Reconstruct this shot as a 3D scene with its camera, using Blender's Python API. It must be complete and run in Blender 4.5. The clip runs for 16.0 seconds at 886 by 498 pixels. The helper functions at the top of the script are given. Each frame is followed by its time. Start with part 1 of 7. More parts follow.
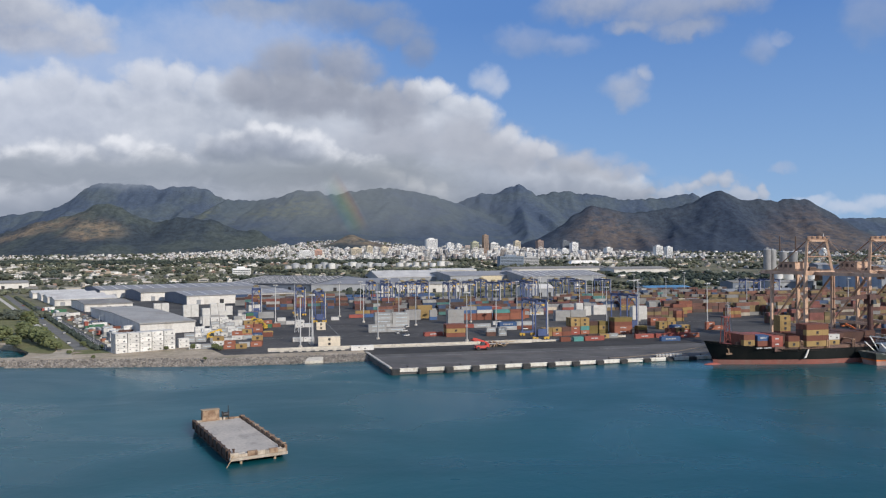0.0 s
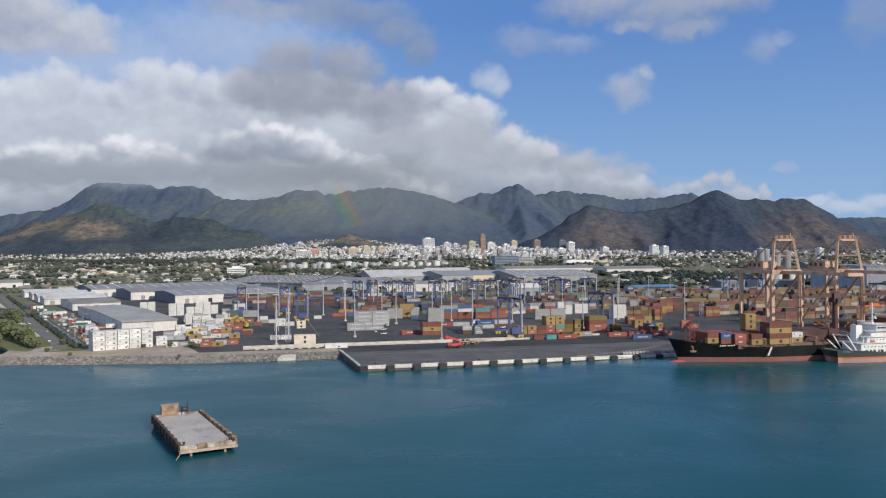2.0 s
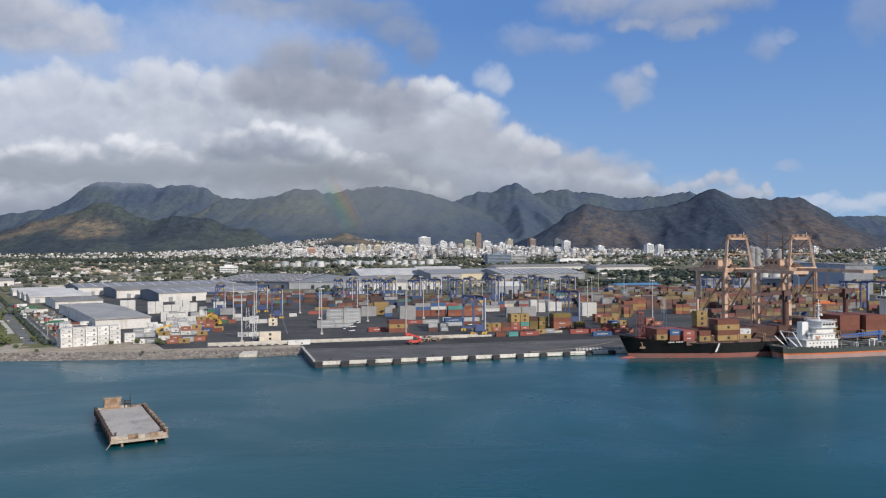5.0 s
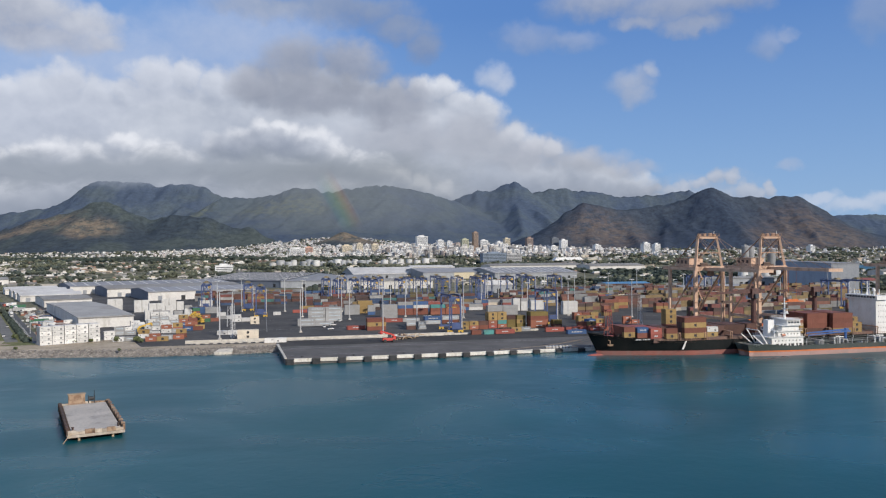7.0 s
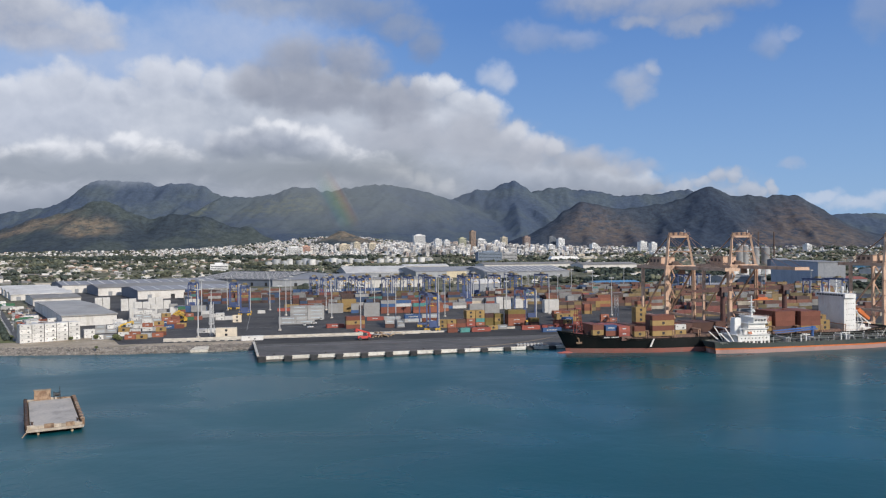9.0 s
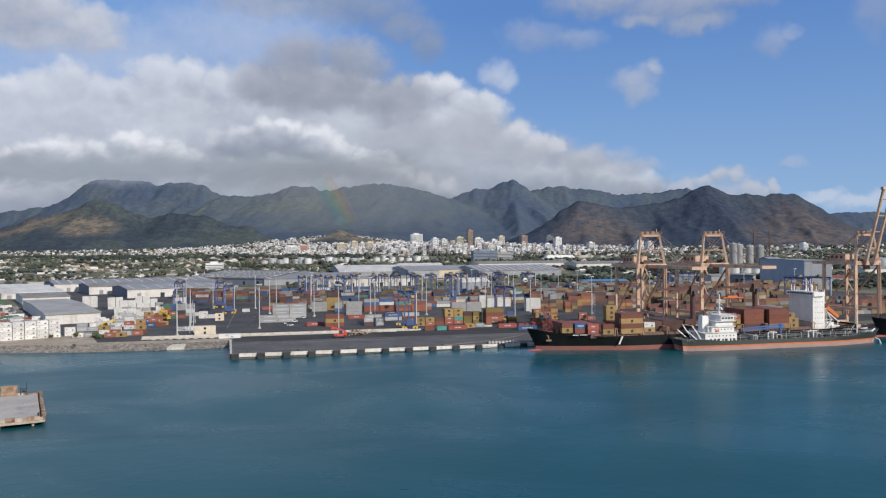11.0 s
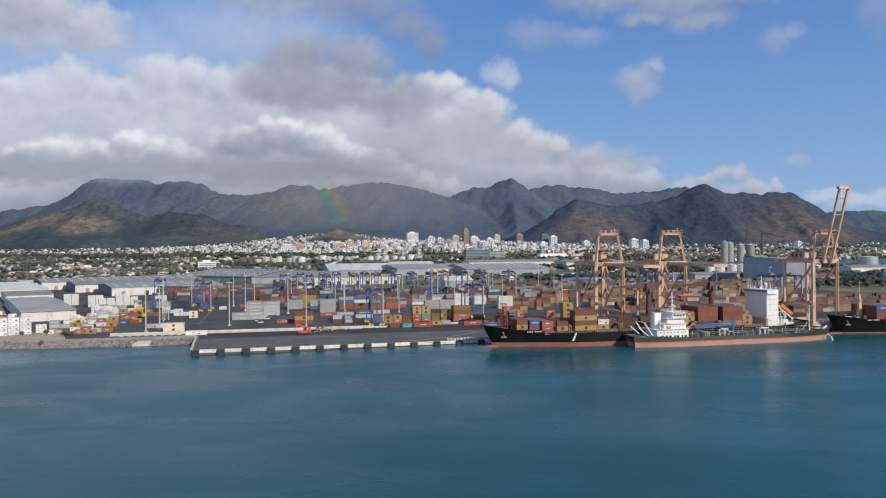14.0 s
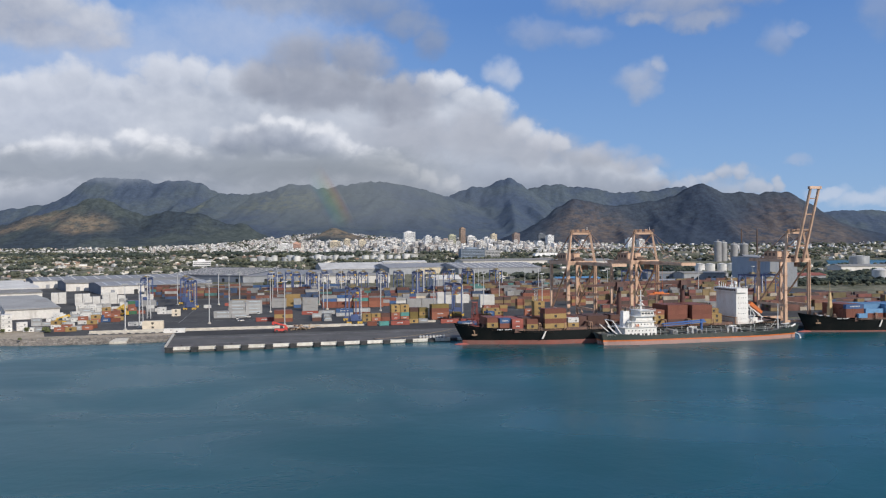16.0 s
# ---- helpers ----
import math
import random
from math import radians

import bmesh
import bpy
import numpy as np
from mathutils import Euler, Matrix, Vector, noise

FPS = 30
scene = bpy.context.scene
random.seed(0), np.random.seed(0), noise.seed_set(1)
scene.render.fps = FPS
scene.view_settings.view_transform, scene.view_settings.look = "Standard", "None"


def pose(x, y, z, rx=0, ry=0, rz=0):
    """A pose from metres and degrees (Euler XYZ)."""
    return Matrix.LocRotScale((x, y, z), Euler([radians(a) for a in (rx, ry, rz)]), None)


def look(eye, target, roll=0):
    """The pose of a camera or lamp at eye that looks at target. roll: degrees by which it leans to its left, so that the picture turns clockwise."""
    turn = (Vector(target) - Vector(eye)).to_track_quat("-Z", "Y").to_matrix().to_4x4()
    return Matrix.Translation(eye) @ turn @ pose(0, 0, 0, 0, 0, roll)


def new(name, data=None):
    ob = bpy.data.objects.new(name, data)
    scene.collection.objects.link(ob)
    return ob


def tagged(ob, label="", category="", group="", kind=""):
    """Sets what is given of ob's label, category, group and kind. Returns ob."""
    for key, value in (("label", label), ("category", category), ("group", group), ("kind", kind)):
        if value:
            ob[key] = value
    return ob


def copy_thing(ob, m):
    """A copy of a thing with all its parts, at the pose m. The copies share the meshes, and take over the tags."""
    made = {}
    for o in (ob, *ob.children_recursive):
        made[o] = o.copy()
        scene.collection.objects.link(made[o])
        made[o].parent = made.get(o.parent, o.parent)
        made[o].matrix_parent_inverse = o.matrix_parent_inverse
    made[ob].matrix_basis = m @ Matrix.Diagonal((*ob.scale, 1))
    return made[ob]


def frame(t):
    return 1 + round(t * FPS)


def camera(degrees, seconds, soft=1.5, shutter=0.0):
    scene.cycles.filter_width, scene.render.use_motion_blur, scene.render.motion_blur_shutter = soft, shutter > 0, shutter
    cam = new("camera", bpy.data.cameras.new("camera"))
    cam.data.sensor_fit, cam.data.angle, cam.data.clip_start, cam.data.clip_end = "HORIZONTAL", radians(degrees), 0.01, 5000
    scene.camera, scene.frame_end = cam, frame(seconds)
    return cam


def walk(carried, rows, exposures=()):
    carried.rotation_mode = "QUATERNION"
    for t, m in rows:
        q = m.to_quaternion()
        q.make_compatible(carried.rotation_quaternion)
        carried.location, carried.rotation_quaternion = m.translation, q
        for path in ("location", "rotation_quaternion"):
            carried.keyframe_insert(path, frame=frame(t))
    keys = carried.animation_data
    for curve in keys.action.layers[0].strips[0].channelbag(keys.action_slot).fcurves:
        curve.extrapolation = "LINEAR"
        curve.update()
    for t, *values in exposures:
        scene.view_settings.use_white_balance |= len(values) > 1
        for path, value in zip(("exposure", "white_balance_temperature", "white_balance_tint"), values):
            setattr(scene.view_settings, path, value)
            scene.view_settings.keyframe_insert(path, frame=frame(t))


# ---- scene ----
cam = camera(60.0, 16.0, soft=1.2)
ROWS = [
    (0.0, 0.00, 0.00, 55.00, 0.000, 0.325, 0.352),
    (1.0, 7.87, -3.15, 54.86, 0.051, 0.310, 0.346),
    (2.0, 15.71, -6.19, 54.74, 0.107, 0.289, 0.346),
    (3.0, 23.54, -9.15, 54.66, 0.166, 0.262, 0.351),
    (4.0, 31.34, -12.03, 54.59, 0.227, 0.231, 0.360),
    (5.0, 39.14, -14.84, 54.53, 0.291, 0.196, 0.372),
    (6.0, 46.93, -17.58, 54.49, 0.356, 0.159, 0.386),
    (7.0, 54.73, -20.28, 54.45, 0.422, 0.119, 0.401),
    (8.0, 62.52, -22.93, 54.42, 0.488, 0.078, 0.416),
    (9.0, 70.32, -25.54, 54.38, 0.554, 0.037, 0.430),
    (10.0, 78.14, -28.13, 54.34, 0.620, -0.004, 0.443),
    (11.0, 85.97, -30.70, 54.29, 0.683, -0.044, 0.452),
    (12.0, 93.83, -33.27, 54.22, 0.745, -0.082, 0.458),
    (13.0, 101.71, -35.83, 54.14, 0.804, -0.117, 0.459),
    (14.0, 109.63, -38.41, 54.03, 0.859, -0.149, 0.454),
    (15.0, 117.58, -41.00, 53.90, 0.911, -0.176, 0.442),
    (16.0, 125.57, -43.63, 53.73, 0.958, -0.199, 0.422),
]
walk(cam, [(t, pose(x, y, z, 90 + pitch, roll, yaw)) for t, x, y, z, yaw, pitch, roll in ROWS])

# ---- sky, sun, exposure ----
SUN_AZ, SUN_EL = 136.0, 27.0        # degrees clockwise from straight ahead, degrees above the horizon
scene.view_settings.exposure = 0.0
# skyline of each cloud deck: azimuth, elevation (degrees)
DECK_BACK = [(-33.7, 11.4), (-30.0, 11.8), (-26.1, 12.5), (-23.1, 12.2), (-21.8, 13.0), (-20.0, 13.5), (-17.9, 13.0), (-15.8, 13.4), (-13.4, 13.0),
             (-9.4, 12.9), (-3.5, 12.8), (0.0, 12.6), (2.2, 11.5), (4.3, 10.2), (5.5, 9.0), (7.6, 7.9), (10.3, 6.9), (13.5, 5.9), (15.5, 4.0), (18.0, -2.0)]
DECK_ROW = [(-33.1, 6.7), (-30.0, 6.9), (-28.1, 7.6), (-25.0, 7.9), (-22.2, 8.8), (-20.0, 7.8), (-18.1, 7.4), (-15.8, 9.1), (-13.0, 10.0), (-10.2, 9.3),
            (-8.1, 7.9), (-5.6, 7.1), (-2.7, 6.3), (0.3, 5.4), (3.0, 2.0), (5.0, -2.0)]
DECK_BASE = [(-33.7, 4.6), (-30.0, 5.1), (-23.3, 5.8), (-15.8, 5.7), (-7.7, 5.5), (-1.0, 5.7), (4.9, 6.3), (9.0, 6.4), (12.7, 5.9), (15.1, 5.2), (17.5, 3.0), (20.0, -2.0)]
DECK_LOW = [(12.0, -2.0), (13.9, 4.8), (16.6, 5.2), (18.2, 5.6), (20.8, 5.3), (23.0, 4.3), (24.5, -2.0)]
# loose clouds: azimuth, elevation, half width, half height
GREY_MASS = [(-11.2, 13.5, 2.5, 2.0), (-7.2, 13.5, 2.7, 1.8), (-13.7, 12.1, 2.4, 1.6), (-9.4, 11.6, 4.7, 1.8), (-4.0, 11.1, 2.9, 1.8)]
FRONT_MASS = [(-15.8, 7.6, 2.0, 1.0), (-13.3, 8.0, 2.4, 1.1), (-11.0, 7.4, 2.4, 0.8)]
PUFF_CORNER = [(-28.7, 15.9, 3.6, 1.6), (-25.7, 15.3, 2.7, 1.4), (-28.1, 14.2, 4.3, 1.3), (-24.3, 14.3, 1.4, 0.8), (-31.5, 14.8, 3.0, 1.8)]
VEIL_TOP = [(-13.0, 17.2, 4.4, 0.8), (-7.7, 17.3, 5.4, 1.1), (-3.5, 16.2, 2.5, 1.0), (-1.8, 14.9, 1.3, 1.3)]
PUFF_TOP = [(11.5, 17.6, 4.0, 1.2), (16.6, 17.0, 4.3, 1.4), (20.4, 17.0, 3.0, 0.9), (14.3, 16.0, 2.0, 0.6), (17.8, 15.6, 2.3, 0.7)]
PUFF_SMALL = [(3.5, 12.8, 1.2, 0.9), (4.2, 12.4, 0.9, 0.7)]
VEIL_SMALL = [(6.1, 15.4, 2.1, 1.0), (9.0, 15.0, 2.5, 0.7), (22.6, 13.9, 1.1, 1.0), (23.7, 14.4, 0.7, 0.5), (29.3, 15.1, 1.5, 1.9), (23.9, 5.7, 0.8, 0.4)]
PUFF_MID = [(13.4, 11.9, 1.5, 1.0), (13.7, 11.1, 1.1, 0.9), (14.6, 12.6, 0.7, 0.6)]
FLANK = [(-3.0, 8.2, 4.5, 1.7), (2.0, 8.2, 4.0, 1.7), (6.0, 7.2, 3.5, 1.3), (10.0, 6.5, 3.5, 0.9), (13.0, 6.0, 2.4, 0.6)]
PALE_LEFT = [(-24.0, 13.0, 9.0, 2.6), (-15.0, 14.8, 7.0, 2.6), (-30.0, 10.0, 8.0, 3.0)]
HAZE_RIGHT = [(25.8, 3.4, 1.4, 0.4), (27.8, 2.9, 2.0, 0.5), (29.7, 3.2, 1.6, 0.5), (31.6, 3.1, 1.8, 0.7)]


class Nodes:
    """Short hand for node trees."""

    def __init__(self, tree):
        self.tree, self.links = tree, tree.links

    def add(self, kind, **values):
        node = self.tree.nodes.new(kind)
        for key, value in values.items():
            setattr(node, key, value)
        return node

    def put(self, socket, value):
        if isinstance(value, bpy.types.NodeSocket):
            self.links.new(value, socket)
        elif value is not None:
            socket.default_value = value

    def math(self, op, a, b=None, c=None, clamp=False):
        node = self.add("ShaderNodeMath", operation=op, use_clamp=clamp)
        for socket, value in zip(node.inputs, (a, b, c)):
            self.put(socket, value)
        return node.outputs[0]

    def vec(self, op, a, b=None, scale=None):
        node = self.add("ShaderNodeVectorMath", operation=op)
        self.put(node.inputs[0], a)
        self.put(node.inputs[1], b)
        if scale is not None:
            self.put(node.inputs[3], scale)
        return node.outputs[1 if op in ("DOT_PRODUCT", "LENGTH") else 0]

    def noise(self, vector, scale, detail=4, rough=0.55, distortion=0.0):
        node = self.add("ShaderNodeTexNoise")
        self.put(node.inputs["Vector"], vector)
        node.inputs["Scale"].default_value, node.inputs["Detail"].default_value = scale, detail
        node.inputs["Roughness"].default_value, node.inputs["Distortion"].default_value = rough, distortion
        return node.outputs[0]

    def span(self, value, a, b, lo=0.0, hi=1.0, smooth=True):
        node = self.add("ShaderNodeMapRange", interpolation_type="SMOOTHSTEP" if smooth else "LINEAR")
        for socket, v in zip(node.inputs, (value, a, b, lo, hi)):
            self.put(socket, v)
        return node.outputs[0]

    def mix(self, k, a, b, blend="MIX"):
        node = self.add("ShaderNodeMix", data_type="RGBA", blend_type=blend)
        self.put(node.inputs[0], k)
        self.put(node.inputs[6], rgba(a) if isinstance(a, tuple) else a)
        self.put(node.inputs[7], rgba(b) if isinstance(b, tuple) else b)
        return node.outputs[2]


def rgba(c):
    return (*c[:3], 1.0)


def deck_lobes(line, low, high, seed):
    """Billows along the skyline of a deck."""
    rng = random.Random(seed)
    lobes, az = [], line[0][0]
    while az < line[-1][0]:
        for (a0, e0), (a1, e1) in zip(line, line[1:]):
            if a0 <= az < a1 and max(e0, e1) > 1:
                r = rng.uniform(low, high)
                top = e0 + (e1 - e0) * (az - a0) / (a1 - a0)
                lobes.append((az, top - 0.95 * r + rng.uniform(-0.5, 0.25), r * rng.uniform(1.0, 1.5), r))
        az += rng.uniform(0.8, 1.3) * high
    return lobes


def make_world():
    world = bpy.data.worlds.new("sky")
    scene.world = world
    world.use_nodes = True
    tree = world.node_tree
    tree.nodes.clear()
    n = Nodes(tree)
    way = n.add("ShaderNodeTexCoord").outputs["Generated"]
    split = n.add("ShaderNodeSeparateXYZ")
    n.put(split.inputs[0], way)
    az = n.math("MULTIPLY", n.math("ARCTAN2", split.outputs[0], split.outputs[1]), 57.2958)
    el = n.math("MULTIPLY", n.math("ARCSINE", split.outputs[2]), 57.2958)
    join = n.add("ShaderNodeCombineXYZ")
    n.put(join.inputs[0], az)
    n.put(join.inputs[1], el)
    place = join.outputs[0]

    def swirl(scale, detail, amount):
        warp = n.add("ShaderNodeTexNoise")
        n.put(warp.inputs["Vector"], place)
        warp.inputs["Scale"].default_value, warp.inputs["Detail"].default_value = scale, detail
        return n.vec("SCALE", n.vec("SUBTRACT", warp.outputs[1], (0.5, 0.5, 0.5)), scale=amount)

    curl = n.vec("ADD", swirl(0.35, 2, 1.6), swirl(1.1, 5, 0.9))
    grain = n.math("SUBTRACT", n.noise(place, 0.9, 6, 0.6), 0.5)
    broad = n.math("SUBTRACT", n.noise(n.vec("MULTIPLY", place, (0.7, 1.3, 1)), 0.30, 3, 0.5, 0.3), 0.5)

    def density(line, lobes, up):
        """How far a direction lies inside a cloud: under a skyline, or in one of its billows."""
        at = n.vec("ADD", n.vec("ADD", place, curl), up)
        total = None
        if line:
            cut = n.add("ShaderNodeSeparateXYZ")
            n.put(cut.inputs[0], at)
            ramp = n.add("ShaderNodeValToRGB")
            ramp.color_ramp.interpolation = "EASE"
            steps = ramp.color_ramp.elements
            while len(steps) < len(line):
                steps.new(0.5)
            for i, (a, e) in enumerate(line):
                steps[i].position, steps[i].color = (a + 40) / 80, ((e + 10) / 30,) * 3 + (1,)
            n.put(ramp.inputs[0], n.math("DIVIDE", n.math("ADD", cut.outputs[0], 40.0), 80.0))
            skyline = n.math("MULTIPLY_ADD", ramp.outputs[0], 30.0, -10.6)
            total = n.math("MINIMUM", n.math("MULTIPLY", n.math("SUBTRACT", skyline, cut.outputs[1]), 0.55), 1.1)
        for a, e, w, h in lobes:
            d = n.vec("MULTIPLY", n.vec("SUBTRACT", at, (a, e, 0)), (1 / w, 1 / h, 0))
            bump = n.math("SUBTRACT", 1.0, n.vec("DOT_PRODUCT", d, d))
            total = bump if total is None else n.math("SMOOTH_MAX", total, bump, 0.12)
        return total

    def lay(under, line, lobes, rim, body, opacity, soft, lift=0.9, sheen=0.30, base=0.3, patch=0.9):
        here, above = density(line, lobes, (0, 0, 0)), density(line, lobes, (0.25, lift, 0))
        cover = n.span(n.math("MULTIPLY_ADD", grain, 0.9, here), -0.6 * soft, soft)
        lit = n.math("MULTIPLY_ADD", n.math("SUBTRACT", here, above), sheen, base)
        lit = n.math("MULTIPLY_ADD", broad, patch, n.math("MULTIPLY_ADD", grain, 0.35, lit))
        return n.mix(n.math("MULTIPLY", cover, opacity), under, n.mix(n.span(lit, 0.0, 1.0, smooth=False), body, rim))

    sky = n.add("ShaderNodeTexSky", sky_type="NISHITA", sun_disc=False)
    sky.sun_elevation, sky.sun_rotation = radians(SUN_EL), radians(SUN_AZ)
    sky.air_density, sky.dust_density, sky.ozone_density = 1.0, 0.4, 2.5
    blue = n.mix(0.8, sky.outputs[0], n.mix(n.span(el, 1.0, 17.0, smooth=False), (2.6, 4.4, 7.4), (1.0, 2.42, 6.0)))
    blue = n.mix(n.span(el, 18.0, 60.0), blue, (0.75, 1.55, 3.5))
    blue = n.mix(n.math("MULTIPLY", n.span(az, 4.0, -26.0), 0.55), blue, (2.5, 4.2, 7.4))
    white, pale, grey = (7.4, 7.7, 8.4), (5.6, 6.0, 6.9), (3.5, 3.95, 4.9)
    # broken cloud all round
    around = n.math("MAXIMUM", n.span(n.math("ABSOLUTE", az), 36.0, 60.0), n.span(el, 20.0, 34.0))
    broken = n.span(n.math("ADD", n.noise(place, 0.12, 5, 0.55), n.math("MULTIPLY_ADD", around, 0.45, -0.45)), 0.42, 0.66)
    colour = n.mix(broken, blue, n.mix(n.span(broad, -0.2, 0.2), grey, pale))
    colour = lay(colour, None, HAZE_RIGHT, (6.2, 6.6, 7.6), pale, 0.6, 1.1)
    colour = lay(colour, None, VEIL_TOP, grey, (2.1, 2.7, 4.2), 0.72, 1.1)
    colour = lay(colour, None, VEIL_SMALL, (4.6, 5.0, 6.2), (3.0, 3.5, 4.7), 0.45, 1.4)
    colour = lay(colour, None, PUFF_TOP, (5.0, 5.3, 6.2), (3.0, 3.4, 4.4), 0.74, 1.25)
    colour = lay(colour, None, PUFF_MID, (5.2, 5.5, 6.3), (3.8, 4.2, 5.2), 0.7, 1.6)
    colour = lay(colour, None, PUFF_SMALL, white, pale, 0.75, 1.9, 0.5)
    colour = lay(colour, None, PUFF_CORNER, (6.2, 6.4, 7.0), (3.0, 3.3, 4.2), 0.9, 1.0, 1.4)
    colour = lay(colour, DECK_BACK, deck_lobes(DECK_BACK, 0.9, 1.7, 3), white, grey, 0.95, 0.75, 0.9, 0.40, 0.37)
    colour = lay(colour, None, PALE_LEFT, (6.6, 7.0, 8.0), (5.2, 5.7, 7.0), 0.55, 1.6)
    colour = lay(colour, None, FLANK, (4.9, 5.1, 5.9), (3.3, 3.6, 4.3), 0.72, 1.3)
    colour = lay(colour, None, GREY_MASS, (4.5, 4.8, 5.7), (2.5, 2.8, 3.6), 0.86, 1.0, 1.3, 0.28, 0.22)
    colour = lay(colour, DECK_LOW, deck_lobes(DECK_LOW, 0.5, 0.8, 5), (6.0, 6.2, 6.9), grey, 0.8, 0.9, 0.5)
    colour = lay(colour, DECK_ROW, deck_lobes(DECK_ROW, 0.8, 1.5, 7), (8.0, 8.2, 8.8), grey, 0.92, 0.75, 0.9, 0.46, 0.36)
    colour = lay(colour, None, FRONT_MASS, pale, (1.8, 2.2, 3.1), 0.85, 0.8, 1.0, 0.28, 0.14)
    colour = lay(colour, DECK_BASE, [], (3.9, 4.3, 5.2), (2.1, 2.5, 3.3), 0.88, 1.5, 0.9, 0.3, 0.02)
    back = n.add("ShaderNodeBackground")
    n.put(back.inputs[0], colour)
    back.inputs[1].default_value = 0.1
    n.put(n.add("ShaderNodeOutputWorld").inputs[0], back.outputs[0])


make_world()
sun = new("sun", bpy.data.lights.new("sun", "SUN"))
sun.data.energy, sun.data.angle, sun.data.color = 3.9, radians(0.6), (1.0, 0.92, 0.815)
a, e = radians(SUN_AZ), radians(SUN_EL)
sun.matrix_world = look((900 * math.sin(a) * math.cos(e), 900 * math.cos(a) * math.cos(e), 900 * math.sin(e)), (0, 0, 0))


# ---- materials ----
def mat(name, base, other=None, scale=1.0, rough=0.7, metal=0.0, bump=0.0, bump_scale=None, fine=0.12, vary=0.0, island=0.0,
        stain=None, stain_amount=0.0, stain_scale=0.2, spec=0.5):
    """A surface of two tones in coarse patches with fine grain, stains, relief, and a tone that differs from piece to piece."""
    m = bpy.data.materials.new(name)
    m.use_nodes = True
    n = Nodes(m.node_tree)
    shader = m.node_tree.nodes["Principled BSDF"]
    place = n.add("ShaderNodeTexCoord").outputs["Object"]
    if vary:
        place = n.vec("ADD", place, n.vec("SCALE", (37.0, 91.0, 13.0), scale=n.add("ShaderNodeObjectInfo").outputs["Random"]))
    coarse = n.noise(place, scale, 5, 0.6)
    colour = n.mix(n.span(coarse, 0.35, 0.65), base, other or tuple(0.8 * v for v in base))
    grain = n.noise(place, scale * 11, 4, 0.65)
    colour = n.mix(1.0, colour, n.span(grain, 0.2, 0.8, 1 - fine, 1 + fine), "MULTIPLY")
    if stain:
        streak = n.vec("MULTIPLY", place, (1, 1, 0.3))
        colour = n.mix(n.math("MULTIPLY", n.span(n.noise(streak, stain_scale, 7, 0.7), 0.5, 0.68), stain_amount), colour, stain)
    if vary:
        colour = n.mix(1.0, colour, n.span(n.add("ShaderNodeObjectInfo").outputs["Random"], 0, 1, 1 - vary, 1 + vary, False), "MULTIPLY")
    if island:
        colour = n.mix(1.0, colour, n.span(n.add("ShaderNodeNewGeometry").outputs["Random Per Island"], 0, 1, 1 - island, 1 + island, False), "MULTIPLY")
    n.put(shader.inputs["Base Color"], colour)
    shader.inputs["Roughness"].default_value, shader.inputs["Metallic"].default_value = rough, metal
    shader.inputs["Specular IOR Level"].default_value = spec
    if bump:
        node = n.add("ShaderNodeBump")
        node.inputs["Distance"].default_value = bump
        n.put(node.inputs["Height"], n.noise(place, bump_scale or scale * 7, 5, 0.6))
        n.put(shader.inputs["Normal"], node.outputs[0])
    return m


def mat_islands(name, colours, rough=0.8, dark=0.15, scale=0.15, metal=0.0):
    """A joined mass of many pieces, each with a colour of its own."""
    m = bpy.data.materials.new(name)
    m.use_nodes = True
    n = Nodes(m.node_tree)
    shader = m.node_tree.nodes["Principled BSDF"]
    ramp = n.add("ShaderNodeValToRGB")
    ramp.color_ramp.interpolation = "CONSTANT"
    steps = ramp.color_ramp.elements
    while len(steps) < len(colours):
        steps.new(0.5)
    for i, c in enumerate(colours):
        steps[i].position, steps[i].color = i / len(colours), rgba(c)
    n.put(ramp.inputs[0], n.add("ShaderNodeNewGeometry").outputs["Random Per Island"])
    place = n.add("ShaderNodeTexCoord").outputs["Object"]
    colour = n.mix(1.0, ramp.outputs[0], n.span(n.noise(place, scale, 5, 0.7), 0.25, 0.75, 1 - dark, 1 + dark), "MULTIPLY")
    n.put(shader.inputs["Base Color"], colour)
    shader.inputs["Roughness"].default_value, shader.inputs["Metallic"].default_value = rough, metal
    return m


def mat_water(name):
    m = bpy.data.materials.new(name)
    m.use_nodes = True
    n = Nodes(m.node_tree)
    shader = m.node_tree.nodes["Principled BSDF"]
    place = n.add("ShaderNodeTexCoord").outputs["Object"]
    long = n.vec("MULTIPLY", place, (0.6, 1.0, 1.0))
    patch = n.noise(long, 0.012, 4, 0.55, 0.6)
    colour = n.mix(n.span(patch, 0.35, 0.68), (0.004, 0.070, 0.086), (0.006, 0.088, 0.104))
    n.put(shader.inputs["Base Color"], colour)
    shader.inputs["IOR"].default_value = 1.33
    shader.inputs["Specular IOR Level"].default_value = 0.38
    n.put(shader.inputs["Roughness"], n.span(n.noise(long, 0.02, 3, 0.6, 0.8), 0.3, 0.7, 0.24, 0.36))
    height = n.math("MULTIPLY_ADD", n.noise(place, 0.9, 4, 0.6), 0.22, n.math("MULTIPLY", n.noise(place, 0.22, 3, 0.5, 0.4), 0.8))
    node = n.add("ShaderNodeBump")
    node.inputs["Distance"].default_value, node.inputs["Strength"].default_value = 0.20, 0.48
    n.put(node.inputs["Height"], height)
    n.put(shader.inputs["Normal"], node.outputs[0])
    return m


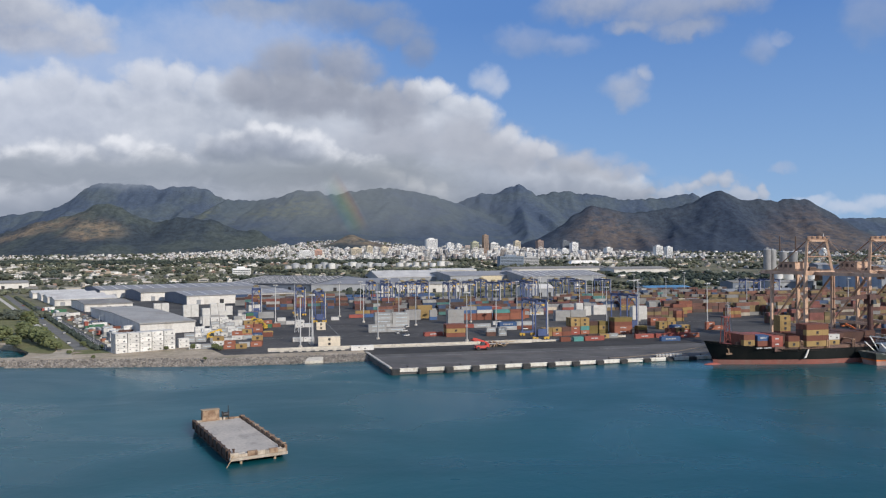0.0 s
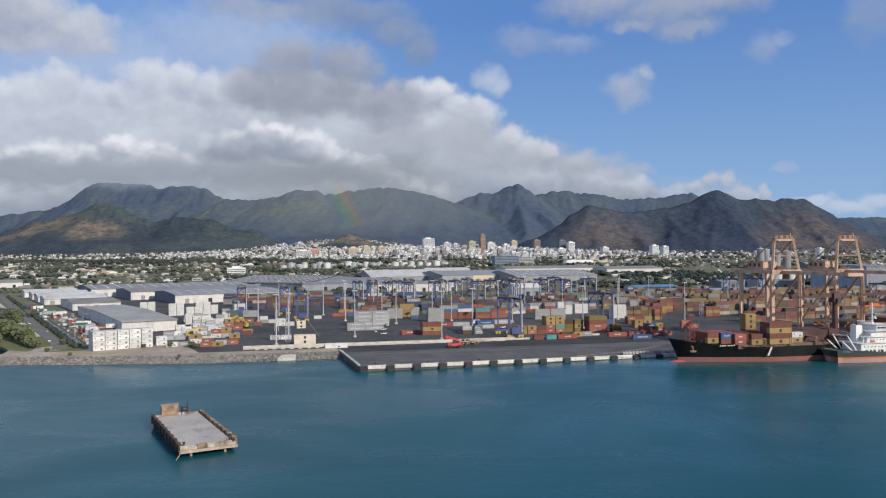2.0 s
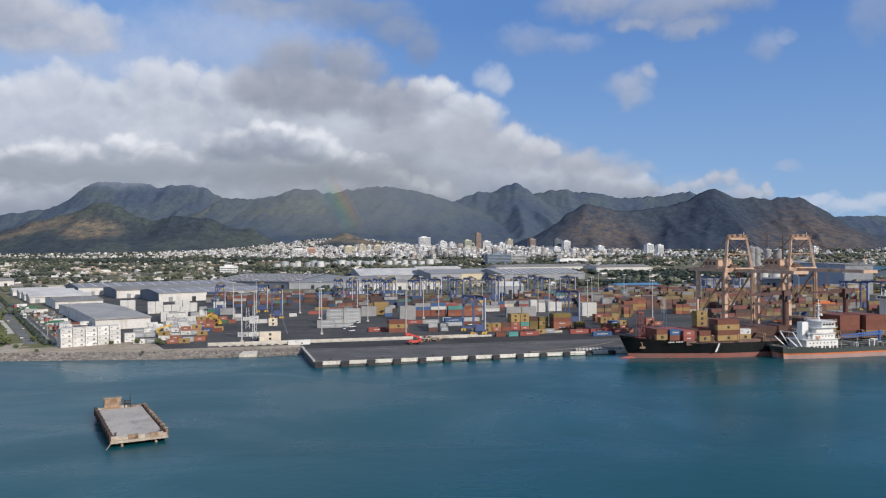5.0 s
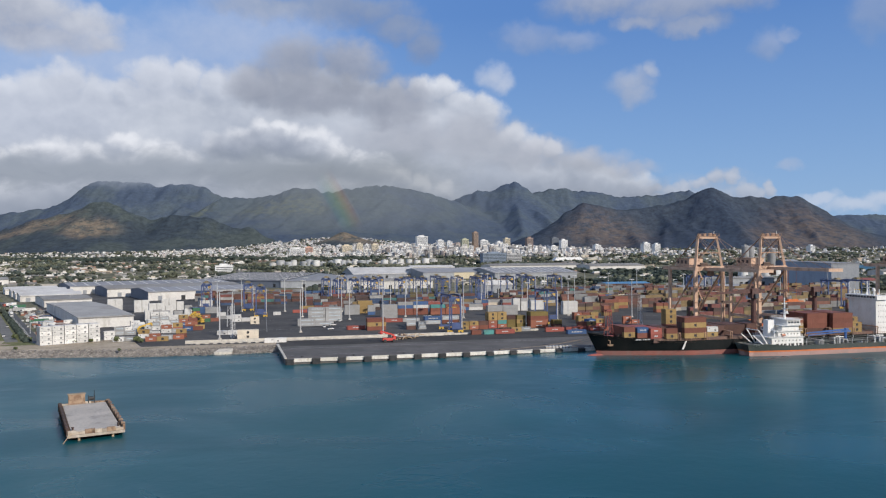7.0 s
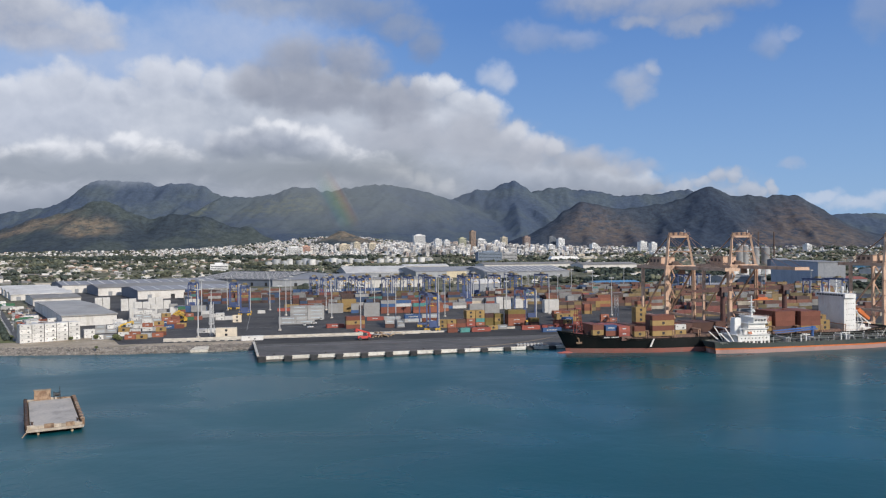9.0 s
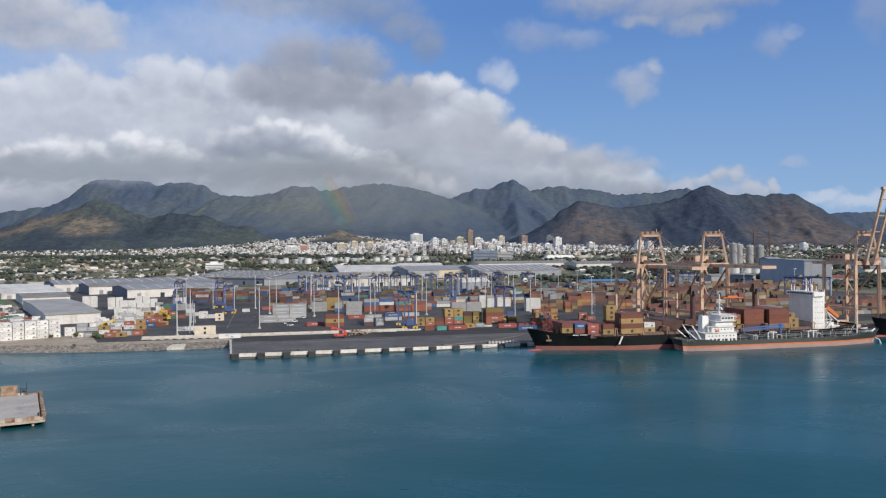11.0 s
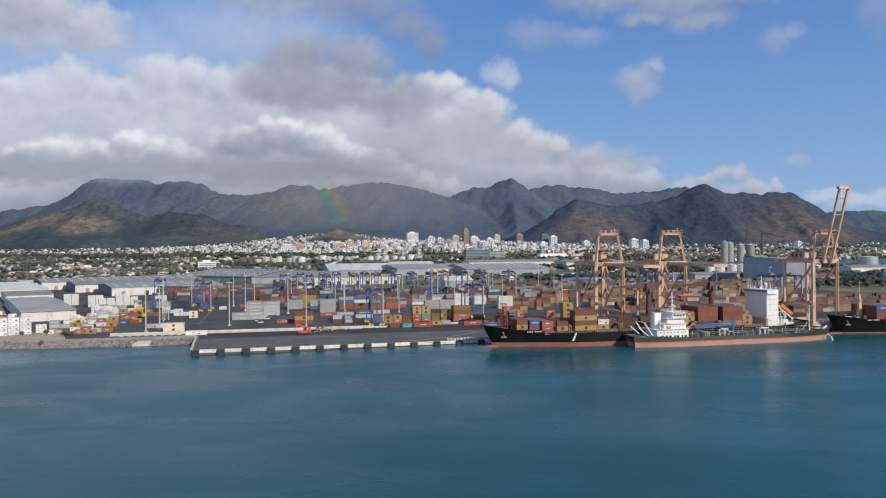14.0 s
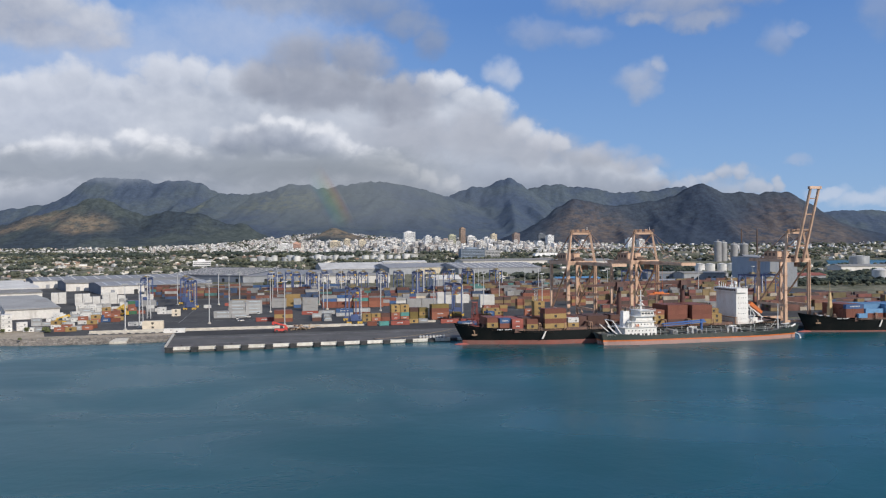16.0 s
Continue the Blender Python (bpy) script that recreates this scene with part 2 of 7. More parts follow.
def mat_land(name):
    """Coastal plain: scrub, dry grass and bare soil in patches."""
    m = bpy.data.materials.new(name)
    m.use_nodes = True
    n = Nodes(m.node_tree)
    shader = m.node_tree.nodes["Principled BSDF"]
    place = n.add("ShaderNodeTexCoord").outputs["Object"]
    a = n.span(n.noise(place, 0.012, 6, 0.65), 0.42, 0.58)
    b = n.span(n.noise(place, 0.05, 6, 0.7), 0.4, 0.62)
    colour = n.mix(a, (0.080, 0.088, 0.054), (0.155, 0.152, 0.096))
    colour = n.mix(n.math("MULTIPLY", b, 0.6), colour, (0.28, 0.245, 0.18))
    colour = n.mix(1.0, colour, n.span(n.noise(place, 0.25, 6, 0.75), 0.25, 0.75, 0.55, 1.45), "MULTIPLY")
    n.put(shader.inputs["Base Color"], colour)
    shader.inputs["Roughness"].default_value = 0.95
    shader.inputs["Specular IOR Level"].default_value = 0.15
    return m


def mat_mountain(name, forest, grass, rock, dry, mottle=0.4, relief=5.0):
    """Wooded slopes, dry grass brightened as if sunlit, and bare basalt where it is steep."""
    m = bpy.data.materials.new(name)
    m.use_nodes = True
    n = Nodes(m.node_tree)
    shader = m.node_tree.nodes["Principled BSDF"]
    place = n.add("ShaderNodeTexCoord").outputs["Object"]
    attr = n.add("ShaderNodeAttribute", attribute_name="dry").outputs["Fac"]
    steep = n.add("ShaderNodeSeparateXYZ")
    n.put(steep.inputs[0], n.add("ShaderNodeNewGeometry").outputs["Normal"])
    a = n.span(n.noise(place, 0.004, 7, 0.65), 0.42, 0.6)
    colour = n.mix(a, forest, grass)
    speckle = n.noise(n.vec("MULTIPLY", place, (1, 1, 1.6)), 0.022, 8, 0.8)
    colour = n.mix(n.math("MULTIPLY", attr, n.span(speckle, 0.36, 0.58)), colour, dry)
    colour = n.mix(n.math("MULTIPLY", n.span(steep.outputs[2], 0.70, 0.5), 0.75), colour, rock)
    colour = n.mix(1.0, colour, n.span(n.noise(place, 0.045, 6, 0.8), 0.25, 0.75, 1 - mottle, 1 + mottle), "MULTIPLY")
    n.put(shader.inputs["Base Color"], colour)
    shader.inputs["Roughness"].default_value = 0.95
    shader.inputs["Specular IOR Level"].default_value = 0.1
    node = n.add("ShaderNodeBump")
    node.inputs["Distance"].default_value = relief
    n.put(node.inputs["Height"], n.noise(place, 0.035, 6, 0.7))
    n.put(shader.inputs["Normal"], node.outputs[0])
    return m


M_WATER = mat_water("harbour_water")
M_LAND = mat_land("coastal_plain")
M_ASPHALT = mat("yard_asphalt", (0.048, 0.046, 0.045), (0.078, 0.074, 0.071), 0.03, 0.95, fine=0.18, stain=(0.045, 0.045, 0.047), stain_amount=0.6, stain_scale=0.06, spec=0.2)
M_YARD = mat("worn_yard_asphalt", (0.064, 0.062, 0.061), (0.104, 0.099, 0.095), 0.025, 0.95, fine=0.2, stain=(0.055, 0.053, 0.052), stain_amount=0.6, stain_scale=0.05, spec=0.2)
M_ROAD = mat("road_asphalt", (0.07, 0.07, 0.072), (0.10, 0.10, 0.098), 0.05, 0.9, stain=(0.05, 0.05, 0.05), stain_amount=0.5)
M_CONCRETE = mat("quay_concrete", (0.142, 0.135, 0.129), (0.100, 0.096, 0.093), 0.06, 0.92, fine=0.16, bump=0.02, stain=(0.10, 0.095, 0.09), stain_amount=0.55, stain_scale=0.08, spec=0.2)
M_WHITE_CONC = mat("pale_concrete", (0.58, 0.54, 0.46), (0.46, 0.42, 0.36), 0.3, 0.85, stain=(0.20, 0.17, 0.14), stain_amount=0.5, stain_scale=0.6, vary=0.1)
M_FENDER = mat("black_fender_rubber", (0.022, 0.024, 0.027), (0.045, 0.045, 0.045), 0.8, 0.8, vary=0.2)
M_SAND = mat("sandy_fill", (0.44, 0.36, 0.265), (0.33, 0.27, 0.195), 0.05, 0.95, fine=0.25, stain=(0.17, 0.16, 0.08), stain_amount=0.6, stain_scale=0.07)
M_ROCK = mat("basalt_boulders", (0.30, 0.27, 0.235), (0.19, 0.172, 0.155), 0.3, 0.92, island=0.4, bump=0.05)
M_LEAF = mat("foliage", (0.128, 0.134, 0.090), (0.046, 0.058, 0.050), 0.010, 0.95, island=0.40, fine=0.35, spec=0.2)
M_LEAF_D = mat("dark_foliage", (0.066, 0.080, 0.062), (0.036, 0.048, 0.044), 0.012, 0.95, island=0.40, fine=0.35, spec=0.1)
M_SHRUB = mat("shrub_leaves", (0.140, 0.154, 0.072), (0.078, 0.096, 0.046), 0.3, 0.9, island=0.35, fine=0.3, spec=0.2)
M_COPE = mat("white_cope_paint", (0.74, 0.71, 0.64), (0.62, 0.58, 0.50), 0.3, 0.8, stain=(0.25, 0.21, 0.17), stain_amount=0.45, stain_scale=0.5, vary=0.1)
M_GABLE = mat("slate_blue_cladding", (0.17, 0.195, 0.24), (0.14, 0.165, 0.205), 0.06, 0.8)
M_SLATE = mat("slate_sheet_roof", (0.115, 0.12, 0.132), (0.09, 0.095, 0.105), 0.05, 0.8, stain=(0.14, 0.12, 0.1), stain_amount=0.4)
M_BARK = mat("bark", (0.12, 0.09, 0.065), None, 1.0, 0.9)
M_WALL_W = mat("white_cladding", (0.66, 0.64, 0.60), (0.58, 0.56, 0.53), 0.08, 0.8, stain=(0.36, 0.33, 0.28), stain_amount=0.45, stain_scale=0.15, vary=0.08)
M_WALL_BLUE = mat("blue_grey_cladding", (0.31, 0.325, 0.345), (0.265, 0.28, 0.30), 0.06, 0.8, stain=(0.17, 0.18, 0.2), stain_amount=0.4, vary=0.08)
M_ROOF_G = mat("grey_sheet_roof", (0.29, 0.28, 0.26), (0.235, 0.225, 0.21), 0.04, 0.85, stain=(0.16, 0.14, 0.12), stain_amount=0.5, stain_scale=0.05, vary=0.12, bump=0.03)
M_ROOF_W = mat("white_sheet_roof", (0.66, 0.64, 0.60), (0.55, 0.53, 0.50), 0.05, 0.8, stain=(0.34, 0.30, 0.26), stain_amount=0.5, stain_scale=0.06, vary=0.08)
M_ROOF_B = mat("blue_grey_sheet_roof", (0.30, 0.30, 0.31), (0.25, 0.255, 0.27), 0.05, 0.8, stain=(0.2, 0.18, 0.16), stain_amount=0.4, vary=0.1)
M_DARK = mat("dark_opening", (0.025, 0.027, 0.03), None, 0.5, 0.7)
M_GLASS = mat("window_glass", (0.035, 0.045, 0.055), (0.06, 0.07, 0.08), 0.1, 0.18)
M_STEEL_W = mat("galvanised_steel", (0.55, 0.55, 0.54), (0.45, 0.45, 0.45), 0.5, 0.5, metal=0.2, vary=0.1)
M_TAN = mat("tan_crane_paint", (0.64, 0.43, 0.305), (0.53, 0.345, 0.235), 0.15, 0.65, stain=(0.20, 0.10, 0.06), stain_amount=0.65, stain_scale=0.25)
M_TAN_D = mat("weathered_tan_paint", (0.43, 0.27, 0.18), (0.30, 0.185, 0.125), 0.2, 0.7, stain=(0.13, 0.07, 0.05), stain_amount=0.7, stain_scale=0.3)
M_BROWN_D = mat("dark_brown_steel", (0.12, 0.075, 0.055), (0.08, 0.05, 0.04), 0.4, 0.7)
M_BLUE = mat("blue_crane_paint", (0.055, 0.092, 0.215), (0.045, 0.070, 0.165), 0.3, 0.5, stain=(0.10, 0.06, 0.05), stain_amount=0.3, vary=0.12)
M_YELLOW = mat("yellow_machine_paint", (0.62, 0.40, 0.05), (0.5, 0.31, 0.05), 0.5, 0.5, stain=(0.15, 0.09, 0.05), stain_amount=0.4, vary=0.1)
M_YELLOW_D = mat("faded_yellow_paint", (0.25, 0.195, 0.09), (0.15, 0.12, 0.07), 0.5, 0.6, vary=0.25)
M_BLACK = mat("black_steel", (0.02, 0.021, 0.023), (0.035, 0.035, 0.035), 0.5, 0.6)
M_HULL = mat("black_hull_paint", (0.007, 0.009, 0.010), (0.011, 0.013, 0.013), 0.06, 0.5, stain=(0.04, 0.032, 0.028), stain_amount=0.25, stain_scale=0.12, spec=0.2)
M_BOOT = mat("faded_red_antifouling", (0.31, 0.105, 0.08), (0.25, 0.105, 0.085), 0.08, 0.7, stain=(0.22, 0.15, 0.13), stain_amount=0.6, stain_scale=0.1)
M_RED = mat("bright_red_paint", (0.55, 0.05, 0.035), (0.45, 0.05, 0.04), 0.3, 0.55)
M_ORANGE = mat("orange_paint", (0.65, 0.17, 0.04), None, 0.3, 0.55)
M_DECK = mat("ship_deck_paint", (0.16, 0.085, 0.065), (0.11, 0.08, 0.07), 0.2, 0.8, stain=(0.06, 0.05, 0.045), stain_amount=0.5)
M_DECK_G = mat("green_grey_deck", (0.10, 0.12, 0.115), (0.14, 0.14, 0.13), 0.3, 0.8, stain=(0.12, 0.07, 0.05), stain_amount=0.5)
M_SHIP_W = mat("ship_white_paint", (0.78, 0.77, 0.74), (0.70, 0.69, 0.66), 0.2, 0.5, stain=(0.45, 0.30, 0.2), stain_amount=0.25, stain_scale=0.3)
M_BARGE = mat("weathered_concrete_deck", (0.50, 0.45, 0.39), (0.42, 0.38, 0.335), 0.12, 0.9, fine=0.16, bump=0.02, stain=(0.22, 0.20, 0.18), stain_amount=0.6, stain_scale=0.14)
M_RUST = mat("rusty_plates", (0.20, 0.12, 0.075), (0.38, 0.27, 0.18), 0.5, 0.85, stain=(0.07, 0.045, 0.035), stain_amount=0.8, stain_scale=0.5, bump=0.03)
M_RUST_D = mat("dark_rusted_hull", (0.045, 0.032, 0.027), (0.09, 0.055, 0.04), 0.5, 0.85, stain=(0.16, 0.09, 0.05), stain_amount=0.5, stain_scale=0.4)
M_TIMBER = mat("pale_timber", (0.48, 0.36, 0.24), (0.36, 0.27, 0.18), 0.6, 0.85, vary=0.15)


# ---- mesh building ----
class Mesh:
    """Collects boxes, beams, tubes and plates for one mesh."""

    def __init__(self):
        self.v, self.f = [], []

    def quad_box(self, corners):
        k = len(self.v)
        self.v += [tuple(c) for c in corners]
        self.f += [tuple(k + i for i in face) for face in ((0, 3, 2, 1), (4, 5, 6, 7), (0, 1, 5, 4), (1, 2, 6, 5), (2, 3, 7, 6), (3, 0, 4, 7))]
        return self

    def box(self, x0, x1, y0, y1, z0, z1):
        return self.quad_box([(x0, y0, z0), (x1, y0, z0), (x1, y1, z0), (x0, y1, z0), (x0, y0, z1), (x1, y0, z1), (x1, y1, z1), (x0, y1, z1)])

    def taper(self, x0, x1, y0, y1, z0, z1, dx=0.0, dy=0.0):
        """A box whose top is drawn in by dx and dy on each side."""
        return self.quad_box([(x0, y0, z0), (x1, y0, z0), (x1, y1, z0), (x0, y1, z0),
                              (x0 + dx, y0 + dy, z1), (x1 - dx, y0 + dy, z1), (x1 - dx, y1 - dy, z1), (x0 + dx, y1 - dy, z1)])

    def beam(self, a, b, w, h=None, w2=None, h2=None):
        a, b, h = Vector(a), Vector(b), h or w
        w2, h2 = w2 or w, h2 or h
        d = (b - a).normalized()
        side = d.cross((0, 0, 1))
        side = Vector((1, 0, 0)) if side.length < 1e-4 else side.normalized()
        up = side.cross(d)
        c = []
        for p, ww, hh in ((a, w, h), (b, w2, h2)):
            c += [p - side * ww / 2 - up * hh / 2, p + side * ww / 2 - up * hh / 2, p + side * ww / 2 + up * hh / 2, p - side * ww / 2 + up * hh / 2]
        return self.quad_box(c)

    def tube(self, a, b, r, r2=None, n=8):
        a, b, r2 = Vector(a), Vector(b), r if r2 is None else r2
        d = (b - a).normalized()
        side = d.cross((0, 0, 1))
        side = Vector((1, 0, 0)) if side.length < 1e-4 else side.normalized()
        up = side.cross(d)
        k = len(self.v)
        for p, rr in ((a, r), (b, r2)):
            self.v += [tuple(p + (side * math.cos(t) + up * math.sin(t)) * rr) for t in (2 * math.pi * i / n for i in range(n))]
        self.f += [(k + i, k + (i + 1) % n, k + n + (i + 1) % n, k + n + i) for i in range(n)]
        self.f += [tuple(k + i for i in reversed(range(n))), tuple(k + n + i for i in range(n))]
        return self

    def slab(self, outline, z0, z1):
        """A flat plate with the given outline (counter-clockwise)."""
        k, n = len(self.v), len(outline)
        self.v += [(x, y, z0) for x, y in outline] + [(x, y, z1) for x, y in outline]
        self.f += [tuple(k + i for i in reversed(range(n))), tuple(k + n + i for i in range(n))]
        self.f += [(k + i, k + (i + 1) % n, k + n + (i + 1) % n, k + n + i) for i in range(n)]
        return self

    def data(self, name, material, smooth=False):
        me = bpy.data.meshes.new(name)
        me.from_pydata(self.v, [], self.f)
        me.materials.append(material)
        if smooth:
            me.polygons.foreach_set("use_smooth", [True] * len(me.polygons))
        me.update()
        return me


def part(name, mesh, material, parent, label="", smooth=False):
    """Links a mesh as one object under a thing, a part, or nothing."""
    ob = new(name, mesh if isinstance(mesh, bpy.types.Mesh) else mesh.data(name, material, smooth))
    if parent:
        ob.parent = parent
    return tagged(ob, label)


def thing(name, m, label, category, group="", kind=""):
    ob = new(name)
    ob.empty_display_size = 1.0
    ob.matrix_world = m
    return tagged(ob, label, category, group, kind)


def structure(name, mesh, material, label="", category="", smooth=False, m=None):
    ob = part(name, mesh, material, None, "", smooth)
    if m:
        ob.matrix_world = m
    return tagged(ob, label, category or name.replace("_", " "), "", "structure")


def stuff(name, verts, faces, material, label, category, smooth=False):
    me = bpy.data.meshes.new(name)
    me.from_pydata(verts, [], faces)
    me.materials.append(material)
    if smooth:
        me.polygons.foreach_set("use_smooth", [True] * len(me.polygons))
    return tagged(new(name, me), label, category, "", "stuff")


def blobs(shape_v, shape_f, places):
    """Many turned and scaled copies of one small shape, joined. places: rows of x, y, z, sx, sy, sz, turn."""
    p = np.array(places, float)
    c, s = np.cos(p[:, 6])[:, None], np.sin(p[:, 6])[:, None]
    x, y, z = (shape_v[None, :, i] * p[:, 3 + i, None] for i in range(3))
    v = np.stack([p[:, 0, None] + c * x - s * y, p[:, 1, None] + s * x + c * y, p[:, 2, None] + z], -1).reshape(-1, 3)
    f = np.array(shape_f)
    faces = (f[None] + (np.arange(len(p)) * len(shape_v))[:, None, None]).reshape(-1, f.shape[1])
    return v.tolist(), faces.tolist()


def lump(seed, levels=1, rough=0.35):
    """A small rough ball: vertices and triangles."""
    bm = bmesh.new()
    bmesh.ops.create_icosphere(bm, subdivisions=levels, radius=1.0)
    for v in bm.verts:
        v.co *= 1 + rough * noise.noise(v.co * 1.9 + Vector((seed * 7.3, 0, 0))) * 1.6
    v = np.array([tuple(q.co) for q in bm.verts])
    f = [[q.index for q in face.verts] for face in bm.faces]
    bm.free()
    return v, f


CUBE_V = np.array([(-.5, -.5, 0), (.5, -.5, 0), (.5, .5, 0), (-.5, .5, 0), (-.5, -.5, 1), (.5, -.5, 1), (.5, .5, 1), (-.5, .5, 1)])
CUBE_F = [[4, 5, 6, 7], [0, 1, 5, 4], [1, 2, 6, 5], [2, 3, 7, 6], [3, 0, 4, 7]]


# ---- the plan ----
QUAY_TURN = 13.65
PORT = pose(-24, 347, 0, 0, 0, QUAY_TURN)      # u along the quay, v inland, from the quay's outer corner
GROUND = 3.0


def port(u, v, z=GROUND):
    return PORT @ Vector((u, v, z))


def port_pose(u, v, z=GROUND, turn=0.0):
    return PORT @ pose(u, v, z, 0, 0, turn)


def ground_z(x, y):
    """The plain rises gently towards the foot of the mountains."""
    t = np.clip((np.asarray(y, float) - 1000) / 2400, 0, 1)
    hill = 40 * np.exp(-((np.asarray(x, float) + 430) / 340) ** 2) * np.clip((np.asarray(y, float) - 2550) / 700, 0, 1)
    return GROUND + 70 * t ** 1.4 + hill


# ---- water, ground, shore ----
def make_sea():
    """The water sheet tilts up to the right to fit the waterlines in the camera's view."""
    sea, xs, ys = Mesh(), [-6000, -400] + list(range(-100, 161, 10)) + [400, 6000], (-2500, 270, 330, 900)
    for x in xs:
        t = min(1.0, max(0.0, (x + 90) / 230))
        level = -.5 + 1.7 * t * t * (3 - 2 * t)
        sea.v += [(x, y, level if y < 300 else max(level, .2)) for y in ys]
    sea.f = [(4 * i + k, 4 * i + k + 4, 4 * i + k + 5, 4 * i + k + 1) for i in range(len(xs) - 1) for k in range(3)]
    structure("water", sea, M_WATER, "blue-green harbour water with slight ripples", "water", True)


def make_ground():
    """One sheet from the shore to the horizon."""
    xs = np.concatenate([np.linspace(-6000, -900, 12), np.linspace(-800, 800, 33), np.linspace(900, 6000, 12)])
    ys = np.concatenate([np.linspace(480, 1000, 14), np.linspace(1060, 3400, 40), np.linspace(3500, 4950, 6)])
    v, f = [], []
    for y in ys:
        v += [(x, y, float(ground_z(x, y))) for x in xs]
    w = len(xs)
    for j in range(len(ys) - 1):
        f += [(j * w + i, j * w + i + 1, (j + 1) * w + i + 1, (j + 1) * w + i) for i in range(w - 1)]
    me = bpy.data.meshes.new("ground")
    me.from_pydata(v, [], f)
    me.materials.append(M_LAND)
    tagged(new("ground", me), "flat coastal plain with scrub and dry soil", "ground", "", "structure")
    # strip between shore and sheet
    q0, q1 = port(-2, 52), port(600, 52)
    front = [(-6000, 470), (-300, 462), (-262, 452), (-240, 438), (-226, 420), (-219, 404), (-214, 383), (-160, 384), (-103, 386), (-63, 394), (q0.x, q0.y + 4)]
    shore = Mesh()
    line = front + [(q1.x, q1.y), (6000, q1.y + 200)]
    for (xa, ya), (xb, yb) in zip(line, line[1:]):
        far_a, far_b = max(486, ya + 1), max(486, yb + 1)
        shore.quad_box([(xa, ya, -4), (xb, yb, -4), (xb, far_b, -4), (xa, far_a, -4), (xa, ya, GROUND - .01), (xb, yb, GROUND - .01), (xb, far_b, GROUND - .01), (xa, far_a, GROUND - .01)])
    shore.quad_box([(-300, 383, -4), (-214, 383, -4), (-214, 395, -4), (-300, 397, -4), (-300, 384, 1.6), (-214, 383, GROUND - .02), (-214, 394, GROUND - .02), (-300, 395, 1.6)])
    structure("shore_ground", shore, M_SAND, "sandy fill behind the rock shore", "ground")
    return front


make_sea()
FRONT = make_ground()


def make_revetment():
    """Loose boulders down the bank, from the inlet to the quay."""
    rng = random.Random(3)
    shape_v, shape_f = lump(1, 1, 0.5)
    rows = []
    line = [(-300, 384)] + FRONT[6:]
    for (xa, ya), (xb, yb) in zip(line, line[1:]):
        length = math.hypot(xb - xa, yb - ya)
        for _ in range(int(length * 24)):
            t, down = rng.random(), rng.random()
            size = rng.uniform(0.24, 0.58)
            nx, ny = (yb - ya) / length, -(xb - xa) / length
            reach = 10.5 if xa > -215 else 5
            rows.append((xa + (xb - xa) * t + nx * reach * down, ya + (yb - ya) * t + ny * reach * down, 3.2 - 3.9 * down,
                         size * rng.uniform(.8, 1.3), size, size * .75, rng.uniform(0, 6.3)))
    for (xa, ya), (xb, yb), (xc, yc) in zip(line, line[1:], line[2:]):
        a0, a1 = math.atan2(-(xb - xa), yb - ya), math.atan2(-(xc - xb), yc - yb)
        reach = 10.5 if xb > -215 else 5
        for _ in range(int(40 + 160 * abs(a1 - a0))):
            a, down, size = rng.uniform(a0 - .06, a1 + .06), rng.random() ** .5, rng.uniform(0.24, 0.58)
            rows.append((xb + math.cos(a) * reach * down, yb + math.sin(a) * reach * down, 3.2 - 3.9 * down, size * rng.uniform(.8, 1.3), size, size * .75, rng.uniform(0, 6.3)))
    v, f = blobs(shape_v, shape_f, rows)
    stuff("boulders", v, f, M_ROCK, "grey-brown basalt boulders of the shore bank", "rocks")
    bank = Mesh()
    for (xa, ya), (xb, yb) in zip(line, line[1:]):
        length = math.hypot(xb - xa, yb - ya)
        nx, ny = (yb - ya) / length, -(xb - xa) / length
        reach = 10 if xa > -215 else 5
        a, b = (xa + nx * reach, ya + ny * reach, -1.0), (xb + nx * reach, yb + ny * reach, -1.0)
        k = len(bank.v)
        bank.v += [a, b, (xb, yb, GROUND - 0.1), (xa, ya, GROUND - 0.1)]
        bank.f.append((k, k + 1, k + 2, k + 3))
    for k in range(0, len(bank.v) - 4, 4):
        bank.f.append((k + 2, k + 1, k + 4))
    structure("shore_bank", bank, M_ROCK, "stony shore bank", "bank")


make_revetment()
structure("bank_slab", Mesh().quad_box([(-69.5, 384, .2), (-60.5, 386, .2), (-61.5, 391, 1.4), (-68.5, 389.5, 1.4), (-69.5, 384, 1.5), (-60.5, 386, 1.5), (-61.5, 391, 2.75), (-68.5, 389.5, 2.75)]), M_WHITE_CONC, "pale broken concrete slab on the rock bank", "slab")


# ---- mountains ----
RIDGE_FAR_LEFT = (4450, 0.62, [(-3159, 285), (-2765, 286), (-2568, 295), (-2436, 307), (-2318, 323), (-2239, 339), (-2187, 358), (-2108, 417), (-2035, 469), (-1976, 482), (-1812, 474), (-1707, 467), (-1648, 443), (-1582, 459), (-1484, 456), (-1382, 448), (-1320, 409), (-1251, 379), (-1123, 332), (-927, 268)])
RIDGE_NEAR_LEFT = (3330, 0.55, [(-2215, 113), (-1913, 161), (-1809, 192), (-1699, 221), (-1630, 230), (-1586, 242), (-1536, 271), (-1497, 286), (-1463, 286), (-1406, 273), (-1374, 253), (-1342, 231), (-1244, 220), (-1082, 224), (-986, 209), (-815, 166)])
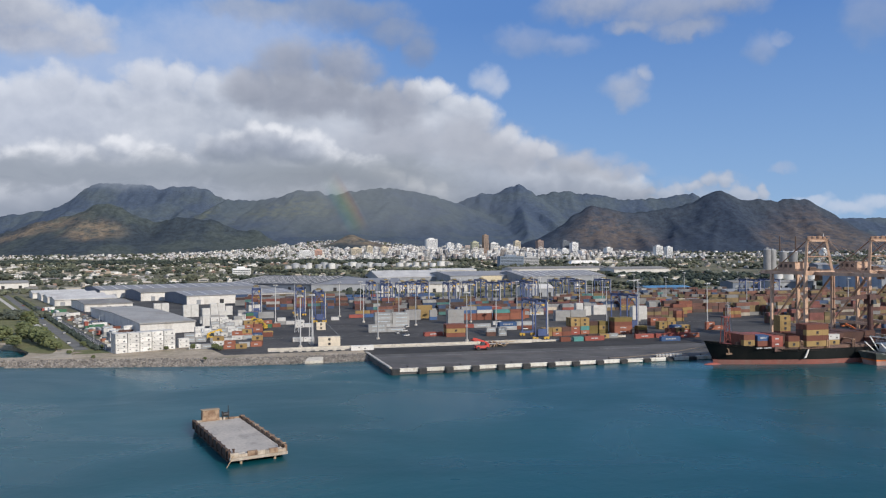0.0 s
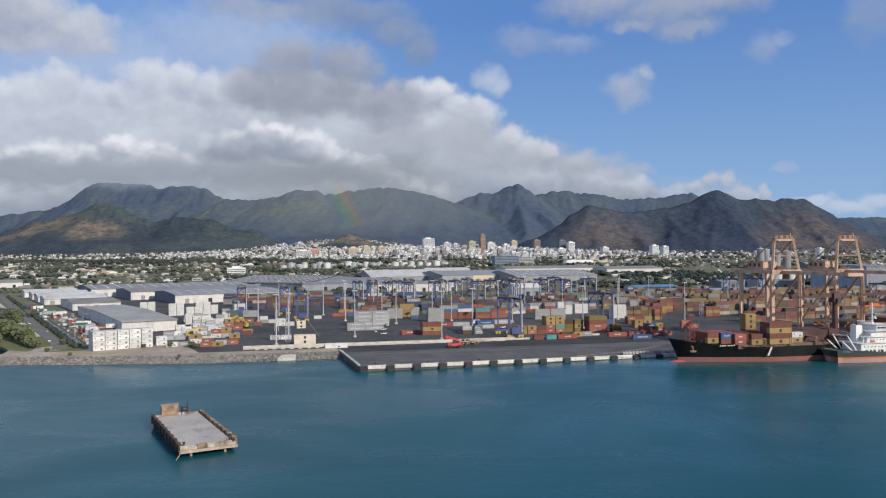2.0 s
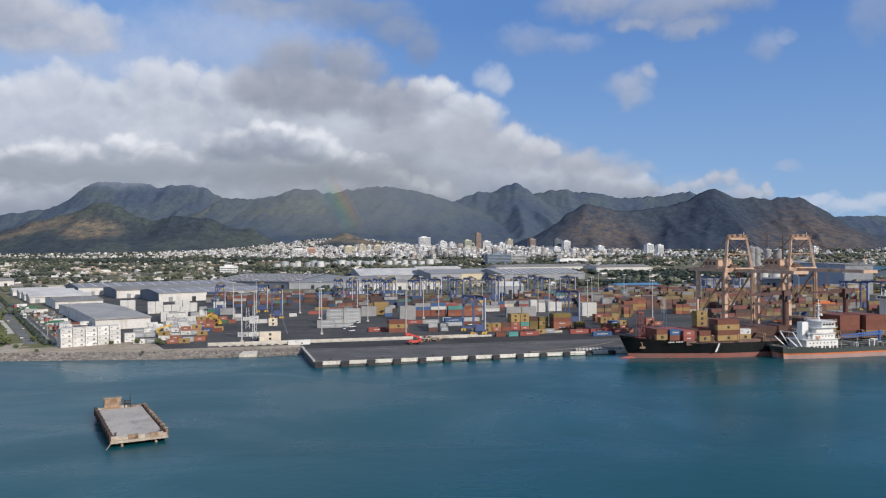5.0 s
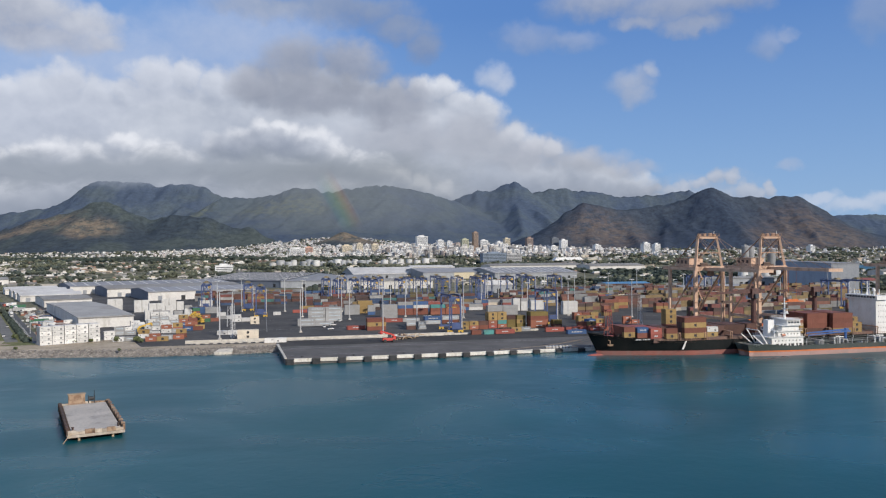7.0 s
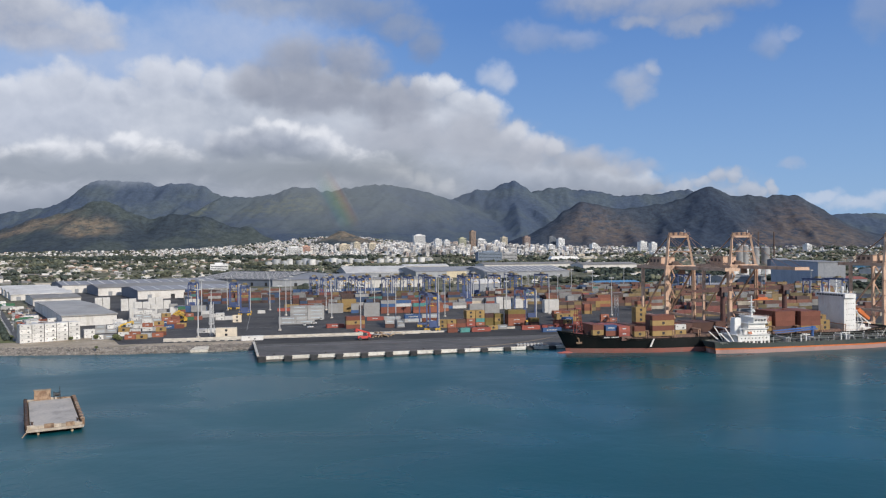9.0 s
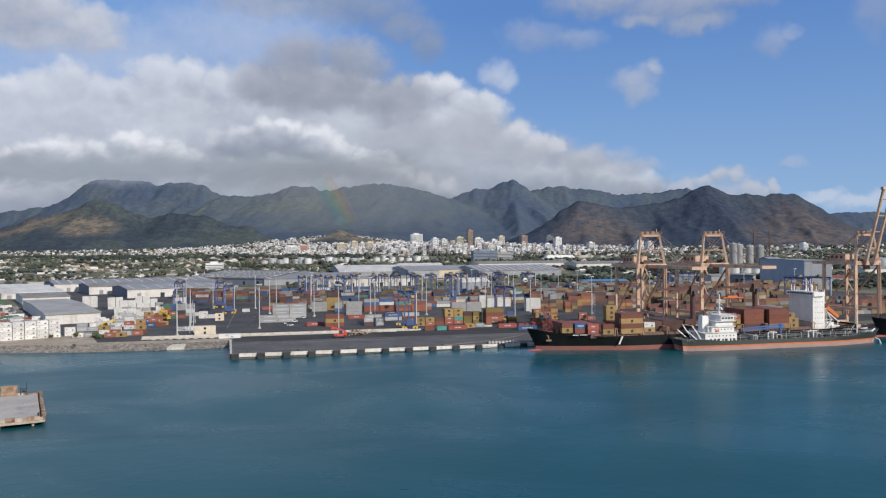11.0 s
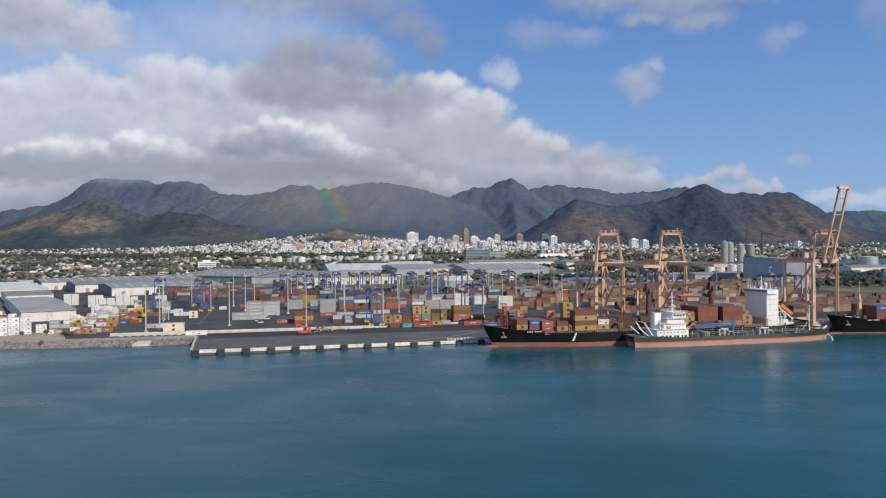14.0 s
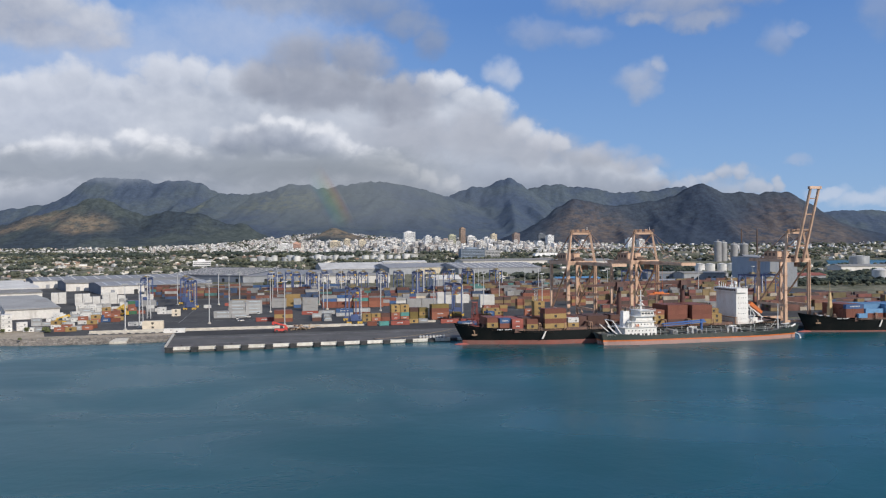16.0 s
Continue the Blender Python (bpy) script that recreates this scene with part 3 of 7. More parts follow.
RIDGE_MID = (4150, 0.42, [(-1384, 236), (-1304, 278), (-1267, 311), (-1231, 314), (-1194, 332), (-1166, 363), (-1077, 353), (-1044, 350), (-955, 362), (-863, 367), (-820, 398), (-786, 403), (-670, 403), (-649, 381), (-569, 387), (-486, 405), (-388, 413), (-284, 416), (-190, 400), (-122, 387), (0, 353), (79, 331), (207, 278), (360, 216)])
RIDGE_CENTRE = (4400, 0.62, [(84, 347), (116, 367), (149, 383), (194, 392), (236, 411), (272, 401), (301, 401), (331, 421), (353, 427), (389, 440), (422, 452), (441, 456), (464, 442), (493, 423), (528, 400), (577, 364), (674, 298), (803, 223)])
RIDGE_FAR = (4680, 0.7, [(527, 391), (592, 415), (627, 421), (661, 435), (703, 428), (737, 438), (775, 434), (820, 420), (868, 416), (917, 409), (992, 398), (1078, 384), (1154, 377), (1234, 383), (1296, 383), (1354, 393), (1413, 399), (1475, 409), (1527, 416), (1568, 392), (1647, 377)])
RIDGE_RIGHT = (3300, 0.6, [(495, 170), (556, 213), (605, 239), (641, 256), (682, 251), (736, 246), (816, 236), (896, 238), (982, 249), (1043, 266), (1103, 287), (1145, 304), (1169, 316), (1194, 319), (1218, 314), (1245, 301), (1269, 291), (1293, 279), (1334, 281), (1373, 281), (1407, 276), (1439, 273), (1463, 285), (1490, 290), (1524, 292), (1556, 287), (1590, 275), (1619, 260), (1650, 245), (1684, 218), (1708, 201), (1735, 179), (1766, 150), (1797, 118), (1892, 83)])
RIDGE_FAR_RIGHT = (4700, 0.5, [(2150, 200), (2296, 228), (2417, 256), (2607, 265), (2900, 250)])
RIDGE_CITADEL = (3010, 0.42, [(-470, 88), (-395, 110), (-364, 132), (-284, 106), (-180, 78)])
SPURS = [  # spurs that run from the ridges down towards the town: x, y, height, x, y, height
    (441, 4400, 443, 421, 3720, 175), (441, 4400, 437, 631, 3800, 165), (236, 4400, 396, 146, 3700, 150), (-284, 4150, 401, -344, 3480, 120),
    (-486, 4150, 393, -526, 3450, 125), (-725, 4150, 391, -755, 3500, 125), (-863, 4150, 355, -803, 3450, 110), (-1077, 4150, 341, -1017, 3500, 120),
    (-1246, 4150, 302, -1216, 3600, 120), (665, 3300, 240, 605, 2930, 92), (823, 3300, 225, 783, 2900, 85), (994, 3300, 238, 874, 2880, 80),
    (1184, 3300, 305, 994, 2830, 78), (1262, 3300, 281, 1172, 2850, 75), (1444, 3300, 262, 1254, 2840, 72), (1517, 3300, 279, 1457, 2830, 72),
    (1619, 3300, 249, 1639, 2860, 70), (1699, 3300, 200, 1759, 2920, 66), (-1480, 3330, 275, -1430, 2960, 80), (-1586, 3330, 231, -1606, 2960, 76),
    (-1773, 3330, 191, -1743, 2980, 70), (-1355, 3330, 225, -1235, 3000, 80), (-1134, 3330, 214, -1074, 3020, 86), (-2009, 4450, 463, -2049, 3700, 160),
    (-1746, 4450, 454, -1726, 3750, 165), (-1451, 4450, 439, -1391, 3750, 170),
]


def make_mountains(name, ridges, spurs, material, label, rib=48.0):
    xs, ys = np.arange(-3000, 3001, 12.0), np.arange(2700, 4941, 12.0)
    gx, gy = np.meshgrid(xs, ys)

    def wave(sx, sy, seed):
        return np.array([[noise.noise(Vector((x * sx, y * sy, seed))) for x in xs] for y in ys])

    low, mid, fine, crag = wave(1 / 420, 1 / 420, 1.5), wave(1 / 130, 1 / 330, 4.5), wave(1 / 55, 1 / 110, 8.5), wave(1 / 24, 1 / 40, 2.5)
    lines = []
    for y, slope, pts in ridges:
        lines += [(xa, y, za, xb, y, zb, slope) for (xa, za), (xb, zb) in zip(pts, pts[1:])]
    lines += [(xa, ya, za * .86, xb, yb, zb * .9, 0.40) for xa, ya, za, xb, yb, zb in spurs]
    base = ground_z(gx, gy) - 6
    top = np.full_like(gx, -50.0)
    for xa, ya, za, xb, yb, zb, slope in lines:
        t = np.clip(((gx - xa) * (xb - xa) + (gy - ya) * (yb - ya)) / ((xb - xa) ** 2 + (yb - ya) ** 2), 0, 1)
        d = np.hypot(gx - xa - t * (xb - xa), gy - ya - t * (yb - ya))
        h = za + t * (zb - za)
        reach = (h - base) / slope
        fall = np.clip(1 - d / np.maximum(1.25 * reach, 1), 0, 1)
        h = base + (h - base) * (0.80 * fall ** 1.2 + 0.20 * fall ** 5)
        top = np.maximum(top, h)
    edge = np.clip((gy - 2720) / 240, 0, 1)
    top = base - 4 + (top - base + 4) * edge ** 0.8
    lift = np.clip((top - base) / 90, 0, 1)
    ridge_keep = np.clip((top - base) / 280, 0, 1)
    z = top + lift * (16 * low + 1.5 * rib * (0.22 - np.abs(mid)) + 0.6 * rib * (0.2 - np.abs(fine))) * (1 - 0.8 * ridge_keep) + lift * crag * (4 + 4 * ridge_keep) + lift * fine * 4 * ridge_keep - 4 * lift
    z = np.where(top > base + 0.5, z, base - 4)
    # dry grass spurs; sun through gaps in the cloud is painted into their tone
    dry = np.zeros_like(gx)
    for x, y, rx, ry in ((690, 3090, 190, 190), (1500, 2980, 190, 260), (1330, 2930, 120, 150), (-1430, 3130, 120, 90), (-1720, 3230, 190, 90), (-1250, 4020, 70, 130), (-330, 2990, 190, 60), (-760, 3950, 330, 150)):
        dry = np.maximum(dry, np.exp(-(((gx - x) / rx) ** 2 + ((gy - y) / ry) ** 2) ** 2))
    w = len(xs)
    verts = np.stack([gx, gy, z], -1).reshape(-1, 3)
    i = (np.arange(len(ys) - 1)[:, None] * w + np.arange(w - 1)[None]).ravel()
    i = i[(z.ravel()[i] > (base.ravel()[i] - 3)) | (z.ravel()[i + 1 + w] > (base.ravel()[i + 1 + w] - 3))]
    me = bpy.data.meshes.new(name)
    me.from_pydata(verts.tolist(), [], np.stack([i, i + 1, i + 1 + w, i + w], -1).tolist())
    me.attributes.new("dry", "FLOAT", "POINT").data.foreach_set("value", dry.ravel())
    me.materials.append(material)
    me.polygons.foreach_set("use_smooth", [True] * len(me.polygons))
    tagged(new(name, me), label, "mountains", "", "structure")


NEAR_RIDGES, FAR_RIDGES = (RIDGE_RIGHT,), (RIDGE_FAR_LEFT, RIDGE_MID, RIDGE_CENTRE, RIDGE_FAR, RIDGE_FAR_RIGHT)
# Far slopes: distance haze is painted into the colours as a blue tint.
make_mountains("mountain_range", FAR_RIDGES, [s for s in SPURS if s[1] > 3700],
               mat_mountain("haze_tinted_slopes", (0.066, 0.090, 0.132), (0.084, 0.108, 0.130), (0.080, 0.098, 0.130), (0.128, 0.144, 0.120), 0.22, 2.5), "steep forested volcanic mountain range tinted blue for haze", 21.0)
# Western hills: sunlight is painted in as brighter grass and spur tones.
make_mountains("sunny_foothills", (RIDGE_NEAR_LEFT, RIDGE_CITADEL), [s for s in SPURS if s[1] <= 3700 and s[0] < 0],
               mat_mountain("sunlit_tone_slopes", (0.044, 0.058, 0.072), (0.070, 0.086, 0.084), (0.066, 0.078, 0.088), (0.205, 0.163, 0.120), 0.40, 5.0), "scrub-covered foothills in sunlit tones with bright grassy spurs", 28.0)
# Eastern hills: cloud shade is painted in as darker, bluer tones.
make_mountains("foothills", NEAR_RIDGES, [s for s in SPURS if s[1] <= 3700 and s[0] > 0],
               mat_mountain("cloud_shade_tone_slopes", (0.042, 0.057, 0.084), (0.056, 0.071, 0.092), (0.056, 0.067, 0.086), (0.132, 0.108, 0.096), 0.38, 4.0), "scrub-covered foothills in cloud-shade tones with sun-brightened grassy spurs", 27.0)


# ---- quay and yard ----
def make_quay():
    quay = structure("quay", Mesh().slab([(0, 0), (640, 0), (640, 62), (-3, 62)], -6, 2.95), M_CONCRETE, "grey concrete container quay", "quay", m=PORT)
    cope = Mesh().box(0, 8.6, -0.5, 0.25, 1.35, 3.05)
    cope_me = cope.data("cope_beam", M_COPE)
    pad = Mesh().taper(0, 3.9, -1.5, -0.05, -0.9, 2.45, 0.12, 0.1).box(0.4, 3.5, -1.75, -1.5, -0.4, 2.0).box(-0.15, 4.05, -1.2, -0.05, 2.45, 2.75)
    pad_me = pad.data("fender", M_FENDER)
    for i in range(13):
        ob = part("fender", pad_me, None, quay)
        ob.location = (0.2 + 12.5 * i, 0, 0)
        ob = part("cope_beam", cope_me, None, quay)
        ob.location = (4.1 + 12.5 * i, 0, 0)
    part("end_kerb", Mesh().quad_box([(-0.3, 1, 2.9), (0.8, 1, 2.9), (-2, 60, 2.9), (-3.2, 60, 2.9), (-0.3, 1, 3.5), (0.8, 1, 3.5), (-2, 60, 3.5), (-3.2, 60, 3.5)]), M_WHITE_CONC, quay)
    # darker asphalt apron behind the deck, yard, long pale wall
    structure("apron_asphalt", Mesh().box(-3, 640, 50, 80, 2.85, GROUND + 0.06), M_ASPHALT, "dark asphalt apron along the quay", "apron", m=PORT)
    structure("container_yard", Mesh().slab([(-75, 70), (640, 70), (640, 520), (-10, 520), (-90, 380), (-95, 140)], 2.5, GROUND + 0.02), M_YARD, "dark asphalt container yard", "yard", m=PORT)
    wall = structure("yard_wall", Mesh().box(-53, 96, 79.6, 81.0, 2.9, 4.5), M_WHITE_CONC, "long pale concrete yard wall", "wall", m=PORT)
    part("wall_footing", Mesh().box(-53, 96, 76.5, 79.6, 2.9, 3.35), M_WHITE_CONC, wall)


make_quay()


# ---- the barge at anchor ----
M_WEATHERED = mat("weathered_plating", (0.52, 0.46, 0.38), (0.36, 0.29, 0.22), 0.5, 0.85, stain=(0.13, 0.075, 0.045), stain_amount=.75, stain_scale=.6, vary=.2, bump=.03)


def make_barge():
    """A flat cargo pontoon; its length runs along y."""
    barge = thing("barge", pose(-60.9, 225.4, 0, 0, 0, 29.6), "rusty flat-topped cargo barge with a pale concrete deck, at anchor", "barge")
    w, l = 7.6, 23.1
    part("deck", Mesh().box(-w + .9, w - .9, -l + 1.4, l - 1.2, 1.2, 2.35), M_BARGE, barge, "pale worn concrete deck")
    hull = Mesh().quad_box([(-w + .5, -l + 5.5, -1.5), (w - .5, -l + 5.5, -1.5), (w - .5, l - 1.5, -1.5), (-w + .5, l - 1.5, -1.5), (-w, -l + .4, 1.2), (w, -l + .4, 1.2), (w, l, 1.2), (-w, l, 1.2)])
    part("hull", hull, M_RUST_D, barge, "dark rusted hull sides")
    for side in (-1, 1):
        rail = Mesh().box(side * w - .35, side * w + .35, -l + .6, l, 1.2, 3.15)
        for k in range(9):
            y = -l + 2.5 + k * 5.2
            rail.box(side * w - .6, side * w + .6, y, y + .35, .6, 3.3)
        part("bulwark", rail, M_RUST_D if side < 0 else M_RUST, barge, "dark rusted side bulwark")
        part("support_leg", Mesh().tube((side * 4.6, -l + .9, -2.5), (side * 4.6, -l + .9, 1.3), .38), M_TIMBER, barge, "pale wooden pile")
        part("mooring_bollard", Mesh().tube((side * 6.2, -l + 2.2, 2.3), (side * 6.2, -l + 2.2, 3.2), .28).tube((side * 6.2, -l + 2.2, 3.2), (side * 6.2, -l + 2.2, 3.35), .45), M_RUST_D, barge)
    rng = random.Random(5)
    x = -w
    while x < w - .2:
        step = min(rng.uniform(1.2, 2.8), w - x)
        part("bow_plank", Mesh().box(x, x + step - .06, -l - .05 + rng.uniform(-.08, .08), -l + .8, 1.55, 2.6 + rng.uniform(-.3, .25)), M_WEATHERED if rng.random() > .35 else M_RUST, barge)
        x += step
    part("bow_beam", Mesh().box(-w - .2, w + .2, -l - .35, -l + .5, .75, 1.5), M_WEATHERED, barge, "pale weathered rubbing beam")
    x = -w
    while x < w - .2:
        step = min(rng.uniform(1.5, 3.0), w - x)
        part("stern_plank", Mesh().box(x, x + step - .06, l - .9, l + .1, 1.0, 2.9 + rng.uniform(-.25, .25)), M_WEATHERED if rng.random() > .4 else M_RUST, barge)
        x += step
    shed = part("deck_house", Mesh().taper(-5.0, .4, l - 1.0, l + 1.4, 1.2, 5.7, .15, .1), M_RUST, barge, "tan plated winch house")
    part("house_roof", Mesh().box(-5.15, .5, l - 1.1, l + 1.5, 5.7, 5.85), M_TIMBER, shed)
    winch = Mesh().tube((1.6, l - .6, 3.9), (3.0, l - .6, 3.9), .7).box(1.2, 1.5, l - 1.1, l - .1, 2.2, 4.9).box(3.1, 3.4, l - 1.1, l - .1, 2.2, 4.9).tube((3.2, l - .6, 4.9), (3.2, l - .6, 6.6), .1)
    part("winch", winch, M_BLACK, barge, "black anchor winch")
    part("mooring_rope", Mesh().tube((-6.6, -l, 2.2), (-9.0, -l - 1.6, -.4), .12), M_TIMBER, barge)


make_barge()


# ---- containers ----
PAINT = {
    "m": ("mustard yellow", (0.36, 0.245, 0.10)), "r": ("brick red", (0.33, 0.095, 0.075)), "b": ("rust brown", (0.20, 0.075, 0.052)),
    "o": ("orange red", (0.33, 0.128, 0.082)), "g": ("light grey", (0.36, 0.36, 0.355)), "w": ("white", (0.68, 0.67, 0.64)),
    "u": ("dark blue", (0.05, 0.11, 0.24)), "t": ("teal green", (0.10, 0.31, 0.29)), "c": ("cream", (0.66, 0.58, 0.46)), "d": ("dark green", (0.05, 0.16, 0.09)),
    "y": ("dull olive", (0.19, 0.145, 0.05)), "k": ("dark brown", (0.11, 0.06, 0.05)), "l": ("pale blue", (0.13, 0.27, 0.44)),
}
BOX_PAINT = {k: mat("container_" + name.replace(" ", "_"), c, tuple(0.86 * q for q in c), 0.25, 0.6, fine=0.10, vary=0.16,
                    stain=(0.16, 0.085, 0.05) if k not in "wgc" else (0.42, 0.36, 0.3), stain_amount=0.35, stain_scale=0.7, spec=0.25) for k, (name, c) in PAINT.items()}
M_LOGO_D = mat("dark_lettering", (0.03, 0.03, 0.035))
M_LOGO_L = mat("pale_lettering", (0.50, 0.50, 0.51))
M_LOGO_G = mat("pale_blue_lettering", (0.50, 0.58, 0.64))
mat_vent = mat("grey_vent", (0.16, 0.16, 0.165))
BOX_MADE = {}


def container_meshes(key, length):
    """Body with proud rails and posts, doors with lock bars, lettering."""
    if (key, length) in BOX_MADE:
        return BOX_MADE[key, length]
    w, h = 1.22, 2.6
    body = Mesh().box(0.07, length - 0.07, -w + 0.06, w - 0.06, 0.1, h - 0.05)
    for x in (0.0, length - 0.16):
        for y in (-w, w - 0.16):
            body.box(x, x + 0.16, y, y + 0.16, 0, h)
    for y in (-w, w - 0.1):
        body.box(0.16, length - 0.16, y, y + 0.1, 0, 0.16).box(0.16, length - 0.16, y, y + 0.1, h - 0.12, h)
    for x in (0.0, length - 0.1):
        body.box(x, x + 0.1, -w + 0.16, w - 0.16, h - 0.14, h)
    ribs = 10 if length > 8 else 5
    for i in range(ribs):
        x = 0.4 + (length - 0.8) * (i + .5) / ribs
        body.box(x - .12, x + .12, -w + .015, -w + .06, .16, h - .12)
    door = Mesh().box(length - .05, length + .02, -w + .2, -.03, .18, h - .16).tube((length + .05, -.5, .25), (length + .05, -.5, h - .25), .03, n=5).tube((length + .05, -.85, .25), (length + .05, -.85, h - .25), .03, n=5)
    other = Mesh().box(length - .05, length + .02, .03, w - .2, .18, h - .16).tube((length + .05, .5, .25), (length + .05, .5, h - .25), .03, n=5).tube((length + .05, .85, .25), (length + .05, .85, h - .25), .03, n=5)
    mid = length / 2
    logo = None
    if key in "mc":
        logo = (Mesh().box(mid - .7, mid + .7, -w - .012, -w + .012, .75, 1.95).box(mid - .5, mid + .5, -w - .02, -w, .45, .62), M_LOGO_D)
    elif key == "g":
        k = length / 12.2
        logo = (Mesh().box(mid - 3.6 * k, mid + 3.2 * k, -w - .012, -w + .012, 1.25, 1.75).box(mid + 3.6 * k, mid + 4.4 * k, -w - .012, -w + .012, 1.1, 1.9), M_LOGO_G)
    elif key == "u":
        logo = Mesh()
        for i in range(7):
            logo.box(mid - 3.4 * length / 12.2 + i * 1.0 * length / 12.2, mid - 2.75 * length / 12.2 + i * 1.0 * length / 12.2, -w - .012, -w + .012, 1.0, 1.75)
        logo = (logo, M_LOGO_L)
    elif key in "ro":
        logo = (Mesh().box(mid - 2.2 * length / 12.2, mid - .5 * length / 12.2, -w - .012, -w + .012, 1.1, 1.7).box(mid - .2, mid + 1.9 * length / 12.2, -w - .012, -w + .012, 1.1, 1.7), M_LOGO_L)
    elif key == "w":
        logo = (Mesh().box(mid + .9, mid + 1.9, -w - .012, -w + .012, .5, 1.3).box(mid - 2.2, mid - 1.5, -w - .012, -w + .012, 1.5, 1.9).box(-.1, .0, -w - .02, -w + .1, 0, h).box(0, length, -w - .015, -w + .01, -.06, .06), mat_vent)
    paint = BOX_PAINT[key]
    made = (body.data("shipping_container", paint), door.data("door", paint), other.data("door", paint), logo and logo[0].data("lettering", logo[1]))
    BOX_MADE[key, length] = made
    return made


def container(m, key, length=12.19, where="in the container yard", group="stacked shipping containers"):
    body, door, other, logo = container_meshes(key, length)
    ob = new("shipping_container", body)
    ob.matrix_world = m
    size = "long" if length > 8 else "short"
    tagged(ob, f"{size} {PAINT[key][0]} steel shipping container {where}", "container", group)
    for name, me in (("door", door), ("door", other), ("lettering", logo)):
        if me:
            new(name, me).parent = ob
    return ob


HIDDEN = {}
LAST_PICKED = 545.0      # containers further inland are joined


def stack(u, v, columns, rows, length=12.19, turn=0.0, where="in the container yard", z=GROUND + .03, at=None):
    """columns: for each column along the stack, its colours from the bottom up; rows: how many such rows lie one behind another."""
    rng = random.Random(int(u * 13 + v * 7))
    frame_m = at or port_pose(u, v, 0, turn)
    for r in range(rows):
        for i, keys in enumerate(columns):
            for k, key in enumerate(keys):
                m = frame_m @ pose(i * (length + .35) + rng.uniform(-.08, .08), 1.22 + r * 2.75, z + k * 2.6)
                if r == 0 and m.translation.y < LAST_PICKED:
                    container(m, key, length, where)
                else:
                    HIDDEN.setdefault(key, []).append((m, length))


F20 = 6.06
# u, v, columns, rows deep, length
STACKS = [
    (-25, 93, ["cc"], 2, 12.19), (-38, 120, ["w", "w"], 1, F20), (-19, 188, ["cc"], 1, F20), (13, 161, ["gg", "g"], 1, 12.19),
    (22, 193, ["gggg", "gggg"], 2, 12.19), (54, 246, ["ggg"], 2, 12.19), (43, 127, ["r"], 1, 12.19), (55.5, 119, ["bmb"], 3, 12.19),
    (76, 172, ["r", "g"], 1, 12.19), (66, 258, ["mmmm"], 2, 12.19), (72, 240, ["ugg"], 1, F20), (78, 205, ["gggg"], 2, 12.19),
    (95, 230, ["bbug", "bbwu"], 2, 12.19), (121, 227, ["obt", "oob"], 2, 12.19), (107, 187, ["w"], 1, F20), (114, 106, ["mm", "om", "bk"], 2, F20),
    (129, 76, ["r"], 1, 12.19), (134.5, 110, ["romm", "otmm"], 3, F20), (121.3, 75, ["t"], 1, F20), (113.6, 76, ["b"], 1, F20), (142.5, 85, ["m"], 1, F20), (149.5, 87, ["g"], 1, F20), (135, 86, ["k"], 1, F20), (100, 150, ["gu"], 2, 12.19), (113, 152, ["bg"], 2, 12.19),
    (148, 112, ["yyk"], 3, F20), (154.4, 111, ["ymy"], 3, F20), (162, 105, ["ooby"], 3, 12.19), (162.5, 78, ["r"], 1, 12.19), (176, 100, ["ky"], 2, F20), (162, 204, ["ggg", "ggg"], 2, 12.19),
    (196, 243, ["wwww"], 2, F20), (203, 243, ["wwwg"], 2, F20), (214, 249, ["www"], 2, 12.19), (222, 196, ["wwww"], 2, 12.19), (258, 236, ["gggg"], 2, F20),
    (206, 126, ["m"], 1, 12.19), (81, 117, ["kg"], 1, F20), (88, 117, ["gg"], 1, F20), (186, 83, ["rb", "rm"], 1, F20), (191, 75, ["r", "o"], 1, F20), (199, 98, ["uu", "rm"], 2, F20), (204, 124, ["mm", "bm"], 2, F20), (212, 150, ["bo", "mb", "om"], 2, F20), (170, 61, ["u"], 1, 12.19), (176, 78, ["r"], 1, 12.19),
    (232, 112, ["oo", "o"], 1, F20), (247, 175, ["mbo"], 2, F20), (300, 190, ["omb", "bmb"], 2, F20), (262, 205, ["kmmb"], 2, 12.19), (288, 240, ["omob"], 2, 12.19),
    (14, 280, ["r", "u"], 1, 12.19), (20, 287, ["um", "ub"], 1, 12.19), (-2, 262, ["w"], 1, F20), (-32, 210, ["ww", "w"], 2, F20), (-44, 236, ["gw", "w"], 1, F20), (140, 236, ["gg", "og"], 2, F20), (150, 262, ["ub", "wg"], 2, 12.19),
]
for u, v, columns, rows, length in STACKS:
    stack(u, v, columns, rows, length)

M_BOXES = mat_islands("mixed_container_paint", [tuple(.50 * q + .015 for q in PAINT[k][1]) for k in "bmkomcrbkmubymgbmkyombrg"], 0.7, 0.3)
M_BOXES_MID = mat_islands("dark_mixed_container_paint", [tuple(.46 * q + .012 for q in PAINT[k][1]) for k in "kgbukgmrgkubgokyubgtkbwo"], 0.7, 0.3)
M_BOXES_PALE = mat_islands("mostly_pale_container_paint", [tuple(.75 * q for q in PAINT[k][1]) for k in "gwugubgcuwgrgkug"], 0.7, 0.25)


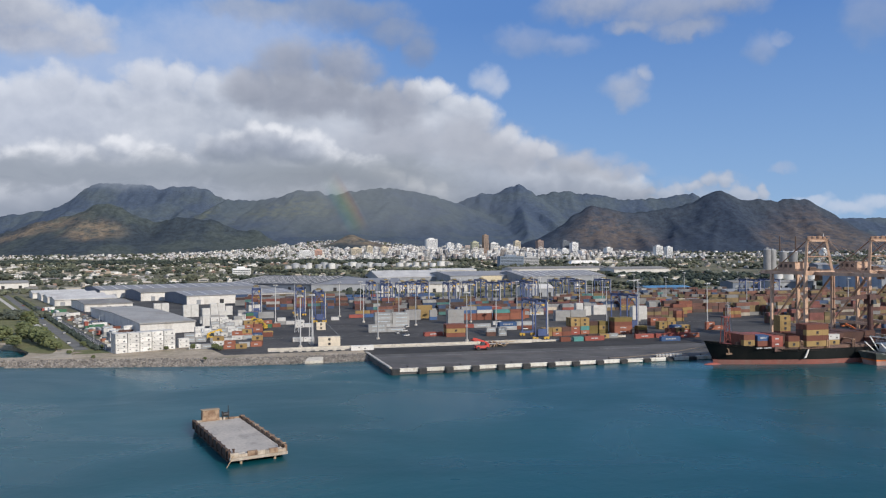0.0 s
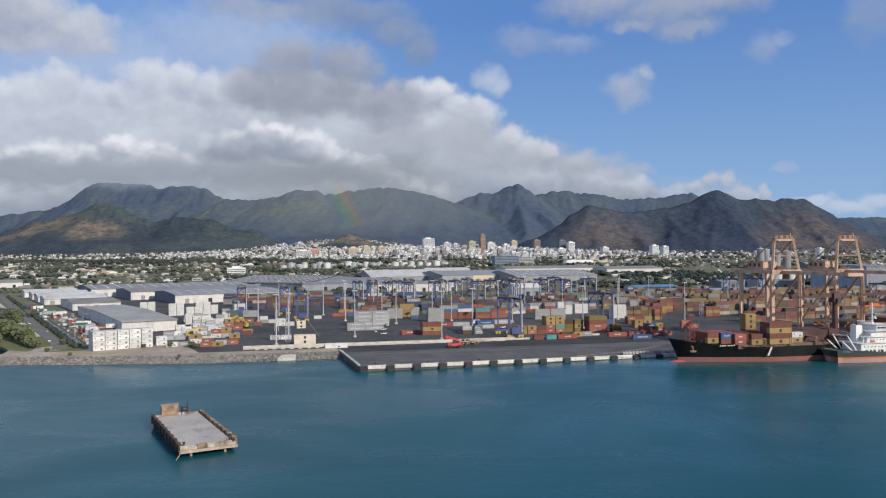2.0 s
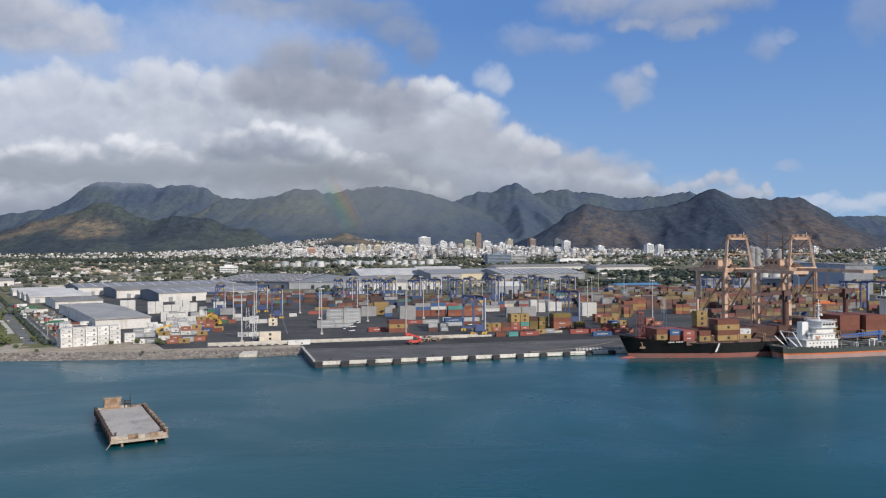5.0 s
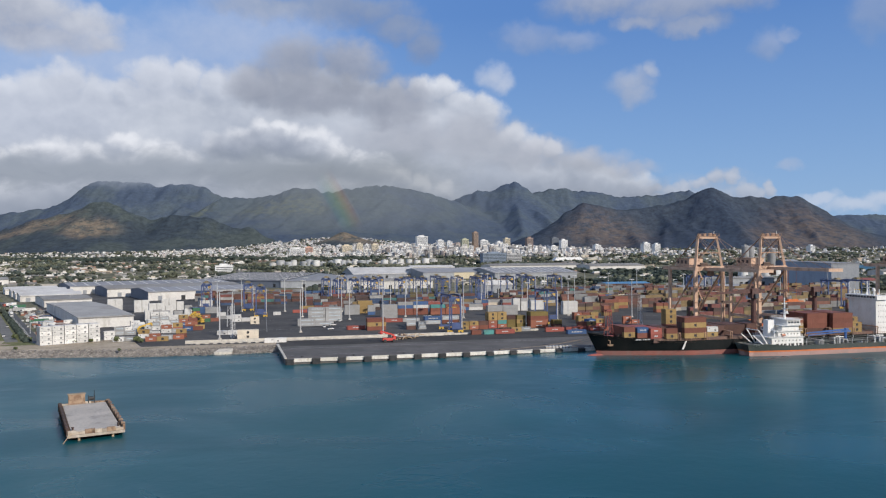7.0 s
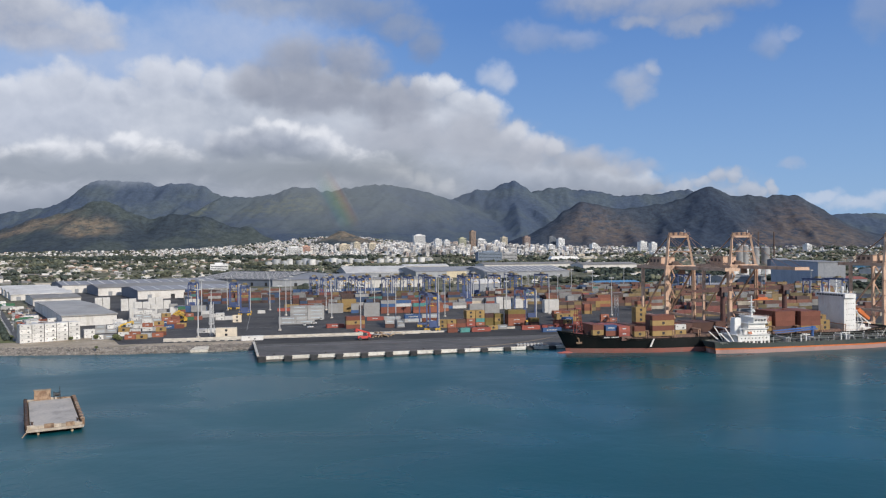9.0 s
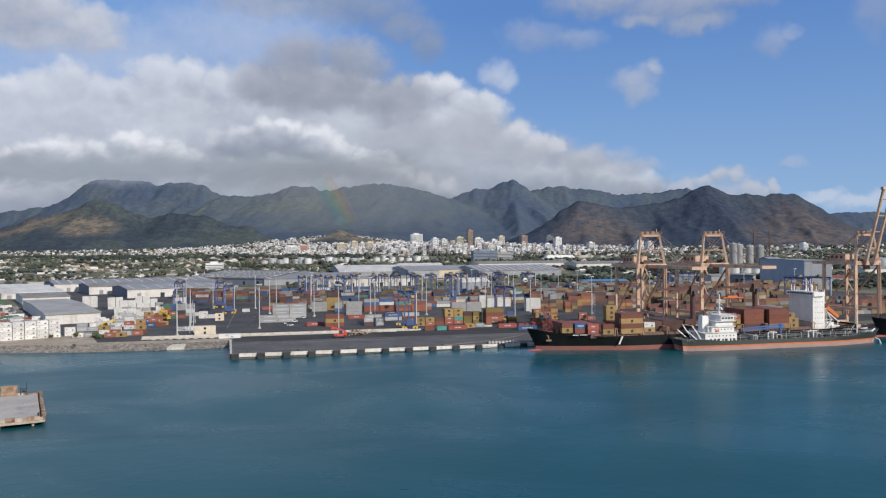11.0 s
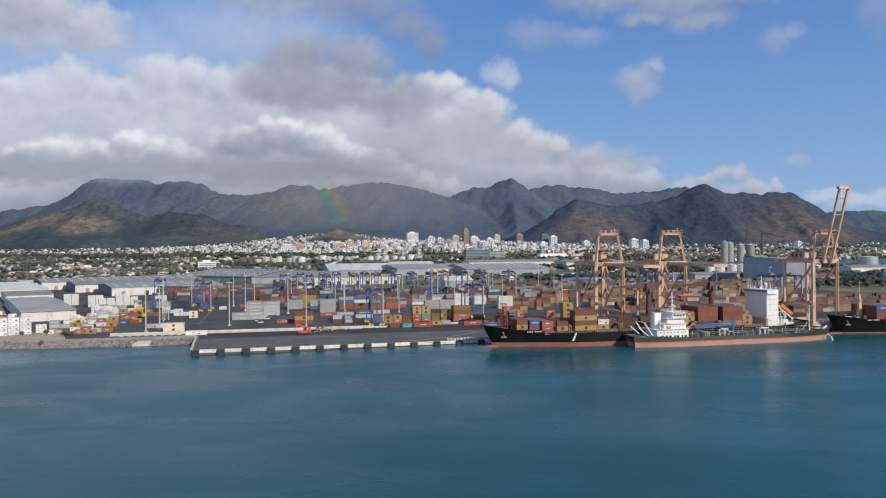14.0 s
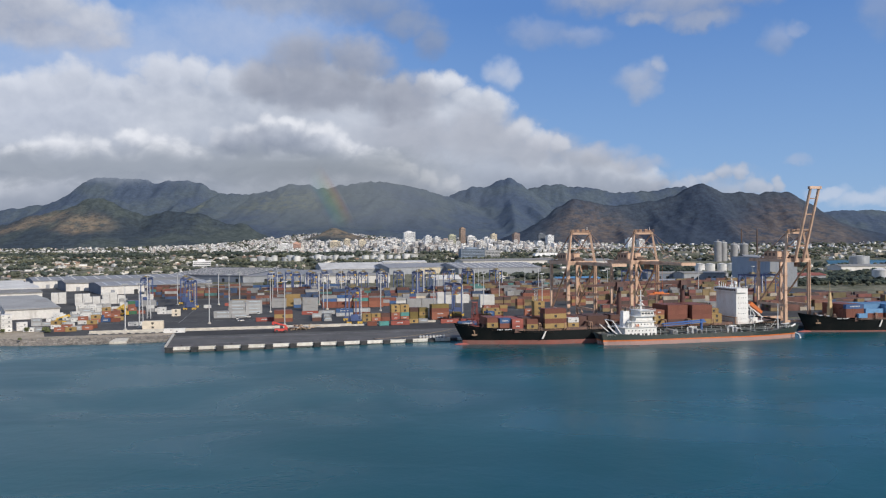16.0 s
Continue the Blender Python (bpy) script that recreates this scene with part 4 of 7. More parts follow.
def container_field(label, blocks, material, seed):
    """Many containers far off, joined. blocks: u, v, columns along, rows deep, highest tier."""
    rng = random.Random(seed)
    rows = []
    turn = radians(QUAY_TURN)
    for u, v, columns, deep, high in blocks:
        for i in range(columns):
            short = rng.random() < .35
            for r in range(deep):
                tiers = max(0, min(high, int(rng.gauss(high * .68, 1.1) + .5)))
                for k in range(tiers):
                    for part_u, length in ((0, F20), (6.2, F20)) if short else ((3.05, 12.19),):
                        p = port(u + i * 12.7 + part_u + F20 / 2, v + r * 2.7, GROUND + .03 + k * 2.6)
                        rows.append((p.x, p.y, p.z, length, 2.44, 2.58, turn))
    v, f = blobs(CUBE_V, CUBE_F, rows)
    stuff("container_stacks", v, f, material, label, "containers")


container_field("dense stacks of rust, yellow and grey shipping containers", [(u, v, n, 6, h) for u, v, n, h in (
    (40, 290, 9, 3), (35, 330, 12, 4), (-50, 395, 5, 4), (-70, 432, 8, 4), (-80, 470, 9, 4), (30, 372, 9, 4), (190, 290, 7, 3), (215, 330, 12, 4), (235, 372, 13, 4), (260, 415, 14, 4), (280, 455, 16, 4))], M_BOXES_MID, 2)
container_field("tightly packed rust and yellow shipping containers behind the quay cranes", [(u, v, n, 6, h) for u, v, n, h in (
    (300, 130, 7, 4), (330, 165, 9, 5), (345, 200, 11, 5), (350, 235, 13, 5), (340, 270, 17, 5), (360, 310, 18, 5), (390, 350, 18, 5), (330, 90, 5, 3), (420, 95, 10, 4), (440, 130, 10, 4), (460, 60, 10, 3), (266, 247, 6, 4), (258, 288, 8, 4), (232, 205, 3, 3), (318, 205, 3, 4))], M_BOXES, 3)
container_field("grey, white and blue shipping containers", [(u, v, n, 5, h) for u, v, n, h in (
    (-70, 300, 2, 2), (100, 262, 3, 3), (170, 272, 5, 3), (275, 262, 4, 4), (-20, 480, 12, 3), (50, 415, 8, 2), (60, 452, 9, 2), (150, 372, 2, 3))], M_BOXES_PALE, 4)


# ---- quay cranes ----
def quay_crane(u, boom_up, label):
    """Ship-to-shore gantry: x along the quay, y inland, from the middle of the waterside legs."""
    crane = thing("quay_crane", port_pose(u, 5.0, 2.9), label, "quay crane", "quay cranes")
    half, gauge, deck, apex = 8.4, 27.0, 40.5, 58.0
    for x in (-half, half):
        leg = part("waterside_leg", Mesh().beam((x, 0, 1.6), (x, 0, deck), 1.9, 1.5, 1.75, 1.4), M_TAN, crane)
        part("bogie", Mesh().box(x - 3.6, x + 3.6, -.6, .6, 0, 1.0).box(x - 2.0, x + 2.0, -.7, .7, 1.0, 1.7), M_TAN_D, leg)
        leg = part("landside_leg", Mesh().beam((x, gauge, 1.6), (x, gauge, deck), 1.7, 1.4), M_TAN, crane)
        part("bogie", Mesh().box(x - 3.6, x + 3.6, gauge - .6, gauge + .6, 0, 1.0).box(x - 2.0, x + 2.0, gauge - .7, gauge + .7, 1.0, 1.7), M_TAN_D, leg)
        part("side_beam", Mesh().beam((x, -1, 12.5), (x, gauge + 1, 12.5), 1.1, 1.5), M_TAN, crane)
        part("diagonal_brace", Mesh().beam((x, gauge - 1, 13), (x, 1, deck - 2), .8), M_TAN_D, crane)
        part("top_side_beam", Mesh().beam((x, -1, deck), (x, gauge + 2, deck), 1.2, 1.6), M_TAN, crane)
        sx = .70 * x
        part("apex_leg", Mesh().beam((x, 0, deck), (sx, 1.5, apex), 1.5, 1.3, 1.0, 1.0), M_TAN, crane)
        part("back_stay", Mesh().tube((sx, 1.5, apex), (.75 * x, gauge + 1, deck + 1), .32, n=6), M_TAN_D, crane)
    part("sill_beam", Mesh().box(-half, half, -.7, .7, 1.7, 3.3), M_TAN, crane)
    part("sill_beam", Mesh().box(-half, half, gauge - .7, gauge + .7, 1.7, 3.3), M_TAN, crane)
    part("portal_beam", Mesh().box(-half - .6, half + .6, -.9, .9, deck - 1.2, deck + 1.2), M_TAN, crane)
    part("portal_beam", Mesh().box(-half - .6, half + .6, gauge - .9, gauge + .9, deck - 1.2, deck + 1.2), M_TAN, crane)
    part("apex_beam", Mesh().box(-.74 * half, .74 * half, .7, 2.3, apex - .9, apex + .6), M_TAN, crane)
    plat = Mesh().box(-.84 * half, .84 * half, .2, 2.8, apex + .5, apex + .7)
    for x in (-6.6, -4.4, -2.2, 0, 2.2, 4.4, 6.6):
        plat.tube((x, .3, apex + .7), (x, .3, apex + 1.8), .09, n=5)
    plat.box(-6.9, 6.9, .25, .35, apex + 1.7, apex + 1.85).box(-2.6, -.9, .9, 2.1, apex + .7, apex + 2.0).box(1.0, 2.7, .9, 2.1, apex + .7, apex + 2.2).box(3.6, 5.2, .9, 2.1, apex + .7, apex + 1.8).box(-5.6, -3.9, .9, 2.1, apex + .7, apex + 1.9)
    part("apex_platform", plat, M_TAN_D, crane, "walkway with sheaves at the apex")
    mast = Mesh().tube((.5 * half, 1.5, apex + .7), (.5 * half, 1.5, apex + 3.4), .16, n=5)
    part("beacon_mast", mast, M_SHIP_W, crane)
    for z in (22.0, 31.0):
        part("leg_platform", Mesh().box(-half - 1.8, -half + 1.4, -1.4, 1.4, z, z + .15).box(-half - 1.8, -half - 1.72, -1.4, 1.4, z + 1.0, z + 1.1), M_TAN_D, crane)
    part("leg_ladder", Mesh().box(half - .3, half + .3, -1.25, -1.05, 3, deck), M_TAN_D, crane)
    part("apex_brace", Mesh().beam((-.85 * half, .75, 49.2), (.85 * half, .75, 49.2), .5, .6).tube((-.9 * half, .4, deck + 3), (.70 * half, 1.5, apex - 1), .14, n=5).tube((.9 * half, .4, deck + 3), (-.70 * half, 1.5, apex - 1), .14, n=5), M_TAN_D, crane)
    for x in (-2.2, -.7, .7, 2.2):
        part("hoist_rope", Mesh().tube((x, 1.5, apex + .6), (x, 15, deck + 5.6), .07, n=4), M_BLACK, crane)
    part("girder_rail", Mesh().box(5.0, 5.08, -1, gauge + 16, deck + 1.0, deck + 1.1).box(3.5, 5.1, -1, gauge + 16, deck - .1, deck + .05).box(5.0, 5.08, -1, gauge + 16, deck + .5, deck + .56), M_TAN, crane)
    # rear girders, machinery house, trolley
    for x in (-2.9, 2.9):
        part("rear_girder", Mesh().beam((x, -2, deck - .2), (x, gauge + 17, deck - .2), 1.1, 1.9), M_TAN, crane)
    house = part("machinery_house", Mesh().taper(-4.4, 4.4, 13, 27, deck + .9, deck + 5.4, .1, .1), M_TAN, crane, "tan machinery house on the girders")
    part("roof", Mesh().box(-4.6, 4.6, 12.8, 27.2, deck + 5.4, deck + 5.65), M_TAN_D, house)
    for y in (15.5, 19.5, 23.5):
        part("louvre", Mesh().box(-4.5, -4.3, y, y + 2, deck + 2.6, deck + 4.4), M_BROWN_D, house)
    part("cab", Mesh().taper(3.4, 6.0, 4.5, 7.5, deck - 4.2, deck - 1.4, .15, .15), M_TAN_D, crane, "operator cab under the girder")
    trolley = Mesh().box(-3.2, 3.2, 3, 8.5, deck + .8, deck + 2.2).tube((-2, 5, deck + 2.6), (2, 5, deck + 2.6), .7)
    part("trolley", trolley, M_BROWN_D, crane)
    part("walkway", Mesh().box(-5.4, -3.6, -1, gauge + 16, deck - 1.1, deck - .9).box(-5.45, -5.38, -1, gauge + 16, deck - .1, deck), M_TAN, crane)
    stair = Mesh()
    for k in range(6):
        z0 = 3.3 + k * 6.2
        ya, yb = (gauge - 4, gauge + 1) if k % 2 else (gauge + 1, gauge - 4)
        stair.beam((half + 1.5, ya, z0), (half + 1.5, yb, z0 + 6.2), .9, .25)
        stair.box(half + 1.0, half + 2.0, min(yb, yb) - .8, yb + .8, z0 + 6.1, z0 + 6.25)
    part("stairway", stair, M_TAN_D, crane)
    # boom
    length = 47.0
    tilt = radians(72 if boom_up else 0)

    def along(d, x, dz=0.0):
        return (x, -2 - d * math.cos(tilt) - dz * math.sin(tilt), deck - .2 + d * math.sin(tilt) - dz * math.cos(tilt) * -1)

    for x in (-2.9, 2.9):
        part("boom_girder", Mesh().beam(along(0, x), along(length, x), 1.1, 1.8, .9, 1.4), M_TAN, crane)
    ties = Mesh()
    for d in (10, 20, 30, 40):
        ties.beam(along(d, -2.9), along(d, 2.9), .6, .6)
    part("boom_ties", ties, M_TAN_D, crane)
    part("boom_head", Mesh().beam(along(length - .3, -4.2), along(length - .3, 4.2), 2.0, 1.6), M_TAN, crane)
    if not boom_up:
        for x in (-2.9, 2.9):
            part("forestay", Mesh().tube((.70 * half * x / 2.9, .8, apex), along(24, x, .8), .12, n=6), M_TAN_D, crane)
            part("forestay", Mesh().tube((.70 * half * x / 2.9, .8, apex), along(43, x, .8), .12, n=6), M_TAN_D, crane)
        spread = Mesh().box(-6.1, 6.1, -18.2, -15.8, 22.4, 22.9)
        spread.box(-3, 3, -17.8, -16.2, 22.9, 23.8)
        for x in (-2.4, 2.4):
            spread.tube((x, -17, 23.6), (x, -17, deck - 1), .08, n=4)
        part("spreader", spread, M_ORANGE if u > 240 else M_BROWN_D, crane, "hoist spreader hanging from ropes")
    else:
        for x in (-2.9, 2.9):
            part("forestay", Mesh().beam((.70 * half * x / 2.9, .8, apex), along(20, x, .8), .35), M_TAN_D, crane)
    return crane


quay_crane(230.7, False, "tall tan quay gantry crane with its boom lowered over the ship")
quay_crane(270.7, False, "tall tan quay gantry crane with lowered boom and machinery house")
quay_crane(374.8, True, "tall tan quay gantry crane with its boom raised upright")


# ---- ships ----
def hull_rows(length, beam, levels, bow_rake, stern_round, depth):
    """Half breadths along the hull from the bow (x = 0) to the stern, at heights between the levels."""
    stations = [0, .012, .03, .055, .09, .13, .18, .25, .4, .6, .8, .9, .96, 1.0]
    rows = []
    for s in stations:
        row = []
        for z in levels(s):
            k = max(0.0, min(1.0, z / depth))
            fore = min(1.0, (s / (.30 - .15 * k)) ** (.80 - .28 * k)) if s > 0 else .0
            aft = 1.0 if s < .8 else 1 - (s - .8) / .2 * (.32 - .22 * k) * stern_round
            half = beam / 2 * fore * aft
            x = s * length - bow_rake * k * max(0, 1 - s / .12) + (1 - k) * (1.0 if s == 1.0 else 0) * -3.0
            row.append((x, half, z))
        rows.append(row)
    return rows


def skin(rows, i, j):
    """Both sides of the hull between two of its levels, closed at bow and stern."""
    m = Mesh()
    for side in (-1, 1):
        k = len(m.v)
        for row in rows:
            for lv in (i, j):
                x, h, z = row[lv]
                m.v.append((x, side * h, z))
        for q in range(len(rows) - 1):
            a, b, c, d = k + 2 * q, k + 2 * q + 1, k + 2 * q + 3, k + 2 * q + 2
            m.f.append((a, d, c, b) if side < 0 else (a, b, c, d))
    n = len(rows) - 1
    m.f.append((2 * n, 2 * n + 1, len(rows) * 2 + 2 * n + 1, len(rows) * 2 + 2 * n))
    return m


def deck_plate(rows, lv, lower):
    m = Mesh()
    m.v = [(x, -h, z - lower) for x, h, z in (r[lv] for r in rows)] + [(x, h, z - lower) for x, h, z in (r[lv] for r in rows)]
    n = len(rows)
    m.f = [(q, q + 1, n + q + 1, n + q) for q in range(n - 1)]
    return m


def windows(parent, name, x0, x1, y, z, count, w, h, across=False):
    step = (x1 - x0) / count
    for i in range(count):
        c = x0 + step * (i + .5)
        m = Mesh().box(y - .06, y + .06, c - w / 2, c + w / 2, z, z + h) if across else Mesh().box(c - w / 2, c + w / 2, y - .06, y + .06, z, z + h)
        part(name, m, M_GLASS, parent)


def lettering(parent, x0, x1, y, z, h, count, material):
    m = Mesh()
    step = (x1 - x0) / count
    for i in range(count):
        if i % 6 != 4:
            m.box(x0 + i * step, x0 + (i + .68) * step, y - .05, y + .05, z, z + h)
    part("name_lettering", m, material, parent, "pale name lettering")


def deck_crane(parent, x, y, z, turn):
    base = part("deck_crane", Mesh().tube((x, y, z), (x, y, z + 24), 1.6, 1.25, 12), mat_deck_crane, parent, "dark red deck crane")
    c, s = math.cos(turn), math.sin(turn)
    part("jib", Mesh().beam((x - 5 * c, y - 5 * s, z + 26.4), (x + 21 * c, y + 21 * s, z + 25.6), 1.9, 1.9, .9, 1.0).beam((x - 3 * c, y - 3 * s, z + 27.6), (x + 9 * c, y + 9 * s, z + 26.9), .5, .9), mat_deck_crane, base)
    part("crane_house", Mesh().taper(x - 2.1, x + 2.1, y - 2.1, y + 2.1, z + 22.8, z + 27.6, .3, .3), mat_deck_crane, base)
    part("cab", Mesh().taper(x - 1.0, x + 1.0, y - 3.2, y - 2.0, z + 22.8, z + 25.0, .1, .1), M_GLASS, base)


M_TAN_Y = mat("pale_yellow_mast_paint", (0.55, 0.40, 0.20), (0.46, 0.33, 0.17), 0.4, 0.6)
M_RED_D = mat("dull_red_paint", (0.30, 0.07, 0.05), (0.2, 0.06, 0.05), 0.5, 0.7)
M_BULB = mat("faded_red_bulb_paint", (0.40, 0.10, 0.075), (0.33, 0.105, 0.085), 0.3, 0.6)
mat_deck_crane = mat("dark_red_crane_paint", (0.105, 0.045, 0.036), (0.070, 0.034, 0.030), 0.4, 0.6)


def railing(m, x0, x1, y, z, step=2.5):
    x = x0
    while x <= x1:
        m.tube((x, y, z), (x, y, z + 1.1), .05, n=4)
        x += step
    m.box(x0, x1, y - .04, y + .04, z + 1.02, z + 1.1)
    return m.box(x0, x1, y - .03, y + .03, z + .5, z + .56)


def container_ship(m, label, length, beam, containers, name_at, boot, house_at=None, cranes=(), lattice=True):
    ship = thing("container_ship", m, label, "container ship", "ships at the quay")
    rows = hull_rows(length, beam, lambda s: (-4, 0, boot, 8.6 + 4.0 * max(0, 1 - s / .16) ** 1.4 + (2.0 if s > .9 else 0)), 6.5, 1.0, 12.6)
    part("lower_hull", skin(rows, 0, 2), M_BOOT, ship, "faded red lower hull", True)
    part("upper_hull", skin(rows, 2, 3), M_HULL, ship, "black upper hull", True)
    part("deck", deck_plate(rows, 3, .9), M_DECK, ship, "red-brown deck")
    bm = bmesh.new()
    bmesh.ops.create_uvsphere(bm, u_segments=14, v_segments=10, radius=1.0)
    bmesh.ops.transform(bm, matrix=Matrix.LocRotScale((1.2, 0, .75), None, (8.4, 1.8, 1.3)), verts=bm.verts)
    me = bpy.data.meshes.new("bulbous_bow")
    bm.to_mesh(me)
    bm.free()
    me.materials.append(M_BULB)
    me.polygons.foreach_set("use_smooth", [True] * len(me.polygons))
    part("bulbous_bow", me, None, ship, "faded red bulbous bow just awash")
    # draught mark, anchor, name
    part("draught_mark", Mesh().quad_box([(38, -beam / 2 - .08, 4.4), (39, -beam / 2 - .08, 4.4), (39, -beam / 2 + .3, 4.4), (38, -beam / 2 + .3, 4.4), (40, -beam / 2 - .08, 8.4), (40.8, -beam / 2 - .08, 8.4), (40.8, -beam / 2 + .3, 8.4), (40, -beam / 2 + .3, 8.4)]), M_SHIP_W, ship)
    anchor = Mesh().tube((3.4, -5.0, 9.6), (3.6, -5.2, 6.2), .3, n=6).beam((2.2, -4.9, 6.6), (5.0, -5.6, 6.6), .5, .9).box(2.6, 4.4, -5.2, -4.4, 8.8, 10.6)
    part("anchor", anchor, M_RUST, ship, "rusty bow anchor")
    lettering(ship, name_at, name_at + 9.0, -beam / 2 + 3.1, 9.2, .6, 11, M_STEEL_W)
    fore = Mesh().box(3.0, 7.4, -2.2, 2.2, 9.6, 11.0)
    for x in (3.4, 6.9):
        for y in (-1.8, 1.8):
            fore.tube((x, y, 10.6), (5.1 + (x - 5.1) * .6, y * .6, 23.5), .2, .16, 5)
    for k in range(4):
        z = 11.5 + 3 * k
        fore.tube((3.4 + .18 * k, -1.75, z), (6.9 - .18 * k, -1.6, z + 3), .12, n=4).tube((6.9 - .18 * k, -1.75, z), (3.4 + .18 * k, -1.6, z + 3), .12, n=4)
    fore.box(3.6, 6.6, -1.4, 1.4, 23.4, 23.8)
    if lattice:
        part("foremast", fore, M_RED_D, ship, "dull red lattice foremast")
    else:
        post = Mesh().taper(14.6, 17.4, -1.4, 1.4, 9.0, 24.0, .9, .9).tube((16, 0, 24), (16, 0, 31), .25, .12, 6).box(14.8, 17.2, -1.6, 1.6, 15.0, 15.25).box(15.0, 17.0, -1.5, 1.5, 20.0, 20.25)
        part("foremast", post, M_TAN_Y, ship, "pale yellow tapered foremast")
        part("windlass_deck", Mesh().box(3.0, 13.0, -3.2, 3.2, 9.0, 10.6), M_SHIP_W, ship)
    for x, y in ((9, -4), (9, 4), (14, -6), (14, 6)):
        part("windlass", Mesh().tube((x - .8, y, 11.2), (x + .8, y, 11.2), .8).box(x - 1.2, x + 1.2, y - .9, y + .9, 9.2, 10.7), M_BROWN_D, ship)
    part("rail", railing(Mesh(), 26, length - 4, -beam / 2 + .25, 8.5), M_TAN_D, ship, "rusty deck rail")
    x = 24
    while x < length - 40:
        part("hatch_cover", Mesh().taper(x, x + 12.6, -beam / 2 + 2.6, beam / 2 - 2.6, 7.6, 9.8, .1, .1), M_DECK, ship)
        lash = Mesh()
        for y in (-beam / 2 + 1, beam / 2 - 1.4):
            lash.box(x + 12.8, x + 13.1, y, y + .4, 7.6, 12.5).box(x + 13.9, x + 14.2, y, y + .4, 7.6, 12.5)
        lash.box(x + 12.8, x + 14.2, -beam / 2 + 1, beam / 2 - 1, 12.1, 12.5)
        part("lashing_bridge", lash, M_TAN_D, ship)
        x += 14.6
    for cx, cy, turn in cranes:
        deck_crane(ship, cx, cy, 5.2, turn)
    if house_at:
        x0 = house_at
        house = part("superstructure", Mesh().box(x0, x0 + 7.4, -10.4, 9.4, 7.7, 26.2), M_SHIP_W, ship, "tall white accommodation block")
        part("bridge_deck", Mesh().box(x0 - .4, x0 + 6.6, -11.6, 11.6, 26.2, 28.6), M_SHIP_W, house)
        for k in range(5):
            windows(house, "window", x0 + .8, x0 + 6.8, -10.42, 11.0 + 3.0 * k, 4, .32, .4)
            part("deck_ledge", Mesh().box(x0 + 7.4, x0 + 8.6, -10.6, 9.6, 10.0 + 3.1 * k, 10.18 + 3.1 * k), M_SHIP_W, house)
        part("bridge_rail", railing(Mesh(), x0 - .4, x0 + 6.6, -11.5, 28.6, 1.4), M_SHIP_W, house)
        part("side_stair", Mesh().beam((x0 + 7.8, -10.2, 7.9), (x0 + 12.0, -10.2, 13.1), .8, .25).beam((x0 + 12.0, -10.2, 13.1), (x0 + 7.8, -10.2, 19.3), .8, .25).box(x0 + 7.4, x0 + 12.6, -10.8, -9.4, 13.0, 13.2), M_SHIP_W, house)
        part("vent_block", Mesh().box(x0 + 8, x0 + 15, -8.5, 6, 7.7, 11.6).box(x0 + 13, x0 + 18, -9.5, -3, 7.7, 9.8), M_SHIP_W, house)
        part("radar_dome", Mesh().tube((x0 + 1.6, -7.2, 28.6), (x0 + 1.6, -7.2, 31.0), .35, .3, 8).tube((x0 + 1.6, -7.2, 31.0), (x0 + 1.6, -7.2, 32.2), .95, .8, 10).tube((x0 + 1.6, -7.2, 32.2), (x0 + 1.6, -7.2, 32.7), .8, .3, 10), M_SHIP_W, house)
        windows(house, "window", -10.4, 10.4, x0 - .42, 27.1, 10, 1.6, 1.0, True)
        mast = Mesh().tube((x0 + 4, 0, 28.6), (x0 + 4, 0, 36), .5, .25, 6).beam((x0 + 4, -4, 32.4), (x0 + 4, 4, 32.4), .3).beam((x0 + 4, -2.6, 34.4), (x0 + 4, 2.6, 34.4), .3)
        for y in (-10, -7, -3.5, -1, 4, 6, 8, 10.5):
            part("antenna", Mesh().tube((x0 + 2.5, y, 28.5), (x0 + 2.5, y, 30 + abs(y) * .2), .3, .2, 6), M_SHIP_W, ship)
        part("radar_mast", mast, M_SHIP_W, ship)
        part("funnel", Mesh().taper(x0 + 8.5, x0 + 13, -3, 3, 7.7, 23, .4, .3), M_SHIP_W, ship)
        boat = Mesh().beam((x0 + 9.5, -9, 20.0), (x0 + 17, -9, 14.5), 2.4, 2.2, 1.5, 1.5)
        part("lifeboat", boat, M_ORANGE, ship, "orange free-fall lifeboat on its ramp")
        part("lifeboat_ramp", Mesh().beam((x0 + 8.5, -9, 18.6), (x0 + 18, -9, 11.6), .5, .5).tube((x0 + 10, -9, 7.7), (x0 + 10, -9, 17.4), .25).tube((x0 + 17, -9, 7.7), (x0 + 17, -9, 12.2), .25), M_SHIP_W, ship)
    for x, y, z, length_c, keys, deep in containers:
        for r in range(deep):
            for k, key in enumerate(keys):
                place = m @ pose(x, y + 1.25 + r * 2.55, z + k * 2.6)
                if r == 0:
                    container(place, key, length_c, "on a ship's deck", "containers aboard the ships")
                else:
                    HIDDEN.setdefault(key, []).append((place, length_c))
    return ship


